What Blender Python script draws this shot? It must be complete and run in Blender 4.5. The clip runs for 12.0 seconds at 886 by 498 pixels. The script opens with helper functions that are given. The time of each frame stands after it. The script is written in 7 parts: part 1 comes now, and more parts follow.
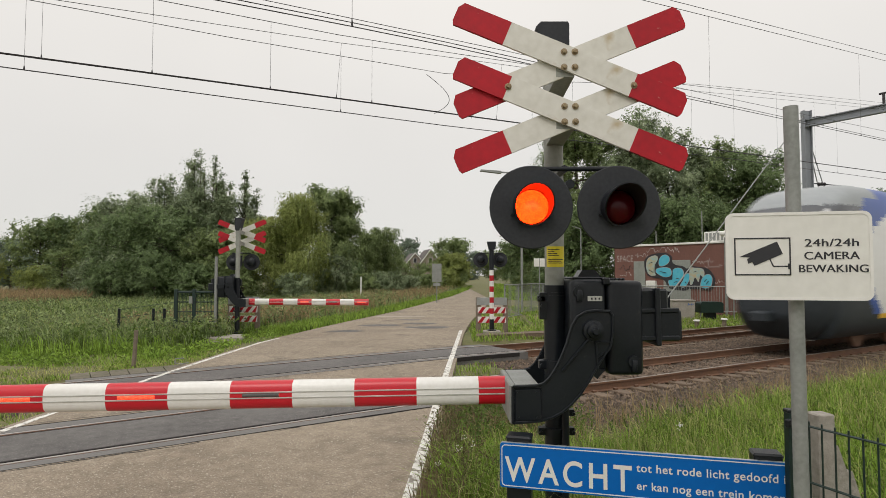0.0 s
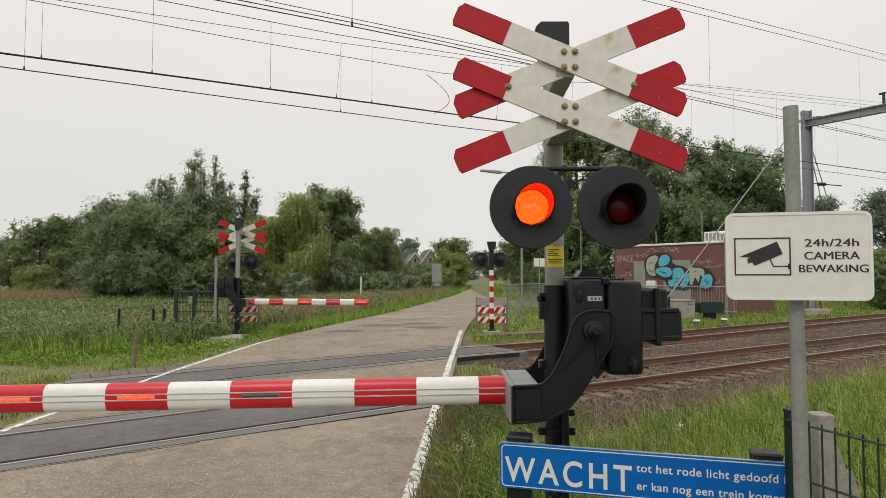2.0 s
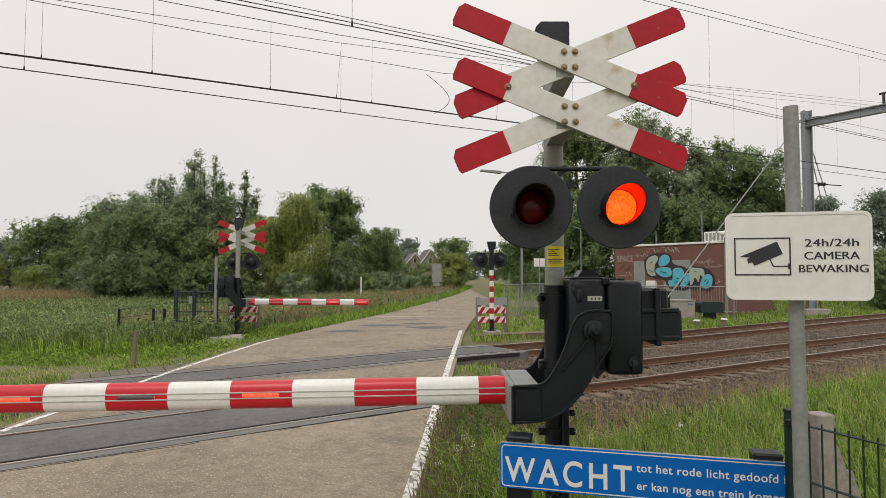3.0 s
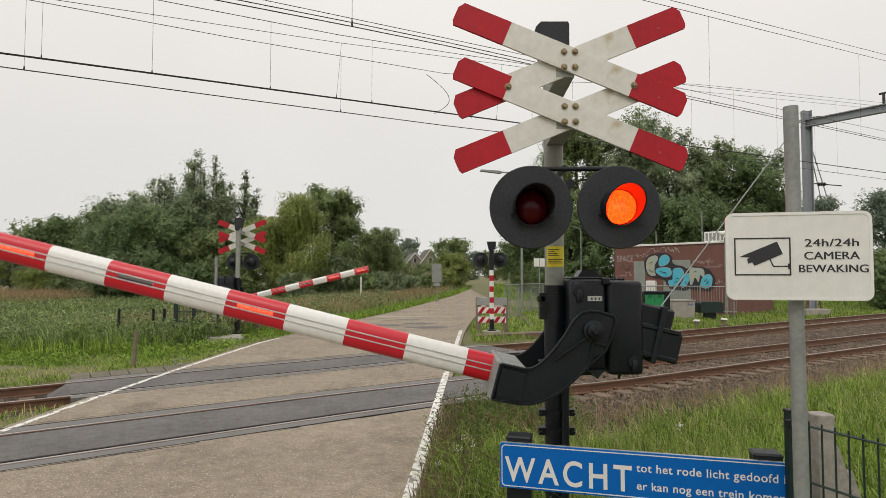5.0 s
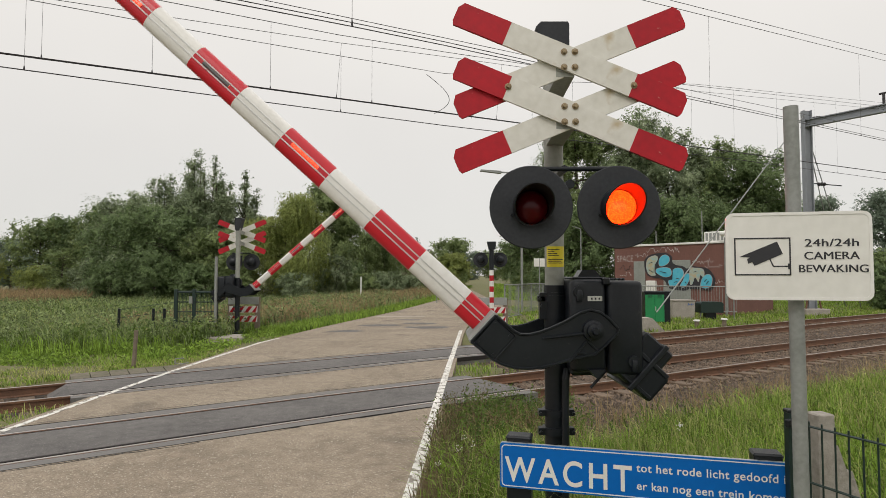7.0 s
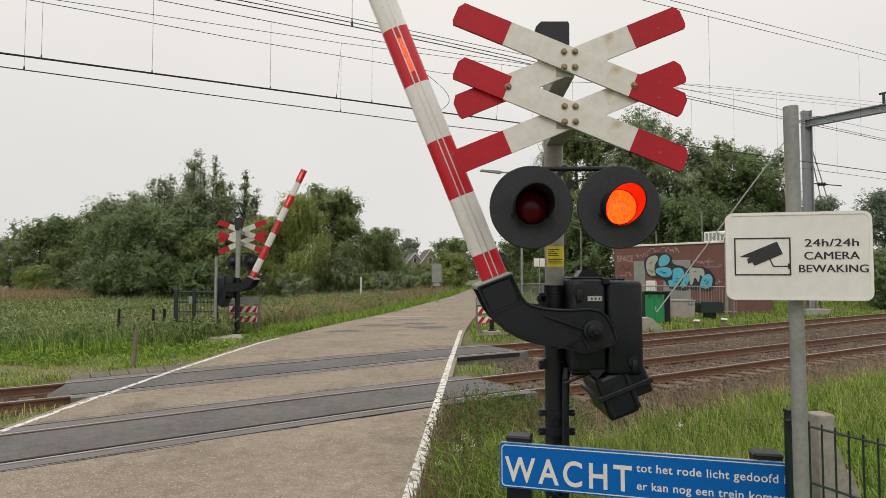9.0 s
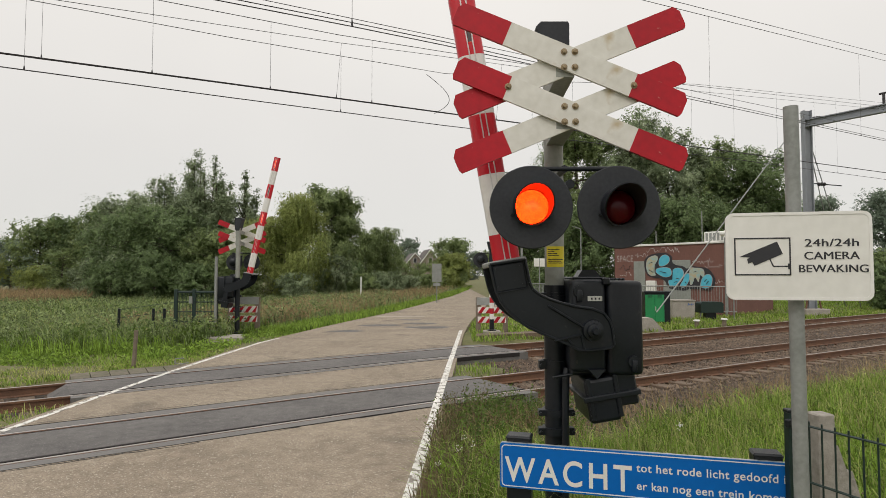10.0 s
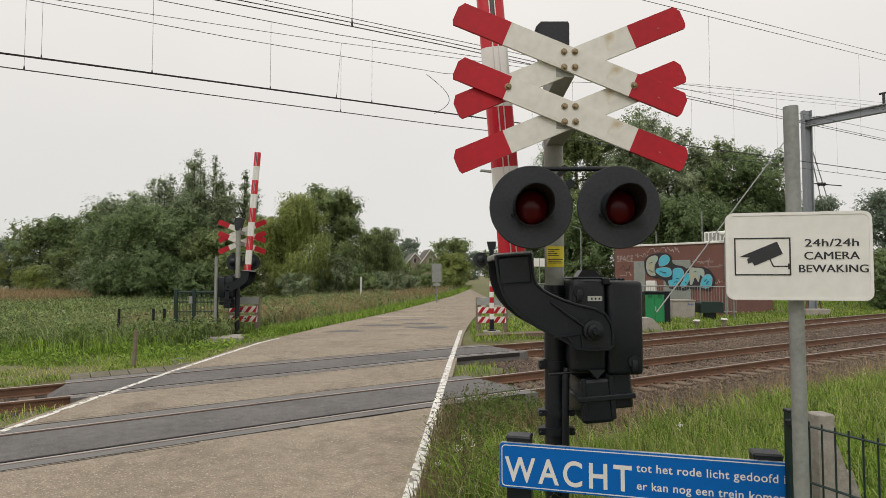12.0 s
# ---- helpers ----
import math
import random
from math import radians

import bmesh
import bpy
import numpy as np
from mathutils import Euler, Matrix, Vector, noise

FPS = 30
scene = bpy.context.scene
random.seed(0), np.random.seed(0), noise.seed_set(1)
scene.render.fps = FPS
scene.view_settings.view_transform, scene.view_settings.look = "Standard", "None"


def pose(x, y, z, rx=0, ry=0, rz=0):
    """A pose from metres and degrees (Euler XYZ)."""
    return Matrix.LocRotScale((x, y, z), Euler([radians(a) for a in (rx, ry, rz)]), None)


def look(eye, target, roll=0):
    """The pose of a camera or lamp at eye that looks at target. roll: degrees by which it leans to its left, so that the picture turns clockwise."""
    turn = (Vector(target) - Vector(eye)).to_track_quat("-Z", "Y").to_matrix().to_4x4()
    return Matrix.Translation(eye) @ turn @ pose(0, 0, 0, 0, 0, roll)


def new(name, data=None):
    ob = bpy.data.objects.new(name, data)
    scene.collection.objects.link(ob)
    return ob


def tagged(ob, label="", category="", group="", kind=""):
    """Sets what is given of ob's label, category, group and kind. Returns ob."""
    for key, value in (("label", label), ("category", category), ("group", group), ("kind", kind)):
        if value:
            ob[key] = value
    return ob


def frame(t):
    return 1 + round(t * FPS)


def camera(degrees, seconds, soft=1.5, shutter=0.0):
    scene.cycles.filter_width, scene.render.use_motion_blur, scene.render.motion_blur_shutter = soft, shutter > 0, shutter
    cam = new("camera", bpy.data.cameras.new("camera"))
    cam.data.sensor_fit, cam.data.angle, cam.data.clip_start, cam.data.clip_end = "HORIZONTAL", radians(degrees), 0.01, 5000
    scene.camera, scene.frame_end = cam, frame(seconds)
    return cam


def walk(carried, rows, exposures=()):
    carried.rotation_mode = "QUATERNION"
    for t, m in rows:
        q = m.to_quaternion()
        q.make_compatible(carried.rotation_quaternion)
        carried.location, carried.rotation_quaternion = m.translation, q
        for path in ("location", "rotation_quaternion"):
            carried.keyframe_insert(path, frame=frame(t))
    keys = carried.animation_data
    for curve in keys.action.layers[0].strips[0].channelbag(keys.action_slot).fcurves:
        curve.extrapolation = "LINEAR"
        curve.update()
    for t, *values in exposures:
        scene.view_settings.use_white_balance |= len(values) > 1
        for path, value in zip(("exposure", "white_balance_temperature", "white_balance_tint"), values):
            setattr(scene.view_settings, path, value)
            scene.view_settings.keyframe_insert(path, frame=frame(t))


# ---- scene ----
cam = camera(73.49, 12.0, soft=0.7, shutter=0.3)
EYE = (0.0, 0.0, 2.05)
CAM_POSE = pose(*EYE, 92.563, 0, 0)
walk(cam, [(0.0, CAM_POSE), (12.0, CAM_POSE)], [(0.0, 0.0), (12.0, 0.0)])

# ---- world: an overcast sky, brighter towards the zenith ----
world = bpy.data.worlds.new("overcast_sky")
scene.world = world
world.use_nodes = True
wn, wl = world.node_tree.nodes, world.node_tree.links
wn.clear()
w_out = wn.new("ShaderNodeOutputWorld")
w_bg = wn.new("ShaderNodeBackground")
w_sky = wn.new("ShaderNodeTexSky")
w_sky.sky_type = "NISHITA"
w_sky.sun_disc = False
w_sky.sun_elevation = radians(48)
w_sky.sun_rotation = radians(205)
w_tc = wn.new("ShaderNodeTexCoord")
w_sep = wn.new("ShaderNodeSeparateXYZ")
w_ramp = wn.new("ShaderNodeValToRGB")
w_ramp.color_ramp.elements[0].position = 0.0
w_ramp.color_ramp.elements[0].color = (0.775, 0.765, 0.735, 1)
w_ramp.color_ramp.elements[1].position = 1.0
w_ramp.color_ramp.elements[1].color = (1.65, 1.60, 1.55, 1)
for pos_, col_ in ((0.20, (0.818, 0.795, 0.762, 1)), (0.42, (0.89, 0.855, 0.81, 1))):
    e_ = w_ramp.color_ramp.elements.new(pos_)
    e_.color = col_
w_noise = wn.new("ShaderNodeTexNoise")
w_noise.inputs["Scale"].default_value = 1.6
w_noise.inputs["Detail"].default_value = 4
w_map = wn.new("ShaderNodeMapRange")
w_map.inputs["From Min"].default_value, w_map.inputs["From Max"].default_value = 0.3, 0.7
w_map.inputs["To Min"].default_value, w_map.inputs["To Max"].default_value = 0.95, 1.05
w_mul = wn.new("ShaderNodeVectorMath")
w_mul.operation = "SCALE"
w_sc = wn.new("ShaderNodeVectorMath")
w_sc.operation = "SCALE"
w_sc.inputs["Scale"].default_value = 0.06
w_mix = wn.new("ShaderNodeMix")
w_mix.data_type = "RGBA"
w_mix.inputs[0].default_value = 0.94
wl.new(w_tc.outputs["Generated"], w_sep.inputs[0])
wl.new(w_tc.outputs["Generated"], w_noise.inputs["Vector"])
wl.new(w_sep.outputs["Z"], w_ramp.inputs[0])
wl.new(w_noise.outputs["Fac"], w_map.inputs[0])
wl.new(w_ramp.outputs[0], w_mul.inputs[0])
wl.new(w_map.outputs[0], w_mul.inputs["Scale"])
wl.new(w_sky.outputs[0], w_sc.inputs[0])
wl.new(w_sc.outputs[0], w_mix.inputs[6])
wl.new(w_mul.outputs[0], w_mix.inputs[7])
wl.new(w_mix.outputs[2], w_bg.inputs[0])
w_bg.inputs[1].default_value = 1.0
wl.new(w_bg.outputs[0], w_out.inputs[0])
sun_data = bpy.data.lights.new("sun", "SUN")
sun_data.energy = 1.0
sun_data.angle = radians(25)
sun_data.color = (1.0, 0.96, 0.9)
sun = new("sun", sun_data)
sun.matrix_world = look((-8, -16, 24), (0, 4, 0))


# ---- materials ----
def mat(name, base, rough=0.6, metal=0.0, dark=None, scale=8.0, amount=0.5, fine=60.0, bump=0.0, bump_scale=None,
        rand=0.0, spec=0.5, island=False, spots=None, rough_var=0.0, coord="Object"):
    """Two-scale noise between base and dark, optional speckles, bump and variation by piece."""
    m = bpy.data.materials.new(name)
    m.use_nodes = True
    nt = m.node_tree
    n, l = nt.nodes, nt.links
    b = n["Principled BSDF"]
    b.inputs["Roughness"].default_value = rough
    b.inputs["Metallic"].default_value = metal
    b.inputs["Specular IOR Level"].default_value = spec
    dark = dark or tuple(c * 0.7 for c in base)
    tc = n.new("ShaderNodeTexCoord")
    n1, n2 = n.new("ShaderNodeTexNoise"), n.new("ShaderNodeTexNoise")
    n1.inputs["Scale"].default_value, n1.inputs["Detail"].default_value = scale, 5
    n2.inputs["Scale"].default_value, n2.inputs["Detail"].default_value = fine, 3
    for q in (n1, n2):
        l.new(tc.outputs[coord], q.inputs["Vector"])
    add = n.new("ShaderNodeMath")
    add.operation = "ADD"
    l.new(n1.outputs["Fac"], add.inputs[0])
    l.new(n2.outputs["Fac"], add.inputs[1])
    mr = n.new("ShaderNodeMapRange")
    mr.inputs["From Min"].default_value, mr.inputs["From Max"].default_value = 0.7, 1.3
    mr.inputs["To Min"].default_value, mr.inputs["To Max"].default_value = 0.0, amount
    l.new(add.outputs[0], mr.inputs[0])
    mix = n.new("ShaderNodeMix")
    mix.data_type = "RGBA"
    mix.inputs[6].default_value, mix.inputs[7].default_value = (*base, 1), (*dark, 1)
    l.new(mr.outputs[0], mix.inputs[0])
    out = mix.outputs[2]
    if spots:
        col, sc, lo, hi = spots
        n3 = n.new("ShaderNodeTexNoise")
        n3.inputs["Scale"].default_value, n3.inputs["Detail"].default_value = sc, 4
        l.new(tc.outputs[coord], n3.inputs["Vector"])
        m3 = n.new("ShaderNodeMapRange")
        m3.inputs["From Min"].default_value, m3.inputs["From Max"].default_value = lo, hi
        l.new(n3.outputs["Fac"], m3.inputs[0])
        x3 = n.new("ShaderNodeMix")
        x3.data_type = "RGBA"
        x3.inputs[7].default_value = (*col, 1)
        l.new(m3.outputs[0], x3.inputs[0])
        l.new(out, x3.inputs[6])
        out = x3.outputs[2]
    if rand:
        hsv = n.new("ShaderNodeHueSaturation")
        if island:
            src = n.new("ShaderNodeNewGeometry").outputs["Random Per Island"]
        else:
            src = n.new("ShaderNodeObjectInfo").outputs["Random"]
        r = n.new("ShaderNodeMapRange")
        r.inputs["To Min"].default_value, r.inputs["To Max"].default_value = 1 - rand, 1 + rand
        l.new(src, r.inputs[0])
        l.new(r.outputs[0], hsv.inputs["Value"])
        l.new(out, hsv.inputs["Color"])
        out = hsv.outputs[0]
    l.new(out, b.inputs["Base Color"])
    if rough_var:
        rr = n.new("ShaderNodeMapRange")
        rr.inputs["To Min"].default_value, rr.inputs["To Max"].default_value = rough - rough_var, rough + rough_var
        l.new(n1.outputs["Fac"], rr.inputs[0])
        l.new(rr.outputs[0], b.inputs["Roughness"])
    if bump:
        bp = n.new("ShaderNodeBump")
        bp.inputs["Strength"].default_value = bump
        bp.inputs["Distance"].default_value = 0.02
        nb = n2
        if bump_scale:
            nb = n.new("ShaderNodeTexNoise")
            nb.inputs["Scale"].default_value, nb.inputs["Detail"].default_value = bump_scale, 4
            l.new(tc.outputs[coord], nb.inputs["Vector"])
        l.new(nb.outputs["Fac"], bp.inputs["Height"])
        l.new(bp.outputs[0], b.inputs["Normal"])
    return m


def leaf_mat(name, base, dark, rand=0.35):
    """Leaves and blades: rough, slightly see-through, varied leaf by leaf; clump-sized noise paints in lit and shaded
    tufts.
    """
    m = mat(name, base, 0.6, 0, dark, 0.9, 1.0, 2.6, rand=rand, island=True, spec=0.25)
    nt = m.node_tree
    n, l = nt.nodes, nt.links
    b = n["Principled BSDF"]
    tr = n.new("ShaderNodeBsdfTranslucent")
    src = b.inputs["Base Color"].links[0].from_socket
    l.new(src, tr.inputs["Color"])
    mx = n.new("ShaderNodeMixShader")
    mx.inputs[0].default_value = 0.38
    l.new(b.outputs[0], mx.inputs[1])
    l.new(tr.outputs[0], mx.inputs[2])
    l.new(mx.outputs[0], n["Material Output"].inputs[0])
    return m


def glow_mat(name, deep, bright, strength, scale=60.0):
    m = bpy.data.materials.new(name)
    m.use_nodes = True
    nt = m.node_tree
    n, l = nt.nodes, nt.links
    b = n["Principled BSDF"]
    b.inputs["Base Color"].default_value = (*deep, 1)
    b.inputs["Roughness"].default_value = 0.3
    tc = n.new("ShaderNodeTexCoord")
    v = n.new("ShaderNodeTexVoronoi")
    v.inputs["Scale"].default_value = scale
    l.new(tc.outputs["Object"], v.inputs["Vector"])
    mr = n.new("ShaderNodeMapRange")
    mr.inputs["From Min"].default_value, mr.inputs["From Max"].default_value = 0.1, 0.6
    l.new(v.outputs["Distance"], mr.inputs[0])
    mix = n.new("ShaderNodeMix")
    mix.data_type = "RGBA"
    mix.inputs[6].default_value, mix.inputs[7].default_value = (*bright, 1), (*deep, 1)
    l.new(mr.outputs[0], mix.inputs[0])
    l.new(mix.outputs[2], b.inputs["Emission Color"])
    b.inputs["Emission Strength"].default_value = strength
    return m


def chipped(m, grey, scale, low, high, strength=0.5):
    """Broken stone chips set in the surface: each cell lighter or darker, with fine relief."""
    nt = m.node_tree
    n, l = nt.nodes, nt.links
    b = n["Principled BSDF"]
    src = b.inputs["Base Color"].links[0].from_socket
    tc = n.new("ShaderNodeTexCoord")
    v = n.new("ShaderNodeTexVoronoi")
    v.inputs["Scale"].default_value = scale
    l.new(tc.outputs["Object"], v.inputs["Vector"])
    sp = n.new("ShaderNodeSeparateColor")
    l.new(v.outputs["Color"], sp.inputs[0])
    r = n.new("ShaderNodeMapRange")
    r.inputs["To Min"].default_value, r.inputs["To Max"].default_value = low, high
    l.new(sp.outputs[0], r.inputs[0])
    h = n.new("ShaderNodeHueSaturation")
    l.new(r.outputs[0], h.inputs["Value"])
    l.new(src, h.inputs["Color"])
    pick = n.new("ShaderNodeMath")
    pick.operation = "GREATER_THAN"
    pick.inputs[1].default_value = 0.955
    l.new(sp.outputs[1], pick.inputs[0])
    x = n.new("ShaderNodeMix")
    x.data_type = "RGBA"
    x.inputs[7].default_value = (*grey, 1)
    l.new(pick.outputs[0], x.inputs[0])
    l.new(h.outputs[0], x.inputs[6])
    l.new(x.outputs[2], b.inputs["Base Color"])
    bp = n.new("ShaderNodeBump")
    bp.inputs["Strength"].default_value, bp.inputs["Distance"].default_value = strength, 0.006
    bp.invert = True
    l.new(v.outputs["Distance"], bp.inputs["Height"])
    l.new(bp.outputs[0], b.inputs["Normal"])
    return m


M_ASPHALT = chipped(mat("asphalt", (0.298, 0.247, 0.187), 0.92, 0, (0.165, 0.134, 0.101), 0.55, 0.8, 5, spec=0.3,
                        spots=((0.14, 0.115, 0.09), 0.9, 0.58, 0.75)), (0.42, 0.375, 0.31), 85, 0.72, 1.24, 0.5)
M_PANEL = chipped(mat("crossing_panel", (0.14, 0.131, 0.124), 0.75, 0, (0.066, 0.062, 0.06), 0.9, 0.85, 7, spec=0.3), (0.20, 0.19, 0.18), 95, 0.82, 1.18, 0.3)
M_RUBBER = mat("black_rubber", (0.022, 0.02, 0.019), 0.8, 0, (0.035, 0.03, 0.027), 3, 0.8, 30, spec=0.2)
M_STRIP = mat("grey_edge_strip", (0.165, 0.157, 0.148), 0.75, 0, (0.09, 0.086, 0.08), 1.5, 0.8, 30, 0.3)
M_GROOVE = mat("rail_groove", (0.02, 0.018, 0.016), 0.9)
M_LINE = mat("road_paint", (0.72, 0.71, 0.67), 0.7, 0, (0.5, 0.48, 0.43), 2.0, 0.8, 18,
             spots=((0.2, 0.175, 0.145), 11, 0.53, 0.6))
M_FADED = mat("faded_road_paint", (0.36, 0.325, 0.275), 0.8, 0, (0.24, 0.205, 0.16), 3, 0.9, 18)
M_SOIL = mat("soil_and_moss", (0.16, 0.14, 0.06), 0.95, 0, (0.07, 0.09, 0.025), 0.35, 0.9, 5, 0.6, 20)
M_RUST = mat("rusty_rail", (0.17, 0.085, 0.045), 0.8, 0.1, (0.09, 0.05, 0.035), 3, 0.8, 40, 0.3)
M_RAILTOP = mat("worn_rail_head", (0.50, 0.46, 0.43), 0.35, 0.8, (0.34, 0.29, 0.26), 2, 0.8, 30)
M_SLEEPER = mat("brown_sleeper", (0.16, 0.115, 0.08), 0.9, 0, (0.09, 0.066, 0.047), 2, 0.8, 30, 0.4, rand=0.15)
M_STONE = mat("ballast_stone", (0.155, 0.112, 0.079), 0.9, 0, (0.062, 0.043, 0.03), 0.8, 0.95, 20, rand=0.6, island=True)
M_BED = mat("ballast_bed", (0.095, 0.07, 0.052), 0.95, 0, (0.045, 0.034, 0.026), 6, 0.9, 40, 0.9, 30)
M_BLACK = mat("black_paint", (0.0055, 0.0075, 0.0105), 0.36, 0, (0.012, 0.0145, 0.018), 5, 0.6, 30, 0.08, 150, rough_var=0.1, spec=0.34,
              spots=((0.04, 0.039, 0.036), 14, 0.67, 0.8))
M_DISC = mat("matt_black_disc", (0.02, 0.022, 0.026), 0.65, 0, (0.036, 0.038, 0.042), 5, 0.7, 40, spec=0.3)
M_HOODIN = mat("hood_inside", (0.016, 0.013, 0.012), 0.45, 0, (0.024, 0.02, 0.018), 8, 0.7, 40, spec=0.3)
M_GALV = mat("galvanised_steel", (0.28, 0.29, 0.275), 0.6, 0.3, (0.19, 0.198, 0.185), 5, 0.9, 45, 0.08, rough_var=0.1)
M_GREYPAINT = mat("grey_mast_paint", (0.30, 0.31, 0.275), 0.6, 0.1, (0.21, 0.215, 0.19), 3, 0.9, 25, 0.05)
M_WHITE = mat("white_sheet", (0.66, 0.645, 0.595), 0.45, 0, (0.52, 0.5, 0.44), 2.2, 0.8, 14,
              spots=((0.42, 0.33, 0.2), 4.5, 0.62, 0.8))
M_RED = mat("red_sheet", (0.43, 0.012, 0.022), 0.5, 0, (0.30, 0.012, 0.02), 2.5, 0.8, 20, spec=0.25,
            spots=((0.45, 0.2, 0.18), 22, 0.7, 0.78))
M_BOOMRED = mat("red_boom_film", (0.50, 0.006, 0.02), 0.33, 0, (0.48, 0.012, 0.018), 3, 0.6, 40)
M_BOOMWHITE = mat("white_boom_film", (0.72, 0.71, 0.68), 0.35, 0, (0.62, 0.605, 0.565), 3, 0.7, 25)
M_ALU = mat("aluminium", (0.62, 0.62, 0.6), 0.35, 0.7, (0.48, 0.48, 0.46), 6, 0.7, 60)
M_BOLT = mat("weathered_bolt", (0.32, 0.26, 0.16), 0.5, 0.6, (0.16, 0.1, 0.05), 30, 0.8, 90)
M_LENS_ON = glow_mat("lit_signal_lens", (1.0, 0.008, 0.0006), (1.0, 0.040, 0.0024), 11.0, 105)
M_LENS_OFF = mat("dark_red_lens", (0.075, 0.002, 0.005), 0.2, 0, (0.045, 0.002, 0.004), 10, 0.5, 60, spec=0.2)
M_LED_ON = glow_mat("lit_led_bar", (0.85, 0.04, 0.012), (1.0, 0.30, 0.12), 1.0, 90)
M_LED_OFF = mat("dark_led_bar", (0.05, 0.045, 0.045), 0.4, 0, (0.10, 0.09, 0.085), 80, 0.9, 160)
M_BLUE = mat("blue_sign_film", (0.002, 0.115, 0.43), 0.5, 0, (0.003, 0.10, 0.36), 2, 0.7, 20, spec=0.15)
M_SIGNWHITE = mat("white_sign_film", (0.70, 0.69, 0.65), 0.45, 0, (0.58, 0.57, 0.53), 1.6, 0.7, 18)
M_INK = mat("black_ink", (0.02, 0.02, 0.025), 0.5)
M_YELLOW = mat("yellow_sticker", (0.68, 0.56, 0.02), 0.5, 0, (0.6, 0.48, 0.02), 6, 0.7, 40)
M_CONCRETE = mat("concrete", (0.36, 0.33, 0.29), 0.9, 0, (0.22, 0.2, 0.17), 3, 0.9, 22, 0.4, 40)
M_GREENFENCE = mat("dark_green_powder_coat", (0.008, 0.024, 0.019), 0.45, 0.1, (0.014, 0.03, 0.024), 6, 0.7, 40)
M_WOOD = mat("weathered_wood", (0.22, 0.175, 0.13), 0.85, 0, (0.12, 0.095, 0.07), 6, 0.9, 30, 0.4)
M_GREYWOOD = mat("grey_painted_wood", (0.33, 0.34, 0.33), 0.8, 0, (0.22, 0.23, 0.21), 4, 0.8, 25, 0.2)
M_BRICK = mat("red_brown_brick", (0.20, 0.095, 0.075), 0.9, 0, (0.13, 0.062, 0.05), 0.8, 0.8, 12, 0.3, 18, rand=0.12)
M_WIRE = mat("copper_wire_dark", (0.045, 0.042, 0.045), 0.6, 0.3)
M_BARK = mat("bark", (0.10, 0.08, 0.06), 0.95, 0, (0.05, 0.042, 0.034), 3, 0.9, 14, 0.6)


# ---- mesh helpers ----
def finish(bm, name, material, smooth=None):
    bmesh.ops.recalc_face_normals(bm, faces=bm.faces)
    me = bpy.data.meshes.new(name)
    if smooth is not None:
        for f in bm.faces:
            f.smooth = True
        for e in bm.edges:
            if len(e.link_faces) == 2 and e.calc_face_angle(0) > radians(smooth):
                e.smooth = False
    bm.to_mesh(me)
    bm.free()
    for m in material if isinstance(material, (list, tuple)) else (material,):
        me.materials.append(m)
    return me


def part(name, bm, material, parent, label="", at=None, smooth=None):
    ob = new(name, finish(bm, name, material, smooth))
    ob.parent = parent
    if at is not None:
        ob.matrix_basis = at
    return tagged(ob, label)


def thing(name, label, category, at, group="", kind=""):
    ob = new(name)
    ob.empty_display_size = 0.2
    ob.matrix_basis = at
    return tagged(ob, label, category, group, kind)


def box(bm, x0, x1, y0, y1, z0, z1, bevel=0.0, m=None, seg=1):
    r = bmesh.ops.create_cube(bm, size=1.0)
    vs = r["verts"]
    for v in vs:
        v.co = Vector(((x0 + x1) / 2 + v.co.x * (x1 - x0), (y0 + y1) / 2 + v.co.y * (y1 - y0), (z0 + z1) / 2 + v.co.z * (z1 - z0)))
    if bevel:
        es = {e for v in vs for e in v.link_edges}
        r2 = bmesh.ops.bevel(bm, geom=list(es), offset=bevel, segments=seg, affect="EDGES", profile=0.5)
        vs = list({v for v in vs if v.is_valid} | set(r2["verts"]))
    if m is not None:
        bmesh.ops.transform(bm, matrix=m, verts=vs)
    return bm


def rod(bm, a, b, r, r2=None, seg=10, cap=True):
    a, b = Vector(a), Vector(b)
    m = Matrix.Translation((a + b) / 2) @ (b - a).to_track_quat("Z", "Y").to_matrix().to_4x4()
    bmesh.ops.create_cone(bm, cap_ends=cap, segments=seg, radius1=r, radius2=r if r2 is None else r2, depth=(b - a).length, matrix=m)
    return bm


def prism(bm, pts, y0, y1, m=None):
    """A polygon in the x-z plane made thick from y0 to y1."""
    va = [bm.verts.new((x, y0, z)) for x, z in pts]
    vb = [bm.verts.new((x, y1, z)) for x, z in pts]
    k = len(pts)
    bm.faces.new(va)
    bm.faces.new(vb[::-1])
    for i in range(k):
        bm.faces.new((va[i], vb[i], vb[(i + 1) % k], va[(i + 1) % k]))
    if m is not None:
        bmesh.ops.transform(bm, matrix=m, verts=va + vb)
    return bm


def lathe(bm, prof, seg=32, m=None):
    """A profile of (radius, height) turned about z."""
    rings = []
    for r, z in prof:
        rings.append([bm.verts.new((r * math.cos(2 * math.pi * i / seg), r * math.sin(2 * math.pi * i / seg), z)) for i in range(seg)])
    for a, b in zip(rings, rings[1:]):
        for i in range(seg):
            bm.faces.new((a[i], a[(i + 1) % seg], b[(i + 1) % seg], b[i]))
    vs = [v for q in rings for v in q]
    if m is not None:
        bmesh.ops.transform(bm, matrix=m, verts=vs)
    return bm


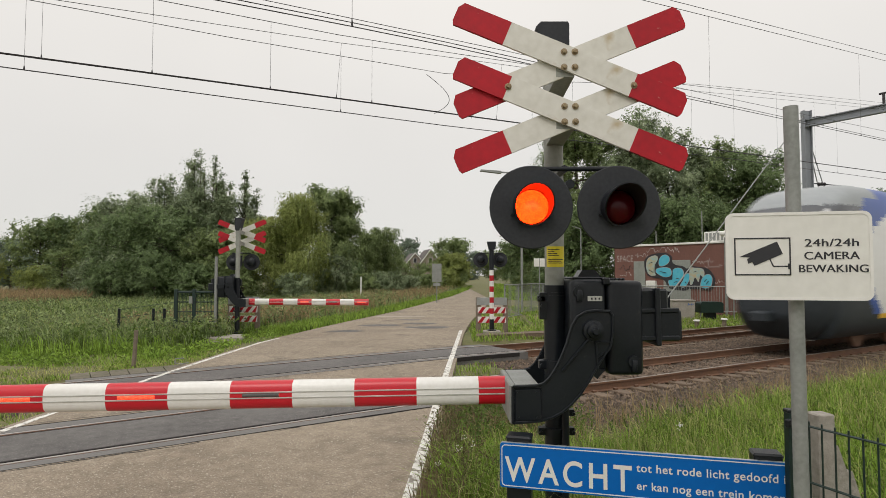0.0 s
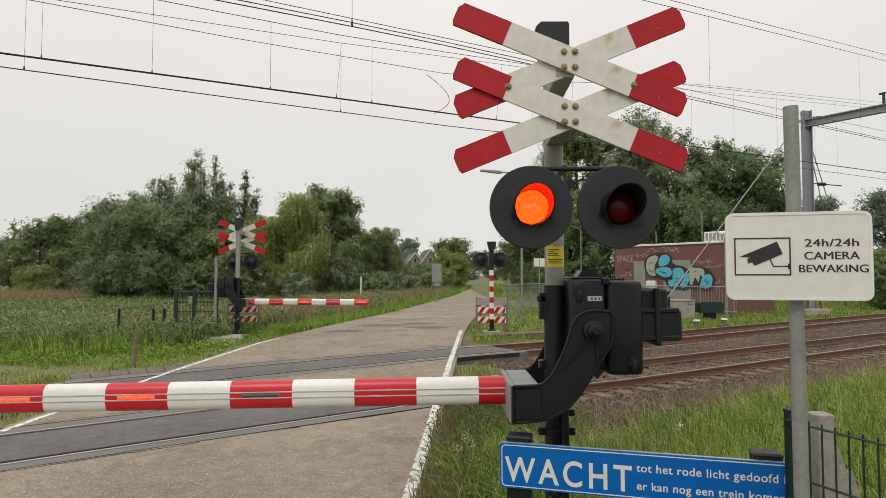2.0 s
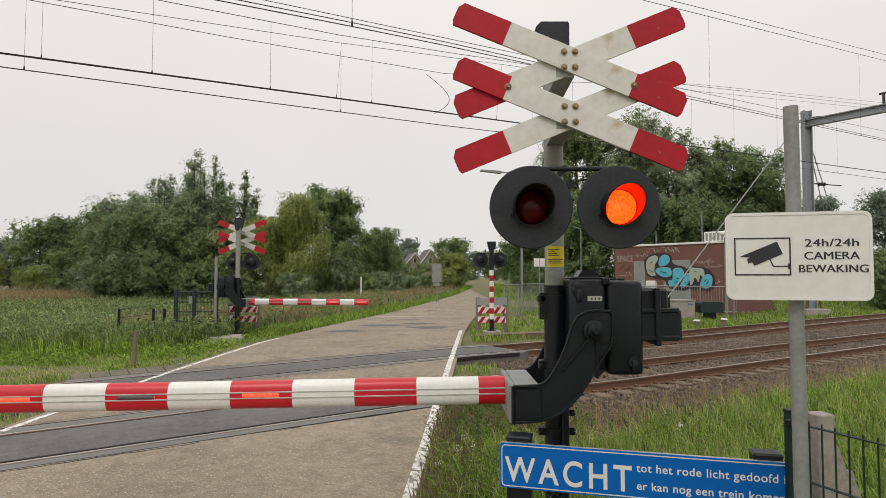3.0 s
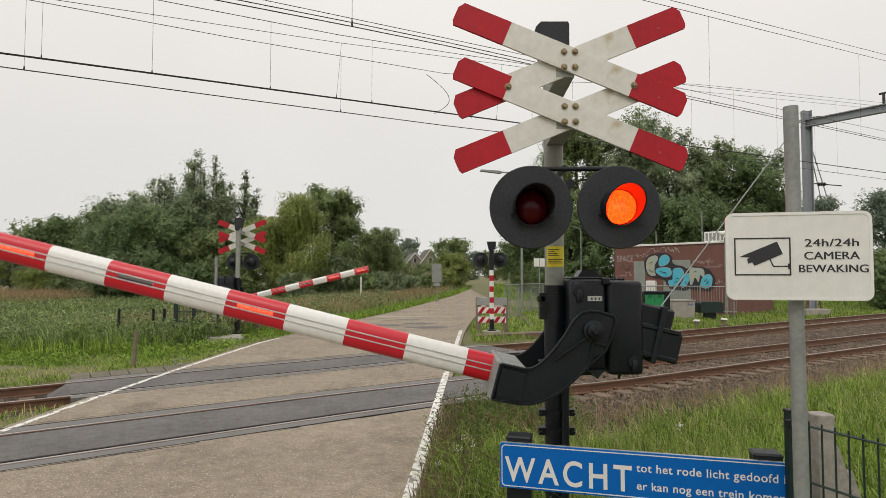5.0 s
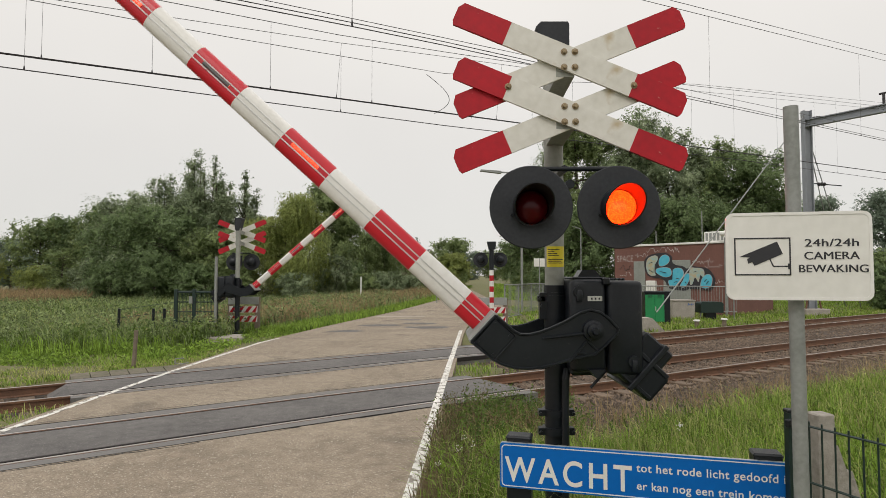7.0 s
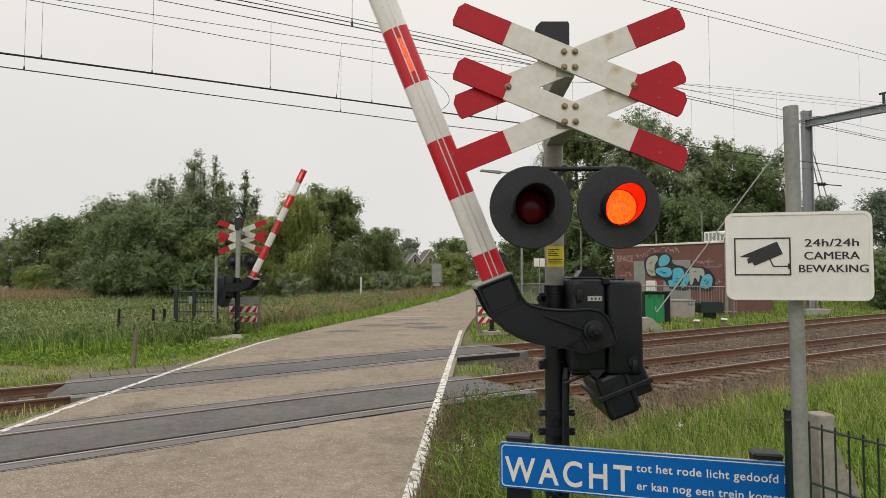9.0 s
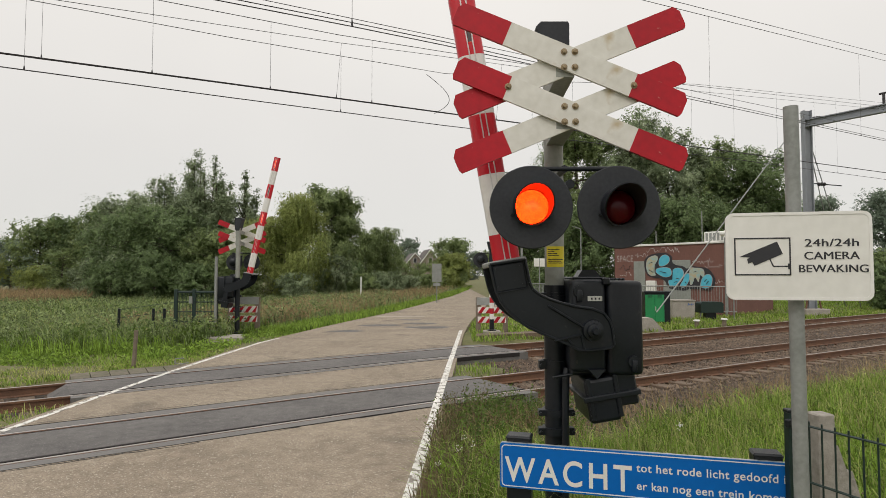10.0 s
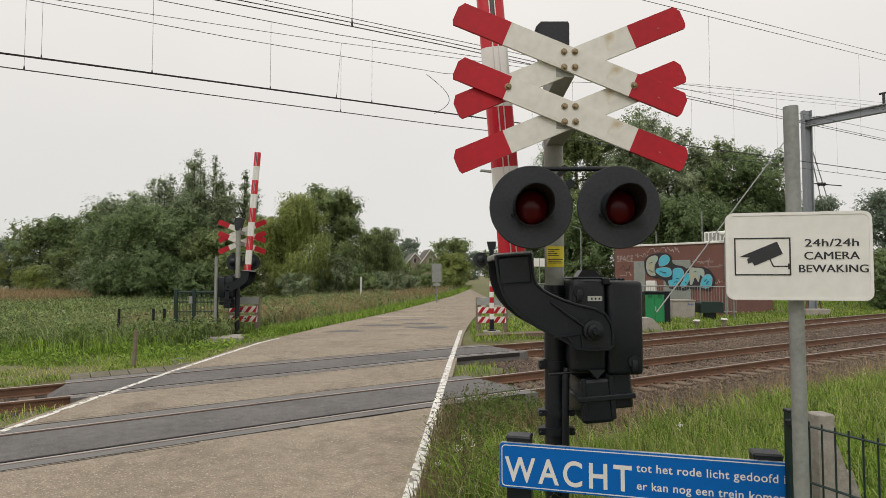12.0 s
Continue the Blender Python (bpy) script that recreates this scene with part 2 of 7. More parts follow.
def np_object(name, verts, faces, material, smooth=False):
    me = bpy.data.meshes.new(name)
    verts, faces = np.asarray(verts, dtype=np.float32), np.asarray(faces, dtype=np.int32)
    k = faces.shape[1]
    me.vertices.add(len(verts))
    me.vertices.foreach_set("co", verts.ravel())
    me.loops.add(faces.size)
    me.loops.foreach_set("vertex_index", faces.ravel())
    me.polygons.add(len(faces))
    me.polygons.foreach_set("loop_start", np.arange(0, faces.size, k, dtype=np.int32))
    me.polygons.foreach_set("loop_total", np.full(len(faces), k, dtype=np.int32))
    me.update(calc_edges=True)
    me.validate()
    if smooth:
        me.polygons.foreach_set("use_smooth", np.ones(len(faces), dtype=bool))
    me.materials.append(material)
    return new(name, me)


def lettering(name, body, size, material, parent, at, spacing=1.0, bold=0.0, align="LEFT"):
    cu = bpy.data.curves.new(name, "FONT")
    cu.body, cu.size, cu.space_character = body, size, spacing
    cu.extrude, cu.offset, cu.align_x = 0.0006, bold, align
    cu.materials.append(material)
    ob = new(name, cu)
    ob.parent = parent
    ob.matrix_basis = at
    return ob


# ---- plan of road and railway ----
TD, TN = Vector((0.8218, 0.5698)), Vector((-0.5698, 0.8218))   # along and across the railway
N_A, N_B, N_C, N_D = 8.12, 9.62, 12.22, 13.70                   # rails


FAR_LINE = [(-60, -0.2), (0, -0.2), (8.5, 0.13), (9.5, 0.09), (12, -0.12), (16, -0.38), (20, -0.46), (30, -0.56), (60, -1.4), (300, -14.0)]


def bend(s, n=9.0):
    """How far each track swings to the near side beyond the road; the near one swings more."""
    if s < 4:
        near = 0.0
    elif s < 40:
        near = -0.05 * (s - 4) ** 2 / (s - 4 + 1.5)
    else:
        near = -0.05 * 36 ** 2 / 37.5 - 0.05 * (s - 40)
    far = FAR_LINE[-1][1]
    for (sa, ba), (sb, bb) in zip(FAR_LINE, FAR_LINE[1:]):
        if s <= sb:
            far = ba + (bb - ba) * (s - sa) / (sb - sa)
            break
    k = min(1.0, max(0.0, (n - 10.0) / 1.9))
    return near * (1 - k) + far * k


def cant(s):
    """The near rail of the near track lies lower on the curve."""
    k = min(1.0, max(0.0, (s - 6.8) / 3.5))
    return -0.055 * k * k * (3 - 2 * k)


def trk(s, n, z=0.0):
    if n < N_A + 0.4:
        z += cant(s)
    elif n < N_B - 0.4:
        z += cant(s) * (N_B - 0.4 - n) / (N_B - N_A - 0.8)
    n = n + bend(s, n)
    return Vector((TD.x * s + TN.x * n, TD.y * s + TN.y * n, z))


ROAD_L = [(-6.0, -8), (-5.95, 5), (-5.88, 8.0), (-5.9, 10.0), (-5.88, 12.9), (-5.67, 18.2), (-4.44, 25.5), (-2.69, 33.8), (0.9, 58.4), (5.0, 98), (13.6, 196), (17, 240)]
ROAD_R = [(-0.55, -8), (-0.27, 5), (-0.1, 8.0), (0.0, 10.0), (0.2, 13.4), (0.75, 22.3), (1.35, 28.1), (2.3, 35.5), (4.1, 51.4), (8.2, 98), (16.4, 196), (20, 240)]


def road_x(line, y):
    for (xa, ya), (xb, yb) in zip(line, line[1:]):
        if y <= yb:
            return xa + (xb - xa) * (y - ya) / (yb - ya)
    return line[-1][0]


def from_road(x, y):
    """Metres outside the road's edge; negative on it."""
    y = min(max(y, -8), 240)
    return max(road_x(ROAD_L, y) - x, x - road_x(ROAD_R, y))


def ground_z(x, y):
    s, n = TD.x * x + TD.y * y, TN.x * x + TN.y * y
    e = from_road(x, y)
    z = -0.22 + 0.10 * noise.noise((x * 0.25, y * 0.25, 0)) + 0.05 * noise.noise((x, y, 3))
    k = min(1.0, max(0.0, (e - 0.1) / 2.5))
    z = -0.06 * (1 - k) + z * k if e > 0 else -0.12
    nn = n - bend(s)
    if 6.6 < nn < 15.4 and e > 0:
        far_ = min(1.0, max(0.0, (e - 0.8) / 2.0))
        z = min(z, -0.10 - 0.42 * far_ if nn < 7.6 or 10.2 < nn < 11.7 else -0.38)
    if nn > 18 and x > 4:
        z += min(0.25, (nn - 18) * 0.05)
    if x < -7 and y > 15 and nn > 16:
        z -= min(0.3, (-7 - x) * 0.04)
    return z


# ---- ground ----
def build_ground():
    ax = [-3000, -1500, -800, -400, -200, -120, -80, -60, -45, -36] + [-30 + 0.75 * i for i in range(75)] + [28, 32, 38, 46, 58, 75, 100, 150, 250, 500, 1000, 2000, 3000]
    ay = [-300, -120, -50, -25, -12, -6] + [-3 + 0.6 * i for i in range(72)] + [42, 46, 52, 60, 70, 85, 100, 120, 150, 200, 280, 400, 700, 1500, 3500]
    vs = [(x, y, ground_z(x, y)) for y in ay for x in ax]
    k = len(ax)
    fs = [(j * k + i, j * k + i + 1, (j + 1) * k + i + 1, (j + 1) * k + i) for j in range(len(ay) - 1) for i in range(k - 1)]
    ob = np_object("ground", vs, fs, M_SOIL, True)
    tagged(ob, "grassy soil with moss and bare patches", "ground", kind="structure")


build_ground()


def strip_mesh(left, right, z0, z1):
    """A slab between two lines of points, with sides."""
    bm = bmesh.new()
    tl = [bm.verts.new((x, y, z1)) for x, y in left]
    tr = [bm.verts.new((x, y, z1)) for x, y in right]
    bl = [bm.verts.new((x, y, z0)) for x, y in left]
    br = [bm.verts.new((x, y, z0)) for x, y in right]
    for i in range(len(left) - 1):
        bm.faces.new((tl[i], tr[i], tr[i + 1], tl[i + 1]))
        bm.faces.new((tl[i], tl[i + 1], bl[i + 1], bl[i]))
        bm.faces.new((tr[i], br[i], br[i + 1], tr[i + 1]))
    bm.faces.new((tl[0], bl[0], br[0], tr[0]))
    bm.faces.new((tl[-1], tr[-1], br[-1], bl[-1]))
    return bm


def on_n(line, n):
    """Where one edge of the road meets the line across the plan at n."""
    for (xa, ya), (xb, yb) in zip(line, line[1:]):
        na, nb = TN.x * xa + TN.y * ya, TN.x * xb + TN.y * yb
        if na <= n <= nb:
            k = (n - na) / (nb - na)
            return (xa + (xb - xa) * k, ya + (yb - ya) * k)
    return line[-1]


def shifted(line, n):
    """The line across the plan at n, moved with the track that lies along it."""
    x, y = on_n(line, n)
    return n + bend(TD.x * x + TD.y * y, n) if 5 < n < 15 else n


def build_road():
    road = thing("road", "worn grey-brown asphalt road over the level crossing", "road", pose(0, 0, 0), kind="structure")

    def piece(n0, n1):
        def cut(line):
            a_, b_ = (shifted(line, q) for q in (n0, n1))
            return [on_n(line, a_)] + [p for p in line if a_ < TN.x * p[0] + TN.y * p[1] < b_] + [on_n(line, b_)]
        le, ri = cut(ROAD_L), cut(ROAD_R)
        # same number of points on both edges
        def resample(pts, k):
            acc = [0.0]
            for a, b in zip(pts, pts[1:]):
                acc.append(acc[-1] + math.dist(a, b))
            out = []
            for i in range(k):
                t = acc[-1] * i / (k - 1)
                for j in range(len(pts) - 1):
                    if t <= acc[j + 1] + 1e-9:
                        q = (t - acc[j]) / max(1e-9, acc[j + 1] - acc[j])
                        out.append((pts[j][0] + (pts[j + 1][0] - pts[j][0]) * q, pts[j][1] + (pts[j + 1][1] - pts[j][1]) * q))
                        break
            return out
        k = 3 if n1 - n0 < 5 else 60
        return strip_mesh([(x - 0.08, y) for x, y in resample(le, k)], [(x + 0.06, y) for x, y in resample(ri, k)], -0.2, 0.0)

    part("carriageway", piece(-3.0, N_A - 0.28), M_ASPHALT, road)
    part("carriageway", piece(N_B + 0.36, N_C - 0.28), M_ASPHALT, road)
    part("carriageway", piece(N_D + 0.34, 175.0), M_ASPHALT, road)

    def edge_line(line, ys, w, side):
        le = [(road_x(line, y) + side * 0.02, y) for y in ys]
        ri = [(road_x(line, y) + side * (0.02 + w), y) for y in ys]
        return strip_mesh(le, ri, -0.05, 0.005) if side > 0 else strip_mesh(ri, le, -0.05, 0.005)

    part("edge_line", edge_line(ROAD_R, [1, 3, 5, 6.5, 8, 9, 10, 12, 13.4, 16, 19, 22.3], 0.12, -1), M_LINE, road, "cracked white edge line")
    part("edge_line", edge_line(ROAD_L, [1, 4, 5, 6.5, 8, 10, 12.9, 15, 18.2, 19.5], 0.10, 1), M_LINE, road, "worn white edge line")
    part("stop_line", strip_mesh([(-3.4, 29.6), (-3.3, 30.0)], [(-0.9, 29.5), (-0.9, 29.9)], -0.05, 0.004), M_FADED, road, "faded white stop line")
    # tarred cracks and patches
    rng = random.Random(5)
    for x, y, w in ((-2.6, 24.5, 1.5), (-1.0, 25.5, 1.3), (-3.6, 22.0, 1.1), (-0.6, 23.6, 1.6), (-1.6, 27.6, 1.0)):
        bm = bmesh.new()
        ring = [bm.verts.new((x + math.cos(a) * w * rng.uniform(0.5, 0.7), y + math.sin(a) * w * rng.uniform(0.25, 0.4), 0.004)) for a in [i * math.pi / 7 for i in range(14)]]
        bm.faces.new(ring)
        part("asphalt_patch", bm, M_PANEL, road, "dark patched spot")
    # ragged cracks beside the crossing panels and across the carriageway
    for n0, s0, s1, wv in ((N_A - 0.34, -1.2, 6.6, 0.05), (N_B + 0.46, -0.6, 8.2, 0.07), (N_C - 0.40, 1.6, 7.6, 0.06), (N_D + 0.42, 2.2, 10.6, 0.05), (20.5, 9.5, 13.0, 0.3), (22.2, 10.2, 15.0, 0.3)):
        bm = bmesh.new()
        s, prev = s0, None
        while s < s1:
            if rng.random() < 0.16:
                prev = None
                s += 0.25
                continue
            q = n0 + wv * (noise.noise((s * 1.3, n0, 0)) + 0.6 * noise.noise((s * 6, n0, 2)))
            h = rng.uniform(0.004, 0.014)
            cur = [bm.verts.new(plan3(s, q + o)) for o in (-h, h)]
            if prev:
                bm.faces.new((prev[0], cur[0], cur[1], prev[1]))
            prev = cur
            s += 0.09
        part("crack", bm, M_GROOVE, road, "dark ragged crack")
    return road


def plan3(s, n):
    return (TD.x * s + TN.x * n, TD.y * s + TN.y * n, 0.003)


ROAD = build_road()


def sweep_track(prof, s_list, n):
    """A closed profile of (across, z) swept along the railway."""
    bm = bmesh.new()
    rings = [[bm.verts.new(trk(s, n + a, z)) for a, z in prof] for s in s_list]
    k = len(prof)
    for p, q in zip(rings, rings[1:]):
        for i in range(k):
            bm.faces.new((p[i], p[(i + 1) % k], q[(i + 1) % k], q[i]))
    bm.faces.new(rings[0])
    bm.faces.new(rings[-1][::-1])
    return bm


def rect(a0, a1, z0, z1):
    return [(a0, z0), (a1, z0), (a1, z1), (a0, z1)]


def steps(s0, s1, d=1.0):
    k = max(1, round((s1 - s0) / d))
    return [s0 + (s1 - s0) * i / k for i in range(k + 1)]


S_ALL = [-60, -40, -25, -15, -10] + steps(-8, 40, 1.0)[0:] + [50, 60, 75, 90, 120, 160, 220, 300]
RAIL_FOOT = [(-0.075, -0.172), (0.075, -0.172), (0.075, -0.16), (0.012, -0.145), (0.010, -0.045), (0.034, -0.035), (0.035, -0.008), (0.026, -0.002),
             (-0.026, -0.002), (-0.035, -0.008), (-0.034, -0.035), (-0.010, -0.045), (-0.012, -0.145), (-0.075, -0.16)]


def build_track(name, n0, n1, p0, p1):
    mid = (n0 + n1) / 2
    t = thing(name, "railway track with rusty rails on brown sleepers in ballast", "track", pose(0, 0, 0), "railway tracks")
    for n in (n0, n1):
        rail = part("rail", sweep_track(RAIL_FOOT, S_ALL, n), M_RUST, t, "rust-brown steel rail", smooth=40)
        part("running_surface", sweep_track(rect(-0.027, 0.027, -0.004, 0.0015), S_ALL, n), M_RAILTOP, rail, "worn shiny rail head")
    bm = bmesh.new()
    box(bm, -0.13, 0.13, -1.25, 1.25, -0.36, -0.178, 0.015)
    me = finish(bm, "sleeper", M_SLEEPER)
    bm = bmesh.new()
    box(bm, -0.05, 0.05, -0.03, 0.03, -0.18, -0.135, 0.008)
    clip = finish(bm, "rail_clip", M_RUST)
    s = -9.0
    while s < 62:
        if not p0 - 0.1 < s < p1 + 0.1:
            a = math.atan2(TD.y, TD.x) + math.atan2(bend(s + 0.1, mid) - bend(s - 0.1, mid), 0.2)
            sl = new("sleeper", me)
            sl.parent = t
            sl.matrix_basis = Matrix.Translation(trk(s, mid)) @ Matrix.Rotation(a, 4, "Z")
            if 6 < s < 22:
                for side in (-0.86, -0.64, 0.64, 0.86):
                    c = new("rail_clip", clip)
                    c.parent = sl
                    c.matrix_basis = pose(0, side, 0)
        s += 0.6
    return t


def build_crossing(n0, n1, p0, p1, wide):
    c = thing("crossing_deck", "dark grey rubber and concrete panels level with the rails", "crossing deck", pose(0, 0, 0), "crossing decks", "structure")
    ss = steps(p0, p1, 1.2)
    oo0 = steps(p0 + 0.3, p1 - 0.3, 1.2)
    part("inner_panel", sweep_track(rect(0.115, n1 - n0 - 0.115, -0.2, -0.002), ss, n0), M_PANEL, c, "dark centre panel")
    part("flange_groove", sweep_track(rect(0.036, 0.113, -0.2, -0.05), ss, n0), M_GROOVE, c)
    part("flange_groove", sweep_track(rect(-0.113, -0.036, -0.2, -0.05), ss, n1), M_GROOVE, c)
    part("rubber_lip", sweep_track(rect(0.072, 0.118, -0.1, 0.001), ss, n0), M_RUBBER, c, "black rubber lip")
    part("rubber_lip", sweep_track(rect(-0.113, -0.09, -0.1, 0.001), ss, n1), M_RUBBER, c, "black rubber lip")
    part("joint", sweep_track(rect(-0.285, -0.265, -0.1, 0.002), oo0, n0), M_RUBBER, c, "dark joint")
    part("joint", sweep_track(rect(0.338, 0.358, -0.1, 0.002), oo0, n1), M_RUBBER, c, "dark joint")
    oo = steps(p0 + wide, p1 - wide, 1.2)
    part("outer_panel", sweep_track(rect(-0.268, -0.052, -0.2, -0.001), oo, n0), M_STRIP, c, "lighter grey edge panel")
    part("outer_panel", sweep_track(rect(0.05, 0.34, -0.2, -0.001), oo, n1), M_STRIP, c, "lighter grey edge panel")
    # sloping end plates
    for p, q in ((p0, -1), (p1, 1)):
        bm = bmesh.new()
        vs = []
        for s_, z in ((p, -0.003), (p + q * 0.30, -0.17)):
            vs.append([bm.verts.new(trk(s_, n0 + a, z)) for a in (0.115, n1 - n0 - 0.115)])
        bm.faces.new((vs[0][0], vs[0][1], vs[1][1], vs[1][0]))
        part("end_ramp", bm, M_PANEL, c, "sloping steel end plate")


build_track("railway_track", N_A, N_B, -2.2, 7.4)
build_track("railway_track", N_C, N_D, 0.6, 11.1)
build_crossing(N_A, N_B, -2.2, 7.4, 0.0)
build_crossing(N_C, N_D, 0.6, 11.05, 0.0)


def build_ballast():
    bm = sweep_track([(-2.7, -0.7), (1.9 + N_C - N_A, -0.7), (1.7 + N_C - N_A, -0.24), (2.1, -0.235), (-0.55, -0.235), (-1.15, -0.27), (-1.75, -0.38), (-2.5, -0.48)],
                     [-60, -30, -12] + steps(-8, 60, 2.0) + [80, 120, 200, 300], N_A + 0.3)
    ob = new("ballast_bed", finish(bm, "ballast_bed", M_BED))
    tagged(ob, "bed of dirty brown railway ballast", "ballast", kind="structure")
    rng = np.random.default_rng(11)
    base = np.array([(1, 0, 0), (-0.5, 0.87, 0), (-0.5, -0.87, 0), (0.1, 0.1, 0.85)], dtype=float)
    fac = np.array([(0, 1, 3), (1, 2, 3), (2, 0, 3)])
    V, F = [], []
    zones = ((7.2, 24, -2.35, 5.9, 44000), (24, 50, -1.6, 5.9, 16000), (-8, 1.5, -1.4, 5.9, 5000))
    k = 0
    for s0, s1, a0, a1, count in zones:
        for _ in range(count):
            s, a = rng.uniform(s0, s1), rng.uniform(a0, a1)
            n = N_A + 0.3 + a
            if from_road(*trk(s, n).xy) < 0.25:
                continue
            if min(abs(n - q) for q in (N_A, N_B, N_C, N_D)) < 0.1:
                continue
            z = -0.215 if a > -0.9 else -0.215 - 0.17 * (-0.9 - a) / 0.85
            m = base * rng.uniform(0.022, 0.05, 3) * (1.15 if s > 24 else 1.0)
            m = m + rng.normal(0, 0.006, m.shape)
            q = rng.uniform(0, 6.283)
            c, d = math.cos(q), math.sin(q)
            p = trk(s, n, z + rng.uniform(-0.005, 0.025))
            x = m[:, 0] * c - m[:, 1] * d + p.x
            y = m[:, 0] * d + m[:, 1] * c + p.y
            V.append(np.stack([x, y, m[:, 2] + p.z], 1))
            F.append(fac + k)
            k += 4
    for _ in range(9000):
        s, n = rng.uniform(6.0, 22.0), rng.uniform(5.1, 6.75) - 0.5 * rng.random() ** 2
        p = trk(s, n)
        if from_road(p.x, p.y) < 0.5:
            continue
        m = base * rng.uniform(0.018, 0.045, 3) + rng.normal(0, 0.005, base.shape)
        q = rng.uniform(0, 6.283)
        c, d = math.cos(q), math.sin(q)
        z = ground_z(p.x, p.y) + rng.uniform(-0.005, 0.02)
        V.append(np.stack([m[:, 0] * c - m[:, 1] * d + p.x, m[:, 0] * d + m[:, 1] * c + p.y, m[:, 2] + z], 1))
        F.append(fac + k)
        k += 4
    ob = np_object("ballast_stones", np.concatenate(V), np.concatenate(F), M_STONE)
    tagged(ob, "loose grey-brown broken ballast stones", "ballast", kind="stuff")


build_ballast()


# ---- level crossing barrier with mast, crosses and flashing lights ----
def cross_board(length, w, cut):
    """Outline of one board in the x-z plane, with clipped corners."""
    h, k = length / 2, w / 2
    return [(-h, -k + cut), (-h, k - cut * 1.3), (-h + cut * 1.3, k), (h - cut, k), (h, k - cut), (h, -k + cut * 1.3), (h - cut * 1.3, -k), (-h + cut, -k)]


def board_pieces(parent, cx, cz, y, ang):
    m = pose(cx, y, cz, 0, ang, 0)
    L, W = 1.87, 0.186
    red = 0.42
    bm = bmesh.new()
    prism(bm, [(-L / 2 + red, -W / 2), (-L / 2 + red, W / 2), (L / 2 - red, W / 2), (L / 2 - red, -W / 2)], -0.012, 0.012)
    b = part("cross_board", bm, M_WHITE, parent, "off-white weathered cross board", m)
    for q in (-1, 1):
        bm = bmesh.new()
        x0, x1, c = q * (L / 2 - red), q * L / 2, 0.05
        pts = [(x0, -W / 2), (x0, W / 2), (x1 - q * c * 0.7, W / 2), (x1, W / 2 - c * 1.0), (x1, -W / 2 + c * 0.6), (x1 - q * c * 0.3, -W / 2)]
        prism(bm, pts if q > 0 else pts[::-1], -0.0135, 0.0135)
        part("red_end", bm, M_RED, b, "red board end")
    return b


def bolt_head(parent, x, y, z):
    bm = bmesh.new()
    lathe(bm, [(0.0, -0.02), (0.012, -0.02), (0.017, -0.012), (0.017, -0.004), (0.026, -0.003), (0.026, 0.0), (0.0, 0.0)], 10, pose(x, y, z) @ pose(0, 0, 0, -90, 0, 0))
    part("bolt", bm, M_BOLT, parent, smooth=30)


def signal_lamp(parent, x, z, front, dark_label=""):
    """Round black background disc with a hood and a lens that turns its lit or its dark side outwards."""
    bm = bmesh.new()
    m = pose(x, front, z) @ pose(0, 0, 0, 90, 0, 0)
    lathe(bm, [(0.135, 0.0), (0.298, 0.0), (0.304, -0.006), (0.304, -0.016), (0.298, -0.022), (0.135, -0.022)], 56, m)
    disc = part("background_disc", bm, M_DISC, parent, "round matt black background disc", smooth=40)
    # hood: a tube cut away below
    bm = bmesh.new()
    seg = 40
    rings = []
    for r, far in ((0.137, 0), (0.143, 1), (0.134, 1), (0.128, 0)):
        ring = []
        for i in range(seg):
            a = 2 * math.pi * i / seg
            up = 0.5 + 0.5 * math.sin(a)
            d = 0.02 + 0.25 * up ** 0.8 if far else -0.02
            ring.append(bm.verts.new((r * math.cos(a), -d, r * math.sin(a))))
        rings.append(ring)
    for j, (a, b) in enumerate(zip(rings, rings[1:])):
        for i in range(seg):
            bm.faces.new((a[i], a[(i + 1) % seg], b[(i + 1) % seg], b[i])).material_index = 1 if j == 2 else 0
    bmesh.ops.transform(bm, matrix=pose(x, front, z), verts=bm.verts)
    part("hood", bm, (M_BLACK, M_HOODIN), disc, "black visor over the lens", smooth=40)
    # housing behind
    bm = bmesh.new()
    lathe(bm, [(0.0, 0.26), (0.06, 0.26), (0.15, 0.20), (0.17, 0.10), (0.17, 0.022), (0.0, 0.022)], 28, pose(x, front, z) @ pose(0, 0, 0, -90, 0, 0))
    part("lamp_housing", bm, M_BLACK, disc, smooth=35)
    for q in (-1, 1):
        bm = bmesh.new()
        rod(bm, (x + q * 0.14, front - 0.03, z - 0.055), (x + q * 0.14, front, z - 0.055), 0.01, seg=8)
        part("screw", bm, M_BLACK, disc)
    # lens ball: front half lit, back half dark
    bm = bmesh.new()
    bmesh.ops.create_uvsphere(bm, u_segments=40, v_segments=24, radius=0.126)
    for v in bm.verts:
        v.co.y *= 0.55
    for f in bm.faces:
        f.material_index = 0 if f.calc_center_median().y < -0.012 else 1
    lens = part("lens", bm, (M_LENS_ON, M_LENS_OFF), parent, "flashing red signal lens", pose(x, front + 0.012, z), smooth=60)
    return lens, (x, front + 0.012, z)


def led_drum(parent, x, y, z):
    bm = bmesh.new()
    seg = 12
    rod(bm, (-0.15, 0, 0), (0.15, 0, 0), 0.018, seg=seg)
    for f in bm.faces:
        f.material_index = 0 if f.calc_center_median().y < 0 else 1
    return part("warning_light", bm, (M_LED_ON, M_LED_OFF), parent, "slim red warning light strip", pose(x, y, z)), (x, y, z)


ARM_HUB = (0.213, 0.0, 1.633)


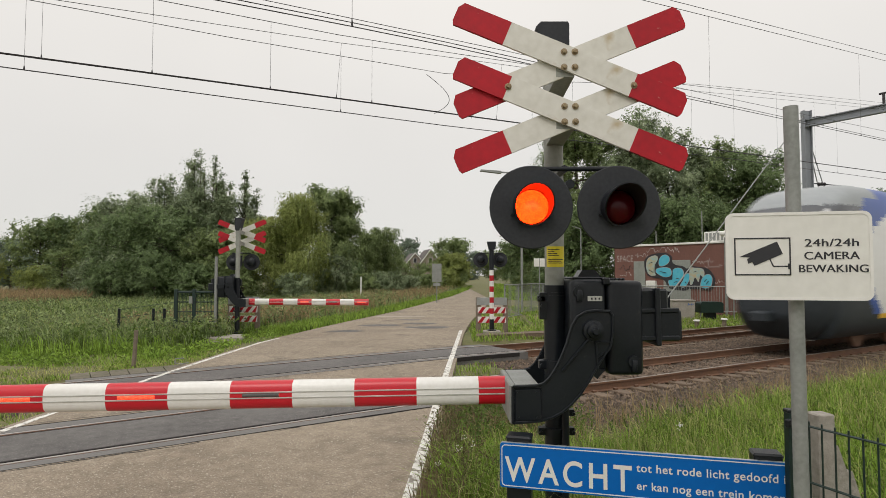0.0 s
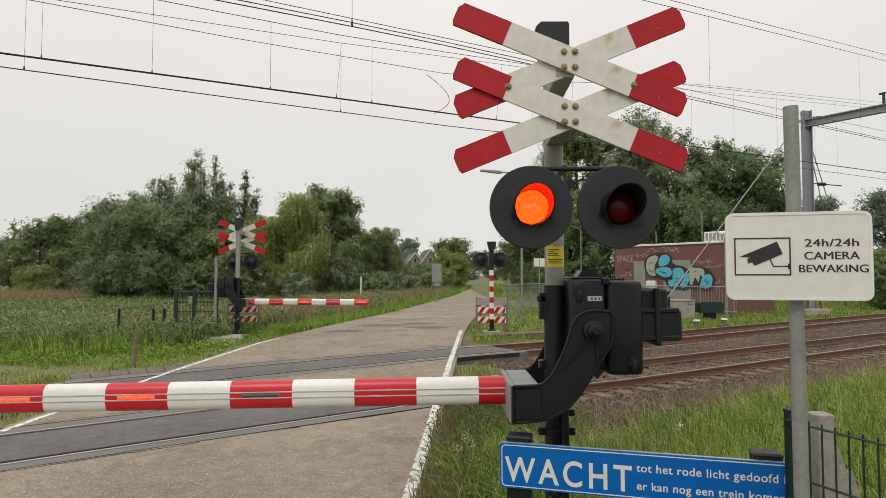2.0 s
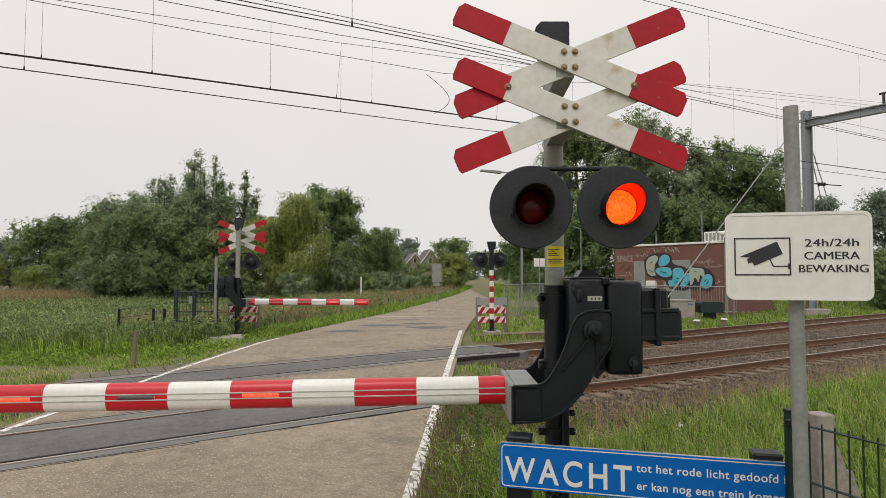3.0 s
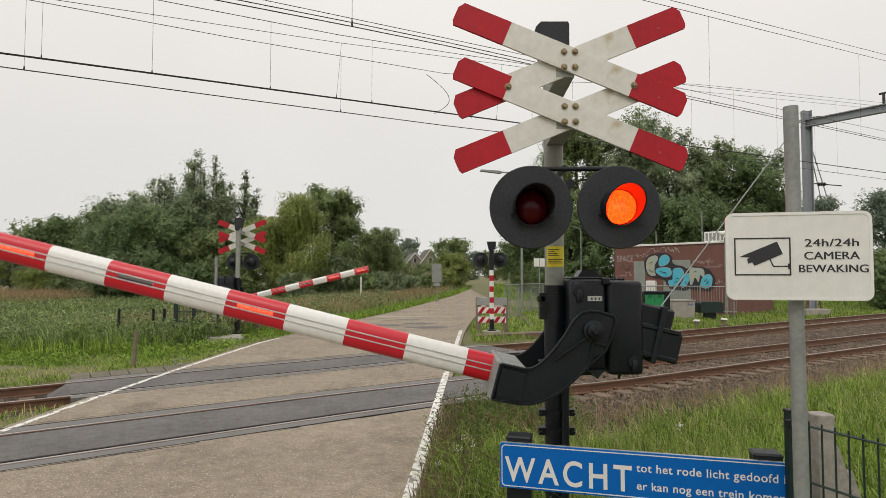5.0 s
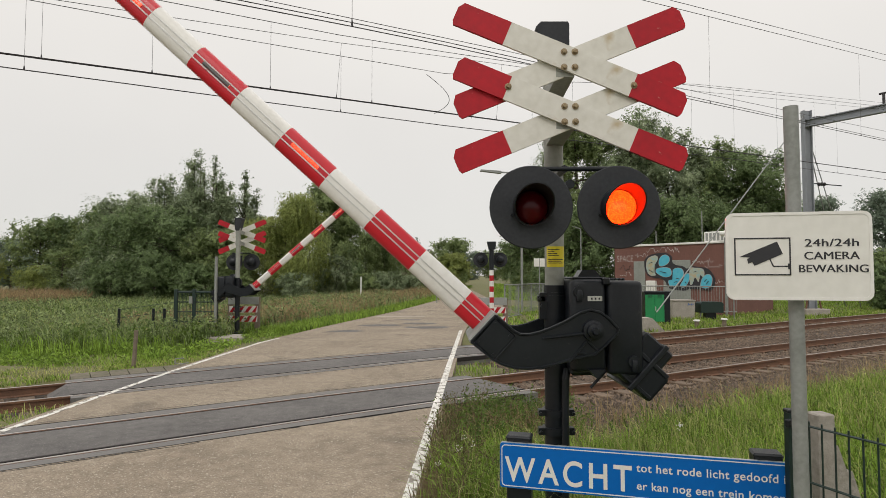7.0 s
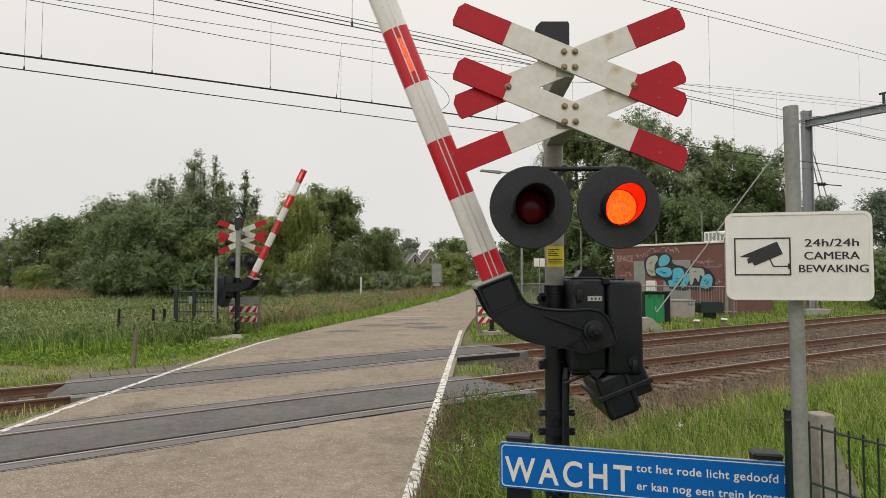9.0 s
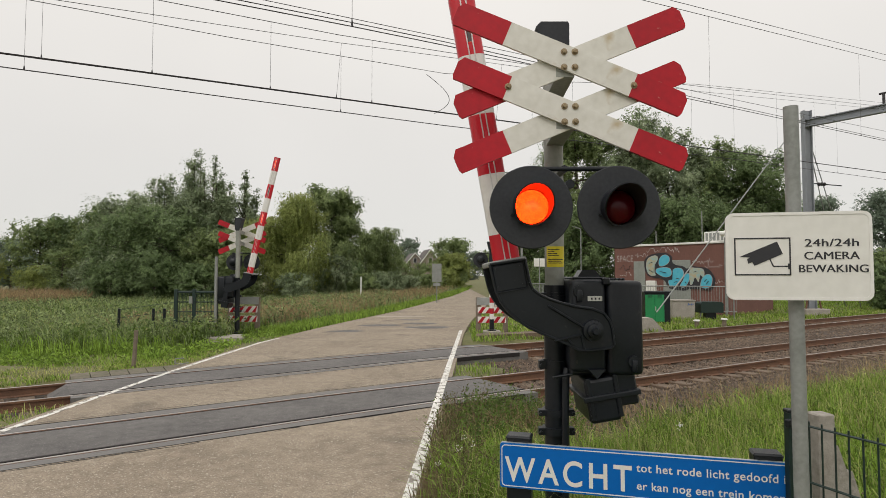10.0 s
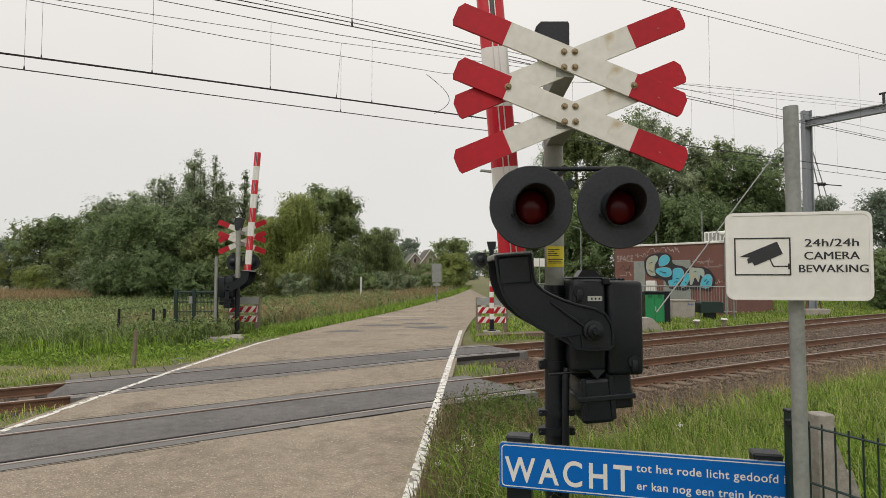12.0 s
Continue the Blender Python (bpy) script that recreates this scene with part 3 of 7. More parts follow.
def build_boom(parent):
    """The swinging part: two curved arms, bracket, counterweight and striped boom; its origin is the pivot."""
    bm = bmesh.new()
    plate = [(0.135, 0.142), (0.02, 0.15), (-0.05, 0.14), (-0.115, 0.105), (-0.16, 0.03), (-0.20, -0.095), (-0.245, -0.2), (-0.29, -0.285), (-0.335, -0.35), (-0.385, -0.395), (-0.44, -0.41),
             (-0.62, -0.415), (-0.625, -0.69), (-0.42, -0.678), (-0.33, -0.655), (-0.25, -0.615), (-0.17, -0.55), (-0.105, -0.48), (-0.04, -0.385), (0.03, -0.27), (0.085, -0.19), (0.13, -0.13), (0.148, -0.04), (0.155, 0.11)]
    prism(bm, plate, -0.395, -0.38)
    # rolled rims along the front arm
    for i in range(len(plate)):
        a, b = plate[i], plate[(i + 1) % len(plate)]
        rod(bm, (a[0], -0.40, a[1]), (b[0], -0.40, b[1]), 0.011, seg=6)
    boom = part("boom", bm, M_BLACK, parent, "curved black barrier arms carrying a red and white boom", pose(*ARM_HUB))
    bm = bmesh.new()
    prism(bm, plate, 0.325, 0.34)
    for i in range(len(plate)):
        a, b = plate[i], plate[(i + 1) % len(plate)]
        rod(bm, (a[0], 0.34, a[1]), (b[0], 0.34, b[1]), 0.011, seg=6)
    part("rear_arm", bm, M_BLACK, boom)
    bm = bmesh.new()
    rod(bm, (0.02, -0.42, 0.0), (-0.24, -0.405, -0.30), 0.010, seg=6)
    rod(bm, (0.02, -0.405, -0.09), (0.13, -0.405, -0.09), 0.009, seg=6)
    rod(bm, (0.02, -0.405, -0.09), (0.03, -0.405, -0.30), 0.009, seg=6)
    rod(bm, (0.03, -0.405, -0.2), (0.08, -0.405, -0.17), 0.009, seg=6)
    part("arm_ribs", bm, M_BLACK, boom)
    bm = bmesh.new()
    lathe(bm, [(0.0, 0.12), (0.022, 0.12), (0.03, 0.10), (0.03, 0.085), (0.052, 0.08), (0.056, 0.045), (0.078, 0.04), (0.082, 0.0), (0.0, 0.0)], 24, pose(0, -0.395, 0) @ pose(0, 0, 0, 90, 0, 0))
    part("hub", bm, M_BLACK, boom, "black bolted hub", smooth=35)
    bm = bmesh.new()
    rod(bm, (0, -0.39, 0), (0, 0.34, 0), 0.035, seg=14)
    part("axle", bm, M_BLACK, boom)
    # bracket holding the boom
    bm = bmesh.new()
    box(bm, -0.645, -0.60, -0.39, 0.335, -0.70, -0.40, 0.01)
    part("end_plate", bm, M_GALV, boom, "grey steel end plate")
    bm = bmesh.new()
    box(bm, -0.60, -0.42, -0.375, 0.32, -0.42, -0.402, 0.004)
    part("top_plate", bm, M_GALV, boom, "grey bolted top plate")
    bm = bmesh.new()
    box(bm, -0.612, -0.40, -0.407, -0.398, -0.68, -0.43, 0.012)
    part("cover_plate", bm, M_BLACK, boom, "square black cover plate")
    for a, b in ((-0.58, -0.46), (-0.44, -0.46), (-0.58, -0.65), (-0.44, -0.65)):
        bm = bmesh.new()
        rod(bm, (a, -0.417, b), (a, -0.405, b), 0.009, seg=6)
        part("bolt", bm, M_BLACK, boom)
    # counterweight
    bm = bmesh.new()
    box(bm, 0.39, 0.74, -0.28, 0.28, -0.11, 0.14, 0.03, seg=2)
    box(bm, 0.36, 0.64, -0.26, 0.26, 0.10, 0.30, 0.015)
    box(bm, 0.52, 0.56, -0.31, 0.31, -0.14, 0.31, 0.006)
    box(bm, 0.38, 0.71, -0.295, -0.275, -0.10, -0.065, 0.006)
    box(bm, 0.38, 0.71, -0.295, -0.275, 0.115, 0.15, 0.006)
    box(bm, 0.10, 0.45, 0.325, 0.34, -0.05, 0.10, 0.005)
    part("counterweight", bm, M_BLACK, boom, "black slab counterweight")
    bm = bmesh.new()
    rod(bm, (0.34, -0.2, -0.10), (0.34, -0.2, -0.33), 0.012, seg=8)
    part("pull_rod", bm, M_BLACK, boom)
    # striped boom of rounded section
    zc = -0.513
    prof = []
    for i in range(24):
        a = 2 * math.pi * i / 24
        c, s_ = math.cos(a), math.sin(a)
        prof.append((0.075 * math.copysign(abs(c) ** 0.75, c), 0.113 * math.copysign(abs(s_) ** 0.75, s_)))
    edges = [-0.635, -0.86] + [-0.86 - 0.507 * i for i in range(1, 9)]
    for i, (a, b) in enumerate(zip(edges, edges[1:])):
        bm = bmesh.new()
        va = [bm.verts.new((a, y, zc + z)) for y, z in prof]
        vb = [bm.verts.new((b, y, zc + z)) for y, z in prof]
        for j in range(24):
            bm.faces.new((va[j], vb[j], vb[(j + 1) % 24], va[(j + 1) % 24]))
        bm.faces.new(va)
        bm.faces.new(vb)
        part("red_stripe" if i % 2 == 0 else "white_stripe", bm, M_BOOMRED if i % 2 == 0 else M_BOOMWHITE, boom,
             "red reflective boom section" if i % 2 == 0 else "white reflective boom section", smooth=40)
    for dz in (0.028, -0.018):
        bm = bmesh.new()
        box(bm, edges[-1], edges[0], -0.0785, -0.070, zc + dz - 0.005, zc + dz + 0.005, 0.001)
        part("light_rail", bm, M_ALU, boom, "thin aluminium rail")
        bm = bmesh.new()
        box(bm, edges[-1], edges[0], 0.070, 0.0785, zc + dz - 0.005, zc + dz + 0.005, 0.001)
        part("light_rail", bm, M_ALU, boom)
    drums = []
    for i in (4, 6, 8):
        for side in (-1, 1):
            xm = (edges[i] + edges[i + 1]) / 2
            drums.append((led_drum(boom, xm, side * 0.066, zc + 0.005), i, side))
    return boom, drums


def build_barrier(at, group, where, seen_front):
    lab = "red-white half barrier and mast with double crosses, " + where
    b = thing("level_crossing_barrier", lab, "barrier", at, group)
    bm = bmesh.new()
    rod(bm, (0, 0, 0.0), (0, 0, 1.97), 0.088, seg=24)
    rod(bm, (0, 0, 0.0), (0, 0, 0.03), 0.2, seg=24)
    part("lower_post", bm, M_BLACK, b, "black lower post", smooth=40)
    bm = bmesh.new()
    rod(bm, (0, 0, 1.9), (0, 0, 3.95), 0.080, seg=24)
    part("mast", bm, M_GREYPAINT, b, "grey tubular mast", smooth=40)
    # collars and clamps on the post
    for z, r, h in ((1.80, 0.098, 0.22), (1.86, 0.112, 0.05), (1.32, 0.105, 0.07), (0.93, 0.112, 0.05), (0.78, 0.112, 0.06)):
        bm = bmesh.new()
        rod(bm, (0, 0, z - h / 2), (0, 0, z + h / 2), r, seg=20)
        for q in (-1, 1):
            box(bm, q * r - 0.035, q * r + 0.035, -0.06, 0.02, z - h / 2, z + h / 2, 0.006)
            rod(bm, (q * (r + 0.02), -0.09, z), (q * (r + 0.02), 0.02, z), 0.012, seg=8)
        part("clamp", bm, M_BLACK, b, smooth=35)
    # cable duct
    cu = [(0.075, -0.11, 1.30), (0.06, -0.13, 1.22), (0.055, -0.13, 1.0), (0.055, -0.13, 0.7), (0.05, -0.11, 0.0)]
    bm = bmesh.new()
    for p, q in zip(cu, cu[1:]):
        rod(bm, p, q, 0.03, seg=12)
        bmesh.ops.create_icosphere(bm, subdivisions=2, radius=0.03, matrix=Matrix.Translation(q))
    part("cable_duct", bm, M_BLACK, b, smooth=40)
    # hood on top
    bm = bmesh.new()
    prism(bm, [(-0.13, 3.97), (-0.17, 4.08), (-0.13, 4.12), (0.09, 4.12), (0.10, 4.10), (0.10, 3.70), (0.05, 3.66), (-0.05, 3.66)], -0.20, 0.10)
    part("bell_hood", bm, M_DISC, b, "dark grey hood on top of the mast")
    # brackets carrying the crosses
    for z in (3.60, 3.20):
        bm = bmesh.new()
        prism(bm, [(-0.5, -0.04), (-0.5, 0.05), (-0.06, 0.09), (0.09, 0.09), (0.09, -0.07), (-0.06, -0.07)], -0.07, 0.07, pose(0, 0, z) @ pose(0, 0, 0, 0, 0, 90))
        part("cross_bracket", bm, M_GREYPAINT, b, "grey bracket")
    for cz in (3.688, 3.270):
        board_pieces(b, 0.033, cz - 0.012, -0.485, -22.3)
        board_pieces(b, 0.033, cz, -0.515, 22.6)
        for dx, dz in ((-0.046, 0.055), (0.036, 0.055), (-0.046, -0.063), (0.036, -0.063)):
            bolt_head(b, 0.033 + dx, -0.53, cz + dz)
    bolt_head(b, 0.033 + 0.48, -0.53, 3.485)
    bolt_head(b, 0.033 - 0.47, -0.53, 3.475)
    # lamps on a cross bar
    bm = bmesh.new()
    rod(bm, (-0.32, -0.44, 2.865), (0.38, -0.44, 2.865), 0.019, seg=12)
    rod(bm, (0.0, -0.44, 2.865), (0.0, 0.0, 2.865), 0.03, seg=12)
    rod(bm, (0.03, -0.50, 2.74), (0.03, -0.44, 2.74), 0.035, seg=16)
    for x in (-0.286, 0.353):
        rod(bm, (x, -0.44, 2.865), (x, -0.44, 2.6), 0.02, seg=10)
    part("lamp_bar", bm, M_BLACK, b, "black bar carrying the lamps", smooth=40)
    lens_l = signal_lamp(b, -0.286, 2.548, -0.65)
    lens_r = signal_lamp(b, 0.353, 2.548, -0.65)
    # yellow sticker with unreadable lines
    bm = bmesh.new()
    seg = [radians(-150 + 120 * i / 10) for i in range(11)]
    lo = [bm.verts.new((0.0825 * math.cos(a), 0.0825 * math.sin(a), 2.12)) for a in seg]
    hi = [bm.verts.new((0.0825 * math.cos(a), 0.0825 * math.sin(a), 2.29)) for a in seg]
    for i in range(10):
        bm.faces.new((lo[i], lo[i + 1], hi[i + 1], hi[i]))
    st = part("sticker", bm, M_YELLOW, b, "yellow notice sticker with small print")
    for z, a0, a1 in ((2.262, -140, -70), (2.243, -140, -100), (2.228, -140, -85), (2.213, -140, -75), (2.18, -140, -45), (2.165, -140, -60), (2.15, -140, -50)):
        bm = bmesh.new()
        aa = [radians(a0 + (a1 - a0) * i / 6) for i in range(7)]
        lo = [bm.verts.new((0.0845 * math.cos(a), 0.0845 * math.sin(a), z)) for a in aa]
        hi = [bm.verts.new((0.0845 * math.cos(a), 0.0845 * math.sin(a), z + 0.006)) for a in aa]
        for i in range(6):
            bm.faces.new((lo[i], lo[i + 1], hi[i + 1], hi[i]))
        part("print_line", bm, M_INK, st)
    # machine box
    bm = bmesh.new()
    box(bm, 0.068, 0.35, -0.30, 0.30, 1.295, 2.025, 0.045, seg=3)
    part("machine_box", bm, M_BLACK, b, "black cast machine housing", smooth=50)
    bm = bmesh.new()
    box(bm, 0.356, 0.635, -0.31, 0.29, 1.275, 2.01, 0.04, seg=3)
    part("machine_lid", bm, M_BLACK, b, "black cover of the machine", smooth=50)
    bm = bmesh.new()
    box(bm, 0.09, 0.35, -0.27, 0.28, 2.02, 2.04, 0.008)
    part("box_top", bm, M_BLACK, b, "black top plate")
    bm = bmesh.new()
    prism(bm, [(0.14, 2.035), (0.18, 2.095), (0.28, 2.095), (0.33, 2.035)], -0.22, -0.06)
    part("lifting_lug", bm, M_BLACK, b)
    for i in range(6):
        bm = bmesh.new()
        box(bm, 0.36 + 0.035 * i, 0.38 + 0.035 * i, -0.1, 0.1, 2.005, 2.03, 0.004)
        part("top_rib", bm, M_BLACK, b)
    bm = bmesh.new()
    box(bm, 0.32, 0.375, -0.325, -0.20, 1.975, 2.035, 0.012)
    part("hinge", bm, M_BLACK, b)
    bm = bmesh.new()
    box(bm, 0.20, 0.315, -0.306, -0.30, 1.85, 1.89, 0.002)
    part("type_plate", bm, M_ALU, b, "small worn metal plate with illegible print")
    for dx in (0.0, 0.03, 0.06):
        bm = bmesh.new()
        box(bm, 0.225 + dx, 0.238 + dx, -0.3075, -0.3055, 1.862, 1.878)
        part("print_bar", bm, M_INK, b)
    for x, z in ((0.13, 1.905), (0.55, 1.365)):
        bm = bmesh.new()
        box(bm, x - 0.022, x + 0.022, -0.35, -0.30, z - 0.06, z + 0.035, 0.012, seg=2)
        rod(bm, (x, -0.335, z + 0.02), (x, -0.30, z + 0.02), 0.045, seg=16)
        part("latch", bm, M_BLACK, b, smooth=40)
    bm = bmesh.new()
    box(bm, 0.08, 0.30, -0.22, 0.2, 1.26, 1.33, 0.02)
    prism(bm, [(0.20, 1.32), (0.33, 1.32), (0.265, 1.25)], -0.32, -0.05)
    part("box_underside", bm, M_BLACK, b)
    boom, drums = build_boom(b)
    return b, boom, drums, lens_l, lens_r


NEAR = build_barrier(pose(0.929, 4.95, 0.0, 0, 0, 0), "crossing barriers", "beside the road edge", True)
FAR = build_barrier(pose(-7.36, 21.3, 0.0, 0, 0, 180), "crossing barriers", "across the tracks", False)


# ---- signs and fence near the road ----
def rounded(w, h, r, seg=6):
    pts = []
    for cx, cz, a0 in ((w / 2 - r, h / 2 - r, 0), (-w / 2 + r, h / 2 - r, 90), (-w / 2 + r, -h / 2 + r, 180), (w / 2 - r, -h / 2 + r, 270)):
        for i in range(seg + 1):
            a = radians(a0 + 90 * i / seg)
            pts.append((cx + r * math.cos(a), cz + r * math.sin(a)))
    return pts


def ring_plate(bm, outer, inner, y0, y1):
    k = len(outer)
    rows_ = [[bm.verts.new((x, y, z)) for x, z in p] for p, y in ((outer, y1), (outer, y0), (inner, y0), (inner, y1))]
    for a, b in zip(rows_, rows_[1:] + rows_[:1]):
        for i in range(k):
            bm.faces.new((a[i], a[(i + 1) % k], b[(i + 1) % k], b[i]))


def fitted_text(name, body, material, parent, x, z, width, height, y=-0.004, bold=0.0, spacing=1.0):
    """A line of writing whose left foot is at (x, z), scaled to its width and capital height."""
    cu = bpy.data.curves.new(name, "FONT")
    cu.body, cu.size, cu.space_character, cu.offset, cu.extrude = body, 1.0, spacing, bold, 0.0
    cu.materials.append(material)
    ob = new(name, cu)
    bpy.context.view_layer.update()
    d = ob.dimensions.x
    x0 = min(v[0] for v in ob.bound_box)
    ob.parent = parent
    sx, sz = width / d, height / 0.73
    ob.matrix_basis = pose(x, y, z, 90, 0, 0) @ Matrix.Diagonal((sx, sz, 1, 1)) @ Matrix.Translation((-x0, 0, 0))
    return ob


def camera_notice():
    t = thing("camera_sign", "white camera surveillance sign with rounded corners on a galvanised pole", "sign", pose(1.672, 2.8, 0, 0, 0, -13.2))
    bm = bmesh.new()
    rod(bm, (0.02, 0.075, -0.3), (0.012, 0.075, 2.875), 0.0335, seg=24)
    part("pole", bm, M_GALV, t, "weathered galvanised pole", smooth=40)
    for z in (2.04, 2.25):
        bm = bmesh.new()
        rod(bm, (-0.02, 0.075, z - 0.015), (-0.02, 0.075, z + 0.015), 0.039, seg=20)
        box(bm, -0.05, 0.03, 0.012, 0.04, z - 0.012, z + 0.012, 0.003)
        part("clamp", bm, M_GALV, t)
    up = pose(0, 0, 2.142)
    bm = bmesh.new()
    prism(bm, rounded(0.62, 0.412, 0.035), -0.006, 0.012)
    plate = part("sign_plate", bm, M_SIGNWHITE, t, "off-white sign plate", up)
    bm = bmesh.new()
    ring_plate(bm, rounded(0.624, 0.416, 0.037), rounded(0.598, 0.388, 0.028), -0.009, 0.004)
    part("sign_rim", bm, M_BOOMWHITE, plate, "white raised rim")
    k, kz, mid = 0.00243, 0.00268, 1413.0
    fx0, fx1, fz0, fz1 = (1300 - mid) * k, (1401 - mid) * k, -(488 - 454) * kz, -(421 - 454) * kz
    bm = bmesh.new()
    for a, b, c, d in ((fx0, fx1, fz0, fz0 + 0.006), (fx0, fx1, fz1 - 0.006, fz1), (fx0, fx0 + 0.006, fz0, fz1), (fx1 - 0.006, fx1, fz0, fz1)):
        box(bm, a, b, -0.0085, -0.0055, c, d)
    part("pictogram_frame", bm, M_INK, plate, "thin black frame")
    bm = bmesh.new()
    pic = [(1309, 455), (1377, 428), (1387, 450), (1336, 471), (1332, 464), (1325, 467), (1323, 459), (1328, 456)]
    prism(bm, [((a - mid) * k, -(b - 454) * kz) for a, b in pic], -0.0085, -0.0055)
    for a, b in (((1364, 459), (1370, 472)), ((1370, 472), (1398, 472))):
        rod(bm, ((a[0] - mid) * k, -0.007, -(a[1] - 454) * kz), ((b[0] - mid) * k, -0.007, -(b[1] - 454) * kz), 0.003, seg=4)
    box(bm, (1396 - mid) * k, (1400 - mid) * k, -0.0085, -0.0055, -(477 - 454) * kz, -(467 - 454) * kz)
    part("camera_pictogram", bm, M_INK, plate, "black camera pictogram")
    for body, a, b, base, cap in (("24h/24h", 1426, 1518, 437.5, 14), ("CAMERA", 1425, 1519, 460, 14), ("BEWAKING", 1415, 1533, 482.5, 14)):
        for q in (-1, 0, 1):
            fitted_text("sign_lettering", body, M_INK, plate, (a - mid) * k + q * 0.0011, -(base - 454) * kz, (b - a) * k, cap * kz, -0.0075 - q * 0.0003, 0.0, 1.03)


def wait_notice():
    t = thing("warning_sign", "long blue warning sign with white lettering on two dark posts", "sign",
              Matrix.Translation((0.403, 4.25, 0)) @ Matrix.Rotation(math.atan2(-0.47, 1.746), 4, "Z"))
    L, z0, z1 = 1.87, 0.565, 0.873
    for u in (0.125, 1.72):
        bm = bmesh.new()
        box(bm, u - 0.085, u + 0.085, 0.03, 0.16, -0.3, 0.90, 0.008)
        box(bm, u - 0.09, u + 0.09, 0.025, 0.165, 0.885, 0.915, 0.012)
        part("post", bm, M_BLACK, t, "dark recycled plastic post")
    up = pose(L / 2, 0, (z0 + z1) / 2)
    bm = bmesh.new()
    prism(bm, rounded(L, z1 - z0, 0.02), -0.003, 0.024)
    p = part("sign_plate", bm, M_BLUE, t, "blue sign plate", up)
    bm = bmesh.new()
    prism(bm, rounded(L + 0.004, z1 - z0 + 0.004, 0.02), 0.004, 0.027)
    part("back_frame", bm, M_ALU, p, "grey metal edge")
    bm = bmesh.new()
    ring_plate(bm, rounded(L - 0.022, z1 - z0 - 0.022, 0.028), rounded(L - 0.034, z1 - z0 - 0.034, 0.023), -0.0055, -0.0025)
    part("border_line", bm, M_SIGNWHITE, p, "white border line")
    zc = (z0 + z1) / 2
    fitted_text("sign_lettering", "WACHT", M_SIGNWHITE, p, 0.034 - L / 2, 0.614 - zc, 0.853, 0.175, -0.0045, 0.016, 1.28)
    fitted_text("sign_lettering", "tot het rode licht gedoofd is", M_SIGNWHITE, p, 0.915 - L / 2, 0.748 - zc, 0.925, 0.055, -0.0045, 0.012, 1.08)
    fitted_text("sign_lettering", "er kan nog een trein komen", M_SIGNWHITE, p, 0.917 - L / 2, 0.631 - zc, 0.885, 0.055, -0.0045, 0.012, 1.08)


def mesh_fence_near():
    t = thing("mesh_fence", "dark green steel bar fence panel with a square post", "fence", pose(2.165, 3.74, 0))
    bm = bmesh.new()
    box(bm, -0.027, 0.027, -0.03, 0.03, -0.3, 1.20, 0.004)
    part("post", bm, M_GREENFENCE, t, "dark green square post")
    bm = bmesh.new()
    box(bm, -0.031, 0.031, -0.034, 0.034, 1.195, 1.22, 0.006)
    part("post_cap", bm, M_BLACK, t)
    bm = bmesh.new()
    box(bm, -0.055, 0.03, -0.045, -0.028, 1.115, 1.165, 0.006)
    rod(bm, (-0.02, -0.055, 1.14), (-0.02, -0.04, 1.14), 0.011, seg=8)
    part("bracket", bm, M_BLACK, t, "black fixing bracket")
    dx, dy = 0.383, -0.924
    for z in (1.135, 0.80, 0.47, 0.14):
        bm = bmesh.new()
        for o in (-0.008, 0.008):
            rod(bm, (0.02 + o, 0, z), (0.02 + o + dx * 1.7, dy * 1.7, z), 0.0055, seg=6)
        part("horizontal_bar", bm, M_GREENFENCE, t)
    for i in range(20):
        q = 0.10 + i * 0.079
        bm = bmesh.new()
        rod(bm, (0.02 + dx * q, dy * q, 0.05), (0.02 + dx * q, dy * q, 1.165), 0.0055, seg=6)
        part("vertical_bar", bm, M_GREENFENCE, t)
    c = thing("concrete_post", "weathered concrete post with a broken leaning slab", "post", pose(2.50, 3.98, 0, 0, 0, 8))
    bm = bmesh.new()
    box(bm, -0.06, 0.06, -0.06, 0.06, -0.3, 1.14, 0.008)
    part("shaft", bm, M_CONCRETE, c)
    bm = bmesh.new()
    prism(bm, [(0.07, -0.2), (0.07, 0.92), (0.10, 0.93), (0.17, 0.74), (0.20, 0.76), (0.27, 0.55), (0.42, 0.3), (0.42, -0.2)], -0.03, 0.03)
    part("broken_slab", bm, M_CONCRETE, c, "broken concrete slab")


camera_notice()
wait_notice()
mesh_fence_near()


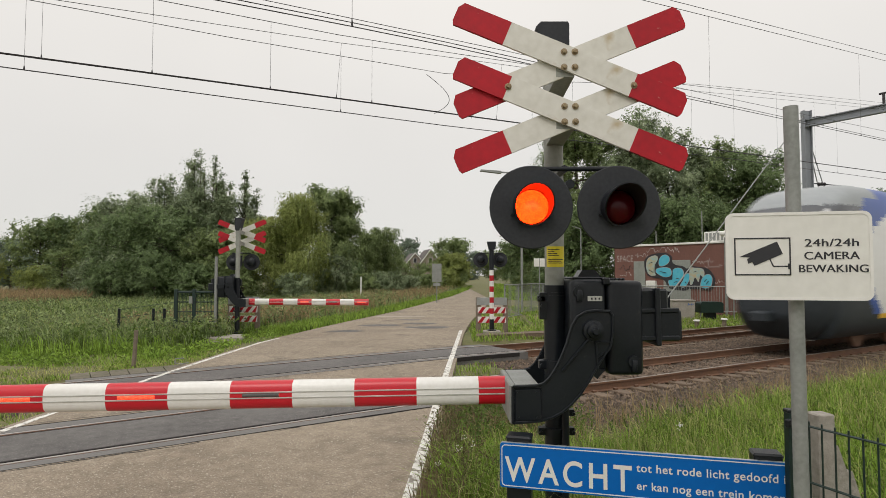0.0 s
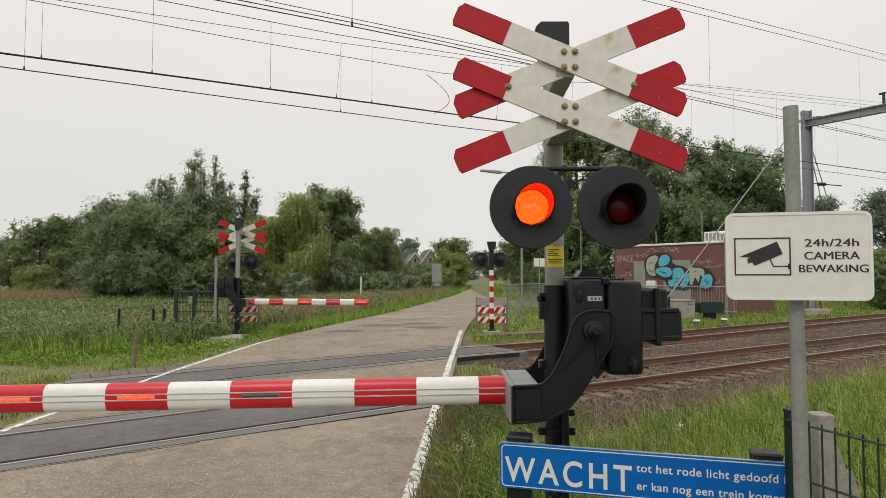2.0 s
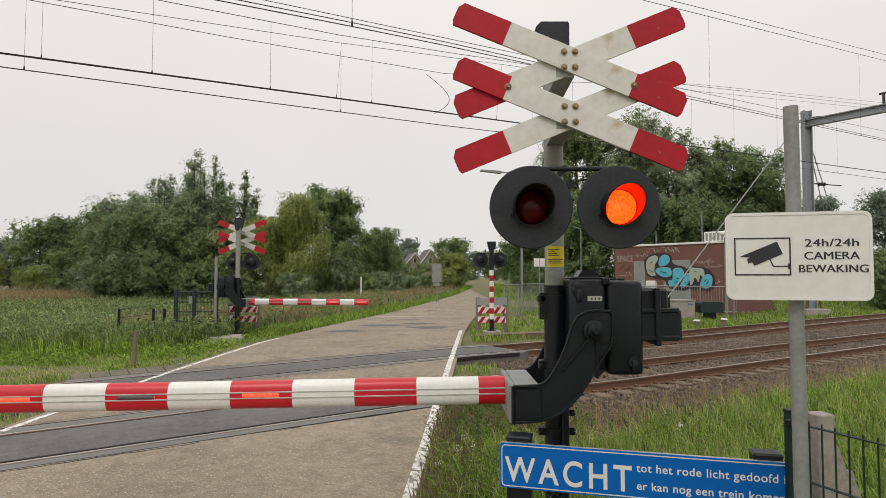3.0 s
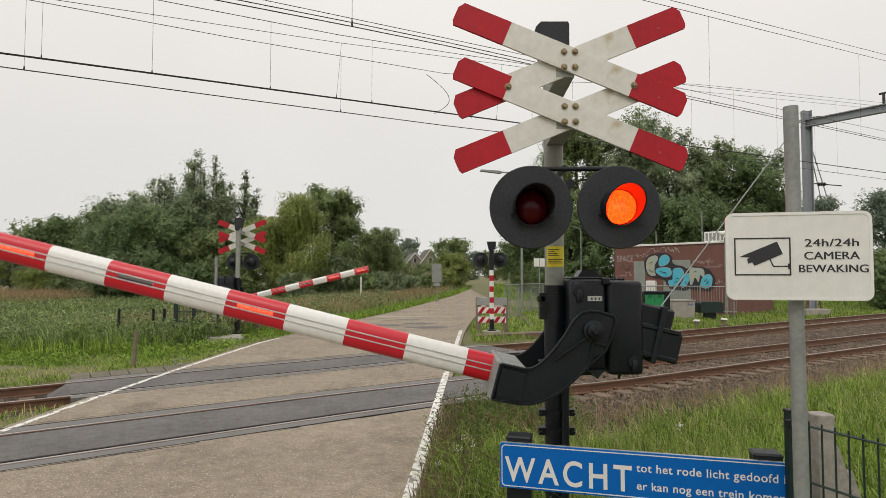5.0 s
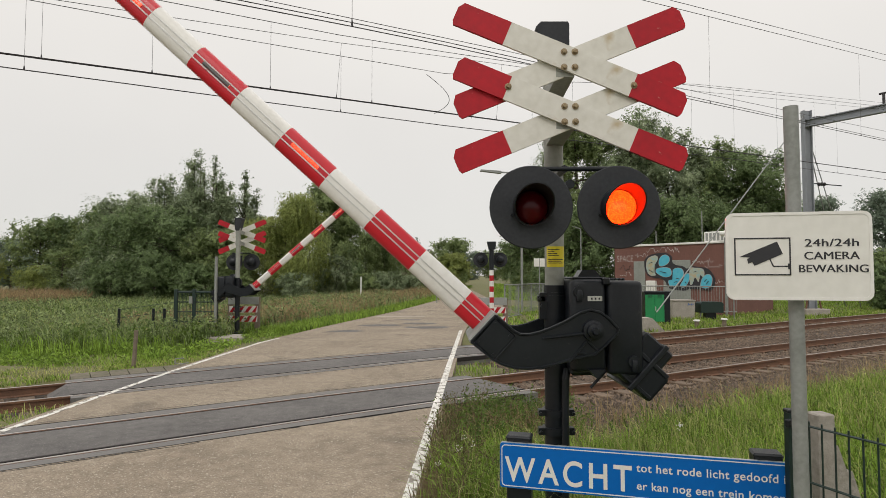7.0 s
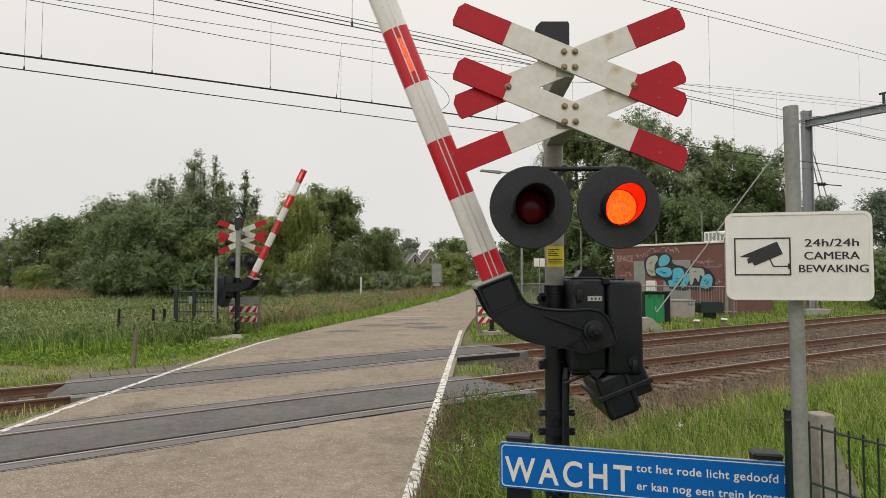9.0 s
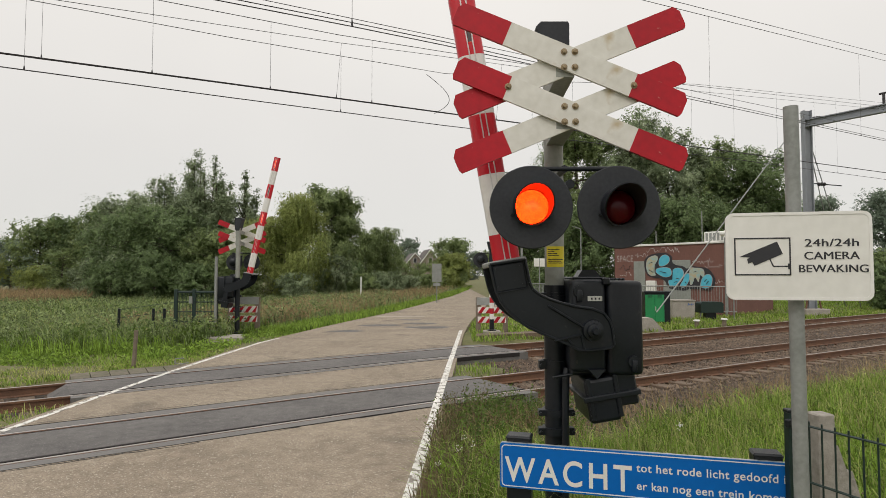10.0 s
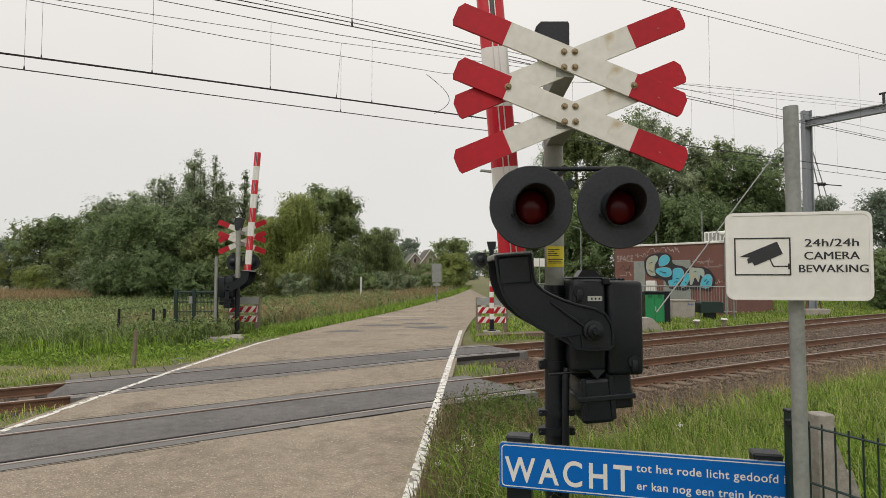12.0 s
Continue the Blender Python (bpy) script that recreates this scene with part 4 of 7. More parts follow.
# ---- beyond the tracks ----
def cycle_signal():
    t = thing("signal_post", "striped red and white post with black warning lamps, seen from behind", "signal", pose(1.735, 21.2, 0.0, 0, 0, 0))
    bm = bmesh.new()
    box(bm, -0.3, 0.3, -0.25, 0.25, -0.1, 0.10, 0.02)
    part("base_block", bm, M_CONCRETE, t, "dark concrete foot")
    bm = bmesh.new()
    rod(bm, (0, 0, 0.08), (0, 0, 0.50), 0.085, seg=16)
    rod(bm, (0, 0, 0.08), (0, 0, 0.14), 0.16, seg=16)
    part("lower_pole", bm, M_BLACK, t, "black pole foot", smooth=40)
    for i in range(9):
        a = 0.50 + 1.75 * i / 9
        bm = bmesh.new()
        rod(bm, (0, 0, a), (0, 0, a + 1.75 / 9), 0.078, seg=16)
        part("white_band" if i % 2 == 0 else "red_band", bm, M_BOOMWHITE if i % 2 == 0 else M_RED, t, smooth=40)
    bm = bmesh.new()
    rod(bm, (0, 0, 2.25), (0, 0, 3.0), 0.085, seg=16)
    part("upper_pole", bm, M_BLACK, t, "black upper pole", smooth=40)
    bm = bmesh.new()
    prism(bm, [(-0.1, 2.98), (-0.16, 3.26), (0.16, 3.26), (0.13, 2.98)], -0.13, 0.13)
    part("bell_hood", bm, M_BLACK, t, "black hood on top")
    bm = bmesh.new()
    rod(bm, (-0.4, 0.2, 2.86), (0.4, 0.2, 2.86), 0.02, seg=8)
    rod(bm, (0, 0, 2.86), (0, 0.2, 2.86), 0.02, seg=8)
    part("lamp_bar", bm, M_BLACK, t)
    for x in (-0.37, 0.33):
        bm = bmesh.new()
        lathe(bm, [(0.0, 0.0), (0.27, 0.0), (0.27, 0.02), (0.0, 0.02)], 32, pose(x, 0.3, 2.62, -90, 0, 0))
        d = part("background_disc", bm, M_DISC, t, smooth=40)
        bm = bmesh.new()
        lathe(bm, [(0.0, -0.22), (0.06, -0.22), (0.13, -0.16), (0.15, 0.0), (0.0, 0.0)], 20, pose(x, 0.3, 2.62, -90, 0, 0))
        part("lamp_housing", bm, M_BLACK, d, smooth=40)


def striped_barrier(at):
    t = thing("wooden_barrier", "wooden post barrier with red and white striped boards", "barrier", at, "wooden barriers")
    for x in (-0.5, 0.5):
        bm = bmesh.new()
        box(bm, x - 0.09, x + 0.09, -0.05, 0.09, -0.3, 1.28 if x < 0 else 1.24, 0.015)
        part("post", bm, M_WOOD, t, "weathered timber post")
    bm = bmesh.new()
    box(bm, -0.56, 0.56, -0.085, -0.05, 0.98, 1.26, 0.008)
    part("top_board", bm, M_GREYWOOD, t, "grey wooden top board")
    for z in (0.68, 0.33):
        bm = bmesh.new()
        box(bm, -0.52, 0.52, -0.08, -0.05, z, z + 0.23, 0.004)
        b = part("striped_board", bm, M_BOOMWHITE, t, "white board with red diagonal stripes")
        x = -0.52
        while x < 0.34:
            bm = bmesh.new()
            prism(bm, [(x, z + 0.003), (x + 0.14, z + 0.003), (min(0.518, x + 0.30), z + 0.227), (x + 0.16, z + 0.227)], -0.086, -0.079)
            part("red_stripe", bm, M_RED, b)
            x += 0.28
    return t


def green_gate():
    t = thing("mesh_gate", "dark green wire mesh fence panels beside the field", "fence", pose(-9.6, 21.4, -0.1))
    for x in (0.0, 0.65, 1.45):
        bm = bmesh.new()
        box(bm, x - 0.06, x + 0.06, -0.05, 0.05, -0.3, 1.65, 0.008)
        part("post", bm, M_GREENFENCE, t)
    for z in (0.15, 0.5, 0.85, 1.2, 1.56):
        bm = bmesh.new()
        rod(bm, (0, 0, z), (1.45, 0, z), 0.02 if z < 1.5 else 0.04, seg=6)
        part("rail", bm, M_GREENFENCE, t)
    for i in range(28):
        bm = bmesh.new()
        rod(bm, (0.05 * i + 0.03, 0, 0.1), (0.05 * i + 0.03, 0, 1.56), 0.007, seg=4)
        part("wire", bm, M_GREENFENCE, t)
    bm = bmesh.new()
    box(bm, 0.50, 0.62, -0.1, -0.04, 1.15, 1.40, 0.01)
    part("lock_box", bm, M_GALV, t, "small pale grey box")
    f = thing("wire_fence", "thin wire fence with dark posts at the field's edge", "fence", pose(-9.6, 21.4, -0.1))
    for x in (-0.55, -0.95, -2.2):
        bm = bmesh.new()
        rod(bm, (x, 0.3, -0.3), (x, 0.3, 0.95), 0.05, seg=8)
        part("post", bm, M_BLACK, f)
    for z in (0.5, 0.9, 1.2):
        bm = bmesh.new()
        rod(bm, (0, 0, z), (-2.2, 0.3, z - 0.3), 0.008, seg=4)
        part("wire", bm, M_GREENFENCE, f)


def small_posts():
    p = thing("grey_pole", "thin grey metal pole beside the barrier machine", "pole", pose(-8.02, 21.0, 0))
    bm = bmesh.new()
    rod(bm, (0, 0, -0.3), (0, 0, 2.72), 0.055, seg=12)
    part("shaft", bm, M_GALV, p, smooth=40)
    p = thing("concrete_plinth", "flat grey concrete slab in the verge", "slab", pose(-7.7, 20.3, 0))
    bm = bmesh.new()
    prism(bm, [(-1.05, -0.5), (-0.7, -0.9), (0.8, -0.55), (1.1, 0.6), (0.2, 0.85), (-0.5, 0.4)], -0.05, 0.10, pose(0, 0, 0.0, 90, 0, 0) @ pose(0, -0.1, 0))
    part("slab", bm, M_CONCRETE, p)
    p = thing("wooden_stake", "short weathered wooden stake in the verge", "stake", pose(-7.35, 14.2, -0.1, 0, 2, 0))
    bm = bmesh.new()
    rod(bm, (0, 0, -0.2), (0.02, 0, 0.85), 0.055, 0.045, seg=8)
    part("shaft", bm, M_WOOD, p)
    p = thing("wire_bracket", "bent grey metal bracket lying on concrete edging", "bracket", pose(-6.15, 13.7, 0.05, 0, 0, 20))
    bm = bmesh.new()
    for a, b in (((0, 0, 0), (0.12, -0.1, -0.02)), ((0, 0, 0), (0.02, 0, 0.1)), ((0.02, 0, 0.1), (0.2, 0, 0.1)), ((0.12, -0.1, -0.02), (0.3, -0.05, 0.0))):
        rod(bm, a, b, 0.012, seg=6)
    part("wire", bm, M_GALV, p)
    M_EDGE = mat("mossy_concrete", (0.17, 0.145, 0.115), 0.95, 0, (0.085, 0.085, 0.045), 1.2, 0.9, 14, 0.4)
    e = thing("concrete_edging", "weathered concrete edging blocks beside the far track", "kerb", pose(0, 0, 0), kind="structure")
    for i in range(7):
        s0 = 0.72 + i * 0.36
        bm = bmesh.new()
        a, b, c, d = (trk(s0, 14.45), trk(s0 + 0.34, 14.45), trk(s0 + 0.34, 14.95), trk(s0, 14.95))
        va = [bm.verts.new((p_.x, p_.y, -0.3)) for p_ in (a, b, c, d)]
        zt = (-0.06, -0.06, -0.01, -0.01)
        vb = [bm.verts.new((p_.x, p_.y, z)) for p_, z in zip((a, b, c, d), zt)]
        bm.faces.new(vb)
        for j in range(4):
            bm.faces.new((va[j], va[(j + 1) % 4], vb[(j + 1) % 4], vb[j]))
        part("block", bm, M_EDGE, e)
    p = thing("traffic_sign", "grey back of a tall road sign on a post", "sign", pose(-0.47, 45, 0))
    bm = bmesh.new()
    rod(bm, (0, 0, -0.2), (0, 0, 2.9), 0.04, seg=10)
    part("post", bm, M_GALV, p)
    bm = bmesh.new()
    box(bm, -0.36, 0.36, -0.06, -0.03, 1.55, 2.95, 0.01)
    part("sign_back", bm, M_GALV, p, "grey sheet metal back")
    bm = bmesh.new()
    box(bm, -0.02, 0.02, -0.09, -0.06, 1.55, 2.95)
    part("back_rail", bm, M_GREYPAINT, p)
    bm = bmesh.new()
    box(bm, -0.27, 0.27, -0.06, -0.03, 1.25, 1.5, 0.01)
    part("lower_plate", bm, M_GALV, p)
    p = thing("marker_post", "slim white marker post in the tall grass", "post", pose(-6.9, 50, 0))
    bm = bmesh.new()
    rod(bm, (0, 0, -0.2), (0, 0, 1.95), 0.06, seg=8)
    part("shaft", bm, M_BOOMWHITE, p)
    for x, y in ((10.98, 25.8), (12.6, 26.7)):
        p = thing("short_post", "short brown post with a white cap beside the track", "post", pose(x, y, -0.3), "short track posts")
        bm = bmesh.new()
        rod(bm, (0, 0, 0), (0, 0, 0.40), 0.09, seg=10)
        part("stub", bm, M_WOOD, p)
        bm = bmesh.new()
        rod(bm, (0, 0, 0.38), (0, 0, 0.44), 0.15, 0.12, seg=12)
        part("cap", bm, M_SIGNWHITE, p, "white cap")
    p = thing("track_marker", "red trackside marker board on a thin post", "marker", pose(7.52, 10.0, -0.25))
    bm = bmesh.new()
    box(bm, -0.07, 0.30, -0.012, 0.012, 1.28, 1.80, 0.01)
    part("board", bm, M_RED, p, "red board")
    bm = bmesh.new()
    rod(bm, (0.12, 0.03, 0), (0.12, 0.03, 1.7), 0.02, seg=8)
    part("post", bm, M_GALV, p)


cycle_signal()
striped_barrier(pose(1.80, 22.0, -0.02, 0, 0, 0))
striped_barrier(pose(-7.42, 22.2, 0.0, 0, 0, 0))
green_gate()
small_posts()


def railing(a, b, h, gap, label):
    a, b = Vector((*a, 0)), Vector((*b, 0))
    L = (b - a).length
    z0 = ground_z(a.x, a.y)
    t = thing("railing", label, "railing", Matrix.Translation((a.x, a.y, z0)) @ Matrix.Rotation(math.atan2(b.y - a.y, b.x - a.x), 4, "Z"), "steel railings")
    for z, r in ((h, 0.03), (0.15, 0.022)):
        bm = bmesh.new()
        rod(bm, (0, 0, z), (L, 0, z), r, seg=8)
        part("rail", bm, M_GALV, t)
    k = int(L / gap)
    bm = bmesh.new()
    rod(bm, (0, 0, 0.15), (0, 0, h), 0.011, seg=6)
    bar = finish(bm, "bar", M_GALV)
    bm = bmesh.new()
    rod(bm, (0, 0, -0.3), (0, 0, h + 0.02), 0.032, seg=8)
    post = finish(bm, "post", M_GALV)
    for i in range(k + 1):
        ob = new("post" if i % 12 == 0 else "bar", post if i % 12 == 0 else bar)
        ob.parent = t
        ob.matrix_basis = pose(i * L / k, 0, 0)


railing((3.0, 29.0), (7.0, 36.5), 1.72, 0.16, "galvanised steel bar railing along the side path")
railing((10.9, 33.2), (15.2, 30.8), 1.45, 0.13, "galvanised steel bar railing before the brick building")


def side_path():
    bm = strip_mesh([(3.1, 37), (4.2, 50), (5.3, 66)], [(12.0, 40), (12.5, 52), (13.2, 66)][::1], -0.25, 0.02)
    ob = new("side_path", finish(bm, "side_path", M_ASPHALT))
    tagged(ob, "pale paved side path joining the road", "path", kind="structure")
    bm = strip_mesh([(1.1, 20.2), (1.15, 21.0)], [(5.5, 22.2), (5.6, 22.8)], -0.2, 0.015)
    ob = new("kerb", finish(bm, "kerb", M_SLEEPER))
    tagged(ob, "low grey concrete kerb beside the track", "kerb", kind="structure")


side_path()


def brick_building():
    z0 = 0.1
    t = thing("brick_building", "low flat-roofed red-brown brick substation with graffiti", "building", pose(11.05, 38.2, z0, 0, 0, -50))
    W, Hh, D = 7.2, 3.75, 6.0
    bm = bmesh.new()
    box(bm, 0, W, 0, D, -0.4, Hh)
    part("wall", bm, M_BRICK, t, "red-brown brick walls")
    bm = bmesh.new()
    box(bm, -0.08, W + 0.08, -0.08, D + 0.08, Hh, Hh + 0.12, 0.02)
    part("roof", bm, M_SIGNWHITE, t, "flat roof with a pale edge")
    for a, b, c, d in ((1.4, 2.18, -0.2, 2.83), (3.4, 5.08, -0.2, 2.86)):
        bm = bmesh.new()
        box(bm, a, b, -0.05, 0.05, c, d, 0.01)
        door = part("door", bm, M_GREYDOOR, t, "grey-green steel door")
        bm = bmesh.new()
        box(bm, (a + b) / 2 - 0.01, (a + b) / 2 + 0.01, -0.06, -0.05, c, d)
        part("door_seam", bm, M_GREYPAINT, door)
    bm = bmesh.new()
    box(bm, 2.32, 2.96, -0.25, 0.0, -0.2, 1.64, 0.03)
    part("meter_cabinet", bm, M_SIGNWHITE, t, "white meter cabinet with tags")
    bm = bmesh.new()
    box(bm, 5.6, 6.9, 0.6, 1.5, Hh + 0.12, Hh + 0.72, 0.04)
    ac = part("roof_unit", bm, M_SIGNWHITE, t, "white air conditioning unit")
    for i in range(5):
        bm = bmesh.new()
        box(bm, 5.7 + 0.22 * i, 5.84 + 0.22 * i, 0.585, 0.60, Hh + 0.2, Hh + 0.64)
        part("grille", bm, M_GALV, ac)
    bm = bmesh.new()
    rod(bm, (W - 0.05, -0.12, -0.3), (W - 0.05, -0.12, Hh + 0.3), 0.07, seg=10)
    part("drain_pipe", bm, M_GALV, t, smooth=40)
    bm = bmesh.new()
    bmesh.ops.create_uvsphere(bm, u_segments=12, v_segments=8, radius=0.15, matrix=Matrix.Translation((W - 0.12, -0.3, Hh + 0.5)))
    rod(bm, (W - 0.12, -0.3, Hh + 0.5), (W - 0.12, 0.1, Hh + 0.7), 0.05, seg=8)
    part("dome_camera", bm, M_SIGNWHITE, t, "small white dome camera", smooth=60)
    for x in (2.35, 5.3):
        bm = bmesh.new()
        rod(bm, (x, 1.0, Hh), (x, 1.0, Hh + (1.0 if x < 3 else 2.0)), 0.025, seg=6)
        part("aerial", bm, M_GALV, t)
    # sprayed shapes: a black ground, then light blue and sand forms with pale edges
    rng = random.Random(3)

    def sprayed(name, pts, y, material, grow=0.0, label=""):
        cx, cz = sum(p[0] for p in pts) / len(pts), sum(p[1] for p in pts) / len(pts)
        q = []
        for x_, z_ in pts:
            d = math.hypot(x_ - cx, z_ - cz)
            q.append((x_ + (x_ - cx) / d * grow, z_ + (z_ - cz) / d * grow))
        bm_, k, vs = bmesh.new(), len(q), []
        for i in range(k):
            p0, p1, p2, p3 = q[i - 1], q[i], q[(i + 1) % k], q[(i + 2) % k]
            for j in range(4):
                u = j / 4
                x_, z_ = (0.5 * (2 * p1[c] + (p2[c] - p0[c]) * u + (2 * p0[c] - 5 * p1[c] + 4 * p2[c] - p3[c]) * u * u + (3 * p1[c] - p0[c] - 3 * p2[c] + p3[c]) * u ** 3) for c in (0, 1))
                vs.append(bm_.verts.new((x_, y, z_)))
        bmesh.ops.triangulate(bm_, faces=[bm_.faces.new(vs)])
        return part(name, bm_, material, t, label)

    sprayed("graffiti_ground", [(2.18, 2.58), (2.22, 2.92), (2.57, 3.19), (3.17, 3.28), (3.61, 3.27), (3.97, 3.05), (4.0, 2.72), (4.2, 2.55), (4.6, 2.48), (4.86, 2.34), (5.14, 2.47), (5.67, 2.43),
                                (6.0, 2.37), (6.25, 2.2), (6.44, 1.89), (6.5, 1.57), (6.36, 1.25), (6.1, 1.12), (5.65, 1.2), (5.05, 1.2), (4.7, 1.1), (4.11, 1.15), (3.7, 1.28), (3.55, 1.61), (3.29, 1.78), (2.85, 1.81), (2.47, 1.92), (2.25, 2.23)],
            -0.062, M_INK, 0.03, "black sprayed ground")
    for form, m in (([(2.29, 2.57), (2.42, 2.99), (2.87, 3.15), (3.05, 3.05), (3.02, 2.84), (2.84, 2.57), (2.76, 2.2), (2.92, 2.0), (2.63, 1.95), (2.38, 2.16)], M_SPRAYSAND),
                    ([(3.12, 2.7), (3.24, 3.05), (3.54, 3.18), (3.77, 3.06), (3.80, 2.82), (3.6, 2.6), (3.25, 2.52)], M_SPRAYBLUE),
                    ([(2.97, 2.12), (2.98, 2.34), (3.3, 2.42), (3.63, 2.42), (3.86, 2.33), (3.92, 2.04), (3.72, 1.88), (3.37, 1.9)], M_SPRAYBLUE),
                    ([(3.8, 1.38), (3.75, 1.66), (4.03, 1.75), (4.02, 2.26), (4.31, 2.39), (4.57, 2.33), (4.68, 2.08), (4.55, 1.72), (4.34, 1.5), (4.13, 1.32)], M_SPRAYBLUE),
                    ([(4.46, 1.38), (4.63, 1.65), (4.79, 2.0), (5.0, 2.05), (5.0, 1.69), (4.82, 1.38), (4.63, 1.26)], M_SPRAYBLUE),
                    ([(5.06, 1.5), (5.07, 2.32), (5.4, 2.37), (5.78, 2.33), (5.9, 2.12), (5.84, 1.86), (5.66, 1.98), (5.56, 1.6), (5.38, 1.86), (5.22, 1.5)], M_SPRAYSAND),
                    ([(5.68, 1.4), (5.78, 1.76), (5.99, 1.98), (6.23, 1.99), (6.35, 1.76), (6.28, 1.4), (6.04, 1.25), (5.8, 1.27)], M_SPRAYBLUE)):
        sprayed("graffiti_edge", form, -0.067, M_SPRAYPALE, 0.022)
        sprayed("graffiti_fill", form, -0.072, m, 0.0)
    # thin inner strokes
    for a_, b_ in (((2.45, 2.3), (2.75, 2.15)), ((2.5, 2.7), (2.7, 2.75)), ((3.2, 2.2), (3.6, 2.1)), ((4.2, 1.8), (4.4, 1.75)), ((4.1, 1.55), (4.3, 1.62)), ((4.75, 1.6), (4.85, 1.5)),
                   ((5.3, 2.15), (5.45, 2.2)), ((5.9, 1.6), (6.05, 1.75)), ((6.0, 1.45), (6.15, 1.65))):
        bm = bmesh.new()
        rod(bm, (a_[0], -0.076, a_[1]), (b_[0], -0.076, b_[1]), 0.022, seg=5)
        part("graffiti_stroke", bm, M_INK, t)
    # thin scribbled tags
    fitted_text("sprayed_tag", "SPACE", M_SPRAYPALE, t, 0.2, 2.82, 1.15, 0.42, -0.008, 0.0, 1.05)
    for x0, z, n_, w in ((1.5, 3.2, 4, 0.2), (2.3, 3.47, 9, 0.2), (0.3, 2.4, 4, 0.3), (5.2, 2.75, 6, 0.2), (5.9, 2.5, 4, 0.22), (6.5, 1.6, 2, 0.2), (0.4, 2.0, 3, 0.25)):
        bm = bmesh.new()
        x, pz = x0, z
        for i in range(n_ * 3):
            qx, qz = x + w / 3 + rng.uniform(-0.06, 0.06), z + rng.uniform(-0.16, 0.18)
            rod(bm, (x, -0.008, pz), (qx, -0.008, qz), 0.013, seg=4)
            x, pz = qx, qz
        part("sprayed_tag", bm, M_SPRAYPALE if z != 2.4 else M_INK, t, "thin sprayed scribble")


M_GREYDOOR = mat("grey_green_steel_door", (0.27, 0.285, 0.26), 0.55, 0.1, (0.2, 0.21, 0.19), 1.5, 0.8, 12)
M_SPRAYBLUE = mat("light_blue_spray", (0.05, 0.36, 0.50), 0.7, 0, (0.10, 0.44, 0.56), 1.5, 0.9, 8)
M_SPRAYSAND = mat("sand_spray", (0.42, 0.34, 0.2), 0.7, 0, (0.22, 0.42, 0.45), 2.5, 0.9, 8)
M_SPRAYPALE = mat("pale_spray", (0.42, 0.36, 0.34), 0.8)
M_GREEN = mat("green_cabinet_paint", (0.012, 0.22, 0.07), 0.45, 0, (0.01, 0.17, 0.055), 2, 0.7, 14)
brick_building()


def cabinets():
    t = thing("street_cabinet", "bright green electrical cabinet with black side and roof", "cabinet", pose(9.95, 28.0, -0.15, 0, 0, 0))
    bm = bmesh.new()
    box(bm, -0.45, 0.75, 0.0, 0.9, -0.1, 1.38, 0.02)
    part("body", bm, M_BLACK, t, "black cabinet body")
    bm = bmesh.new()
    box(bm, -0.50, 0.80, -0.06, 0.95, 1.38, 1.46, 0.02)
    part("roof", bm, M_BLACK, t)
    for a, b in ((-0.44, 0.0), (0.01, 0.45)):
        bm = bmesh.new()
        box(bm, a, b, -0.035, 0.0, 0.02, 1.3, 0.012)
        d = part("door", bm, M_GREEN, t, "green steel door")
        for i in range(3):
            bm = bmesh.new()
            box(bm, a + 0.12, b - 0.12, -0.042, -0.034, 1.14 + 0.05 * i, 1.165 + 0.05 * i, 0.003)
            part("vent_slot", bm, M_BLACK, d)
    bm = bmesh.new()
    box(bm, 0.02, 0.06, -0.06, -0.03, 0.55, 0.75, 0.008)
    part("handle", bm, M_ALU, t, "metal handle")
    t = thing("concrete_bin", "weathered grey concrete box with small tags", "box", pose(12.3, 30.4, -0.1))
    bm = bmesh.new()
    prism(bm, [(-0.55, -0.1), (-0.58, 0.86), (0.58, 0.86), (0.53, -0.1)], 0.0, 0.9)
    part("body", bm, M_CONCRETE, t)
    bm = bmesh.new()
    box(bm, -0.60, 0.60, -0.03, 0.93, 0.84, 0.90, 0.01)
    part("lid", bm, M_CONCRETE, t)
    for i in range(4):
        bm = bmesh.new()
        rod(bm, (0.2 + 0.08 * i, -0.006, 0.62 + 0.06 * (i % 2)), (0.26 + 0.08 * i, -0.006, 0.74 - 0.05 * (i % 2)), 0.014, seg=4)
        part("sprayed_tag", bm, M_BLUE, t)
    t = thing("relay_box", "dark grey-green steel box on a short foot", "box", pose(13.75, 30.4, -0.1))
    bm = bmesh.new()
    prism(bm, [(-0.58, 0.25), (-0.58, 0.72), (-0.5, 0.80), (0.5, 0.80), (0.58, 0.72), (0.58, 0.25)], 0.0, 0.7)
    part("body", bm, M_GREENFENCE, t)
    bm = bmesh.new()
    box(bm, -0.25, 0.25, 0.15, 0.5, -0.1, 0.26)
    part("foot", bm, M_BLACK, t)
    t = thing("anchor_block", "weathered concrete anchor block of a mast stay", "anchor", pose(8.25, 24.2, -0.3))
    bm = bmesh.new()
    prism(bm, [(-0.6, 0.0), (-0.5, 0.62), (0.25, 0.62), (0.75, 0.1), (0.75, 0.0)], 0.0, 0.8)
    part("block", bm, M_CONCRETE, t)


cabinets()


# ---- overhead line ----
def plan(s, n, z):
    return (TD.x * s + TN.x * n, TD.y * s + TN.y * n, z)


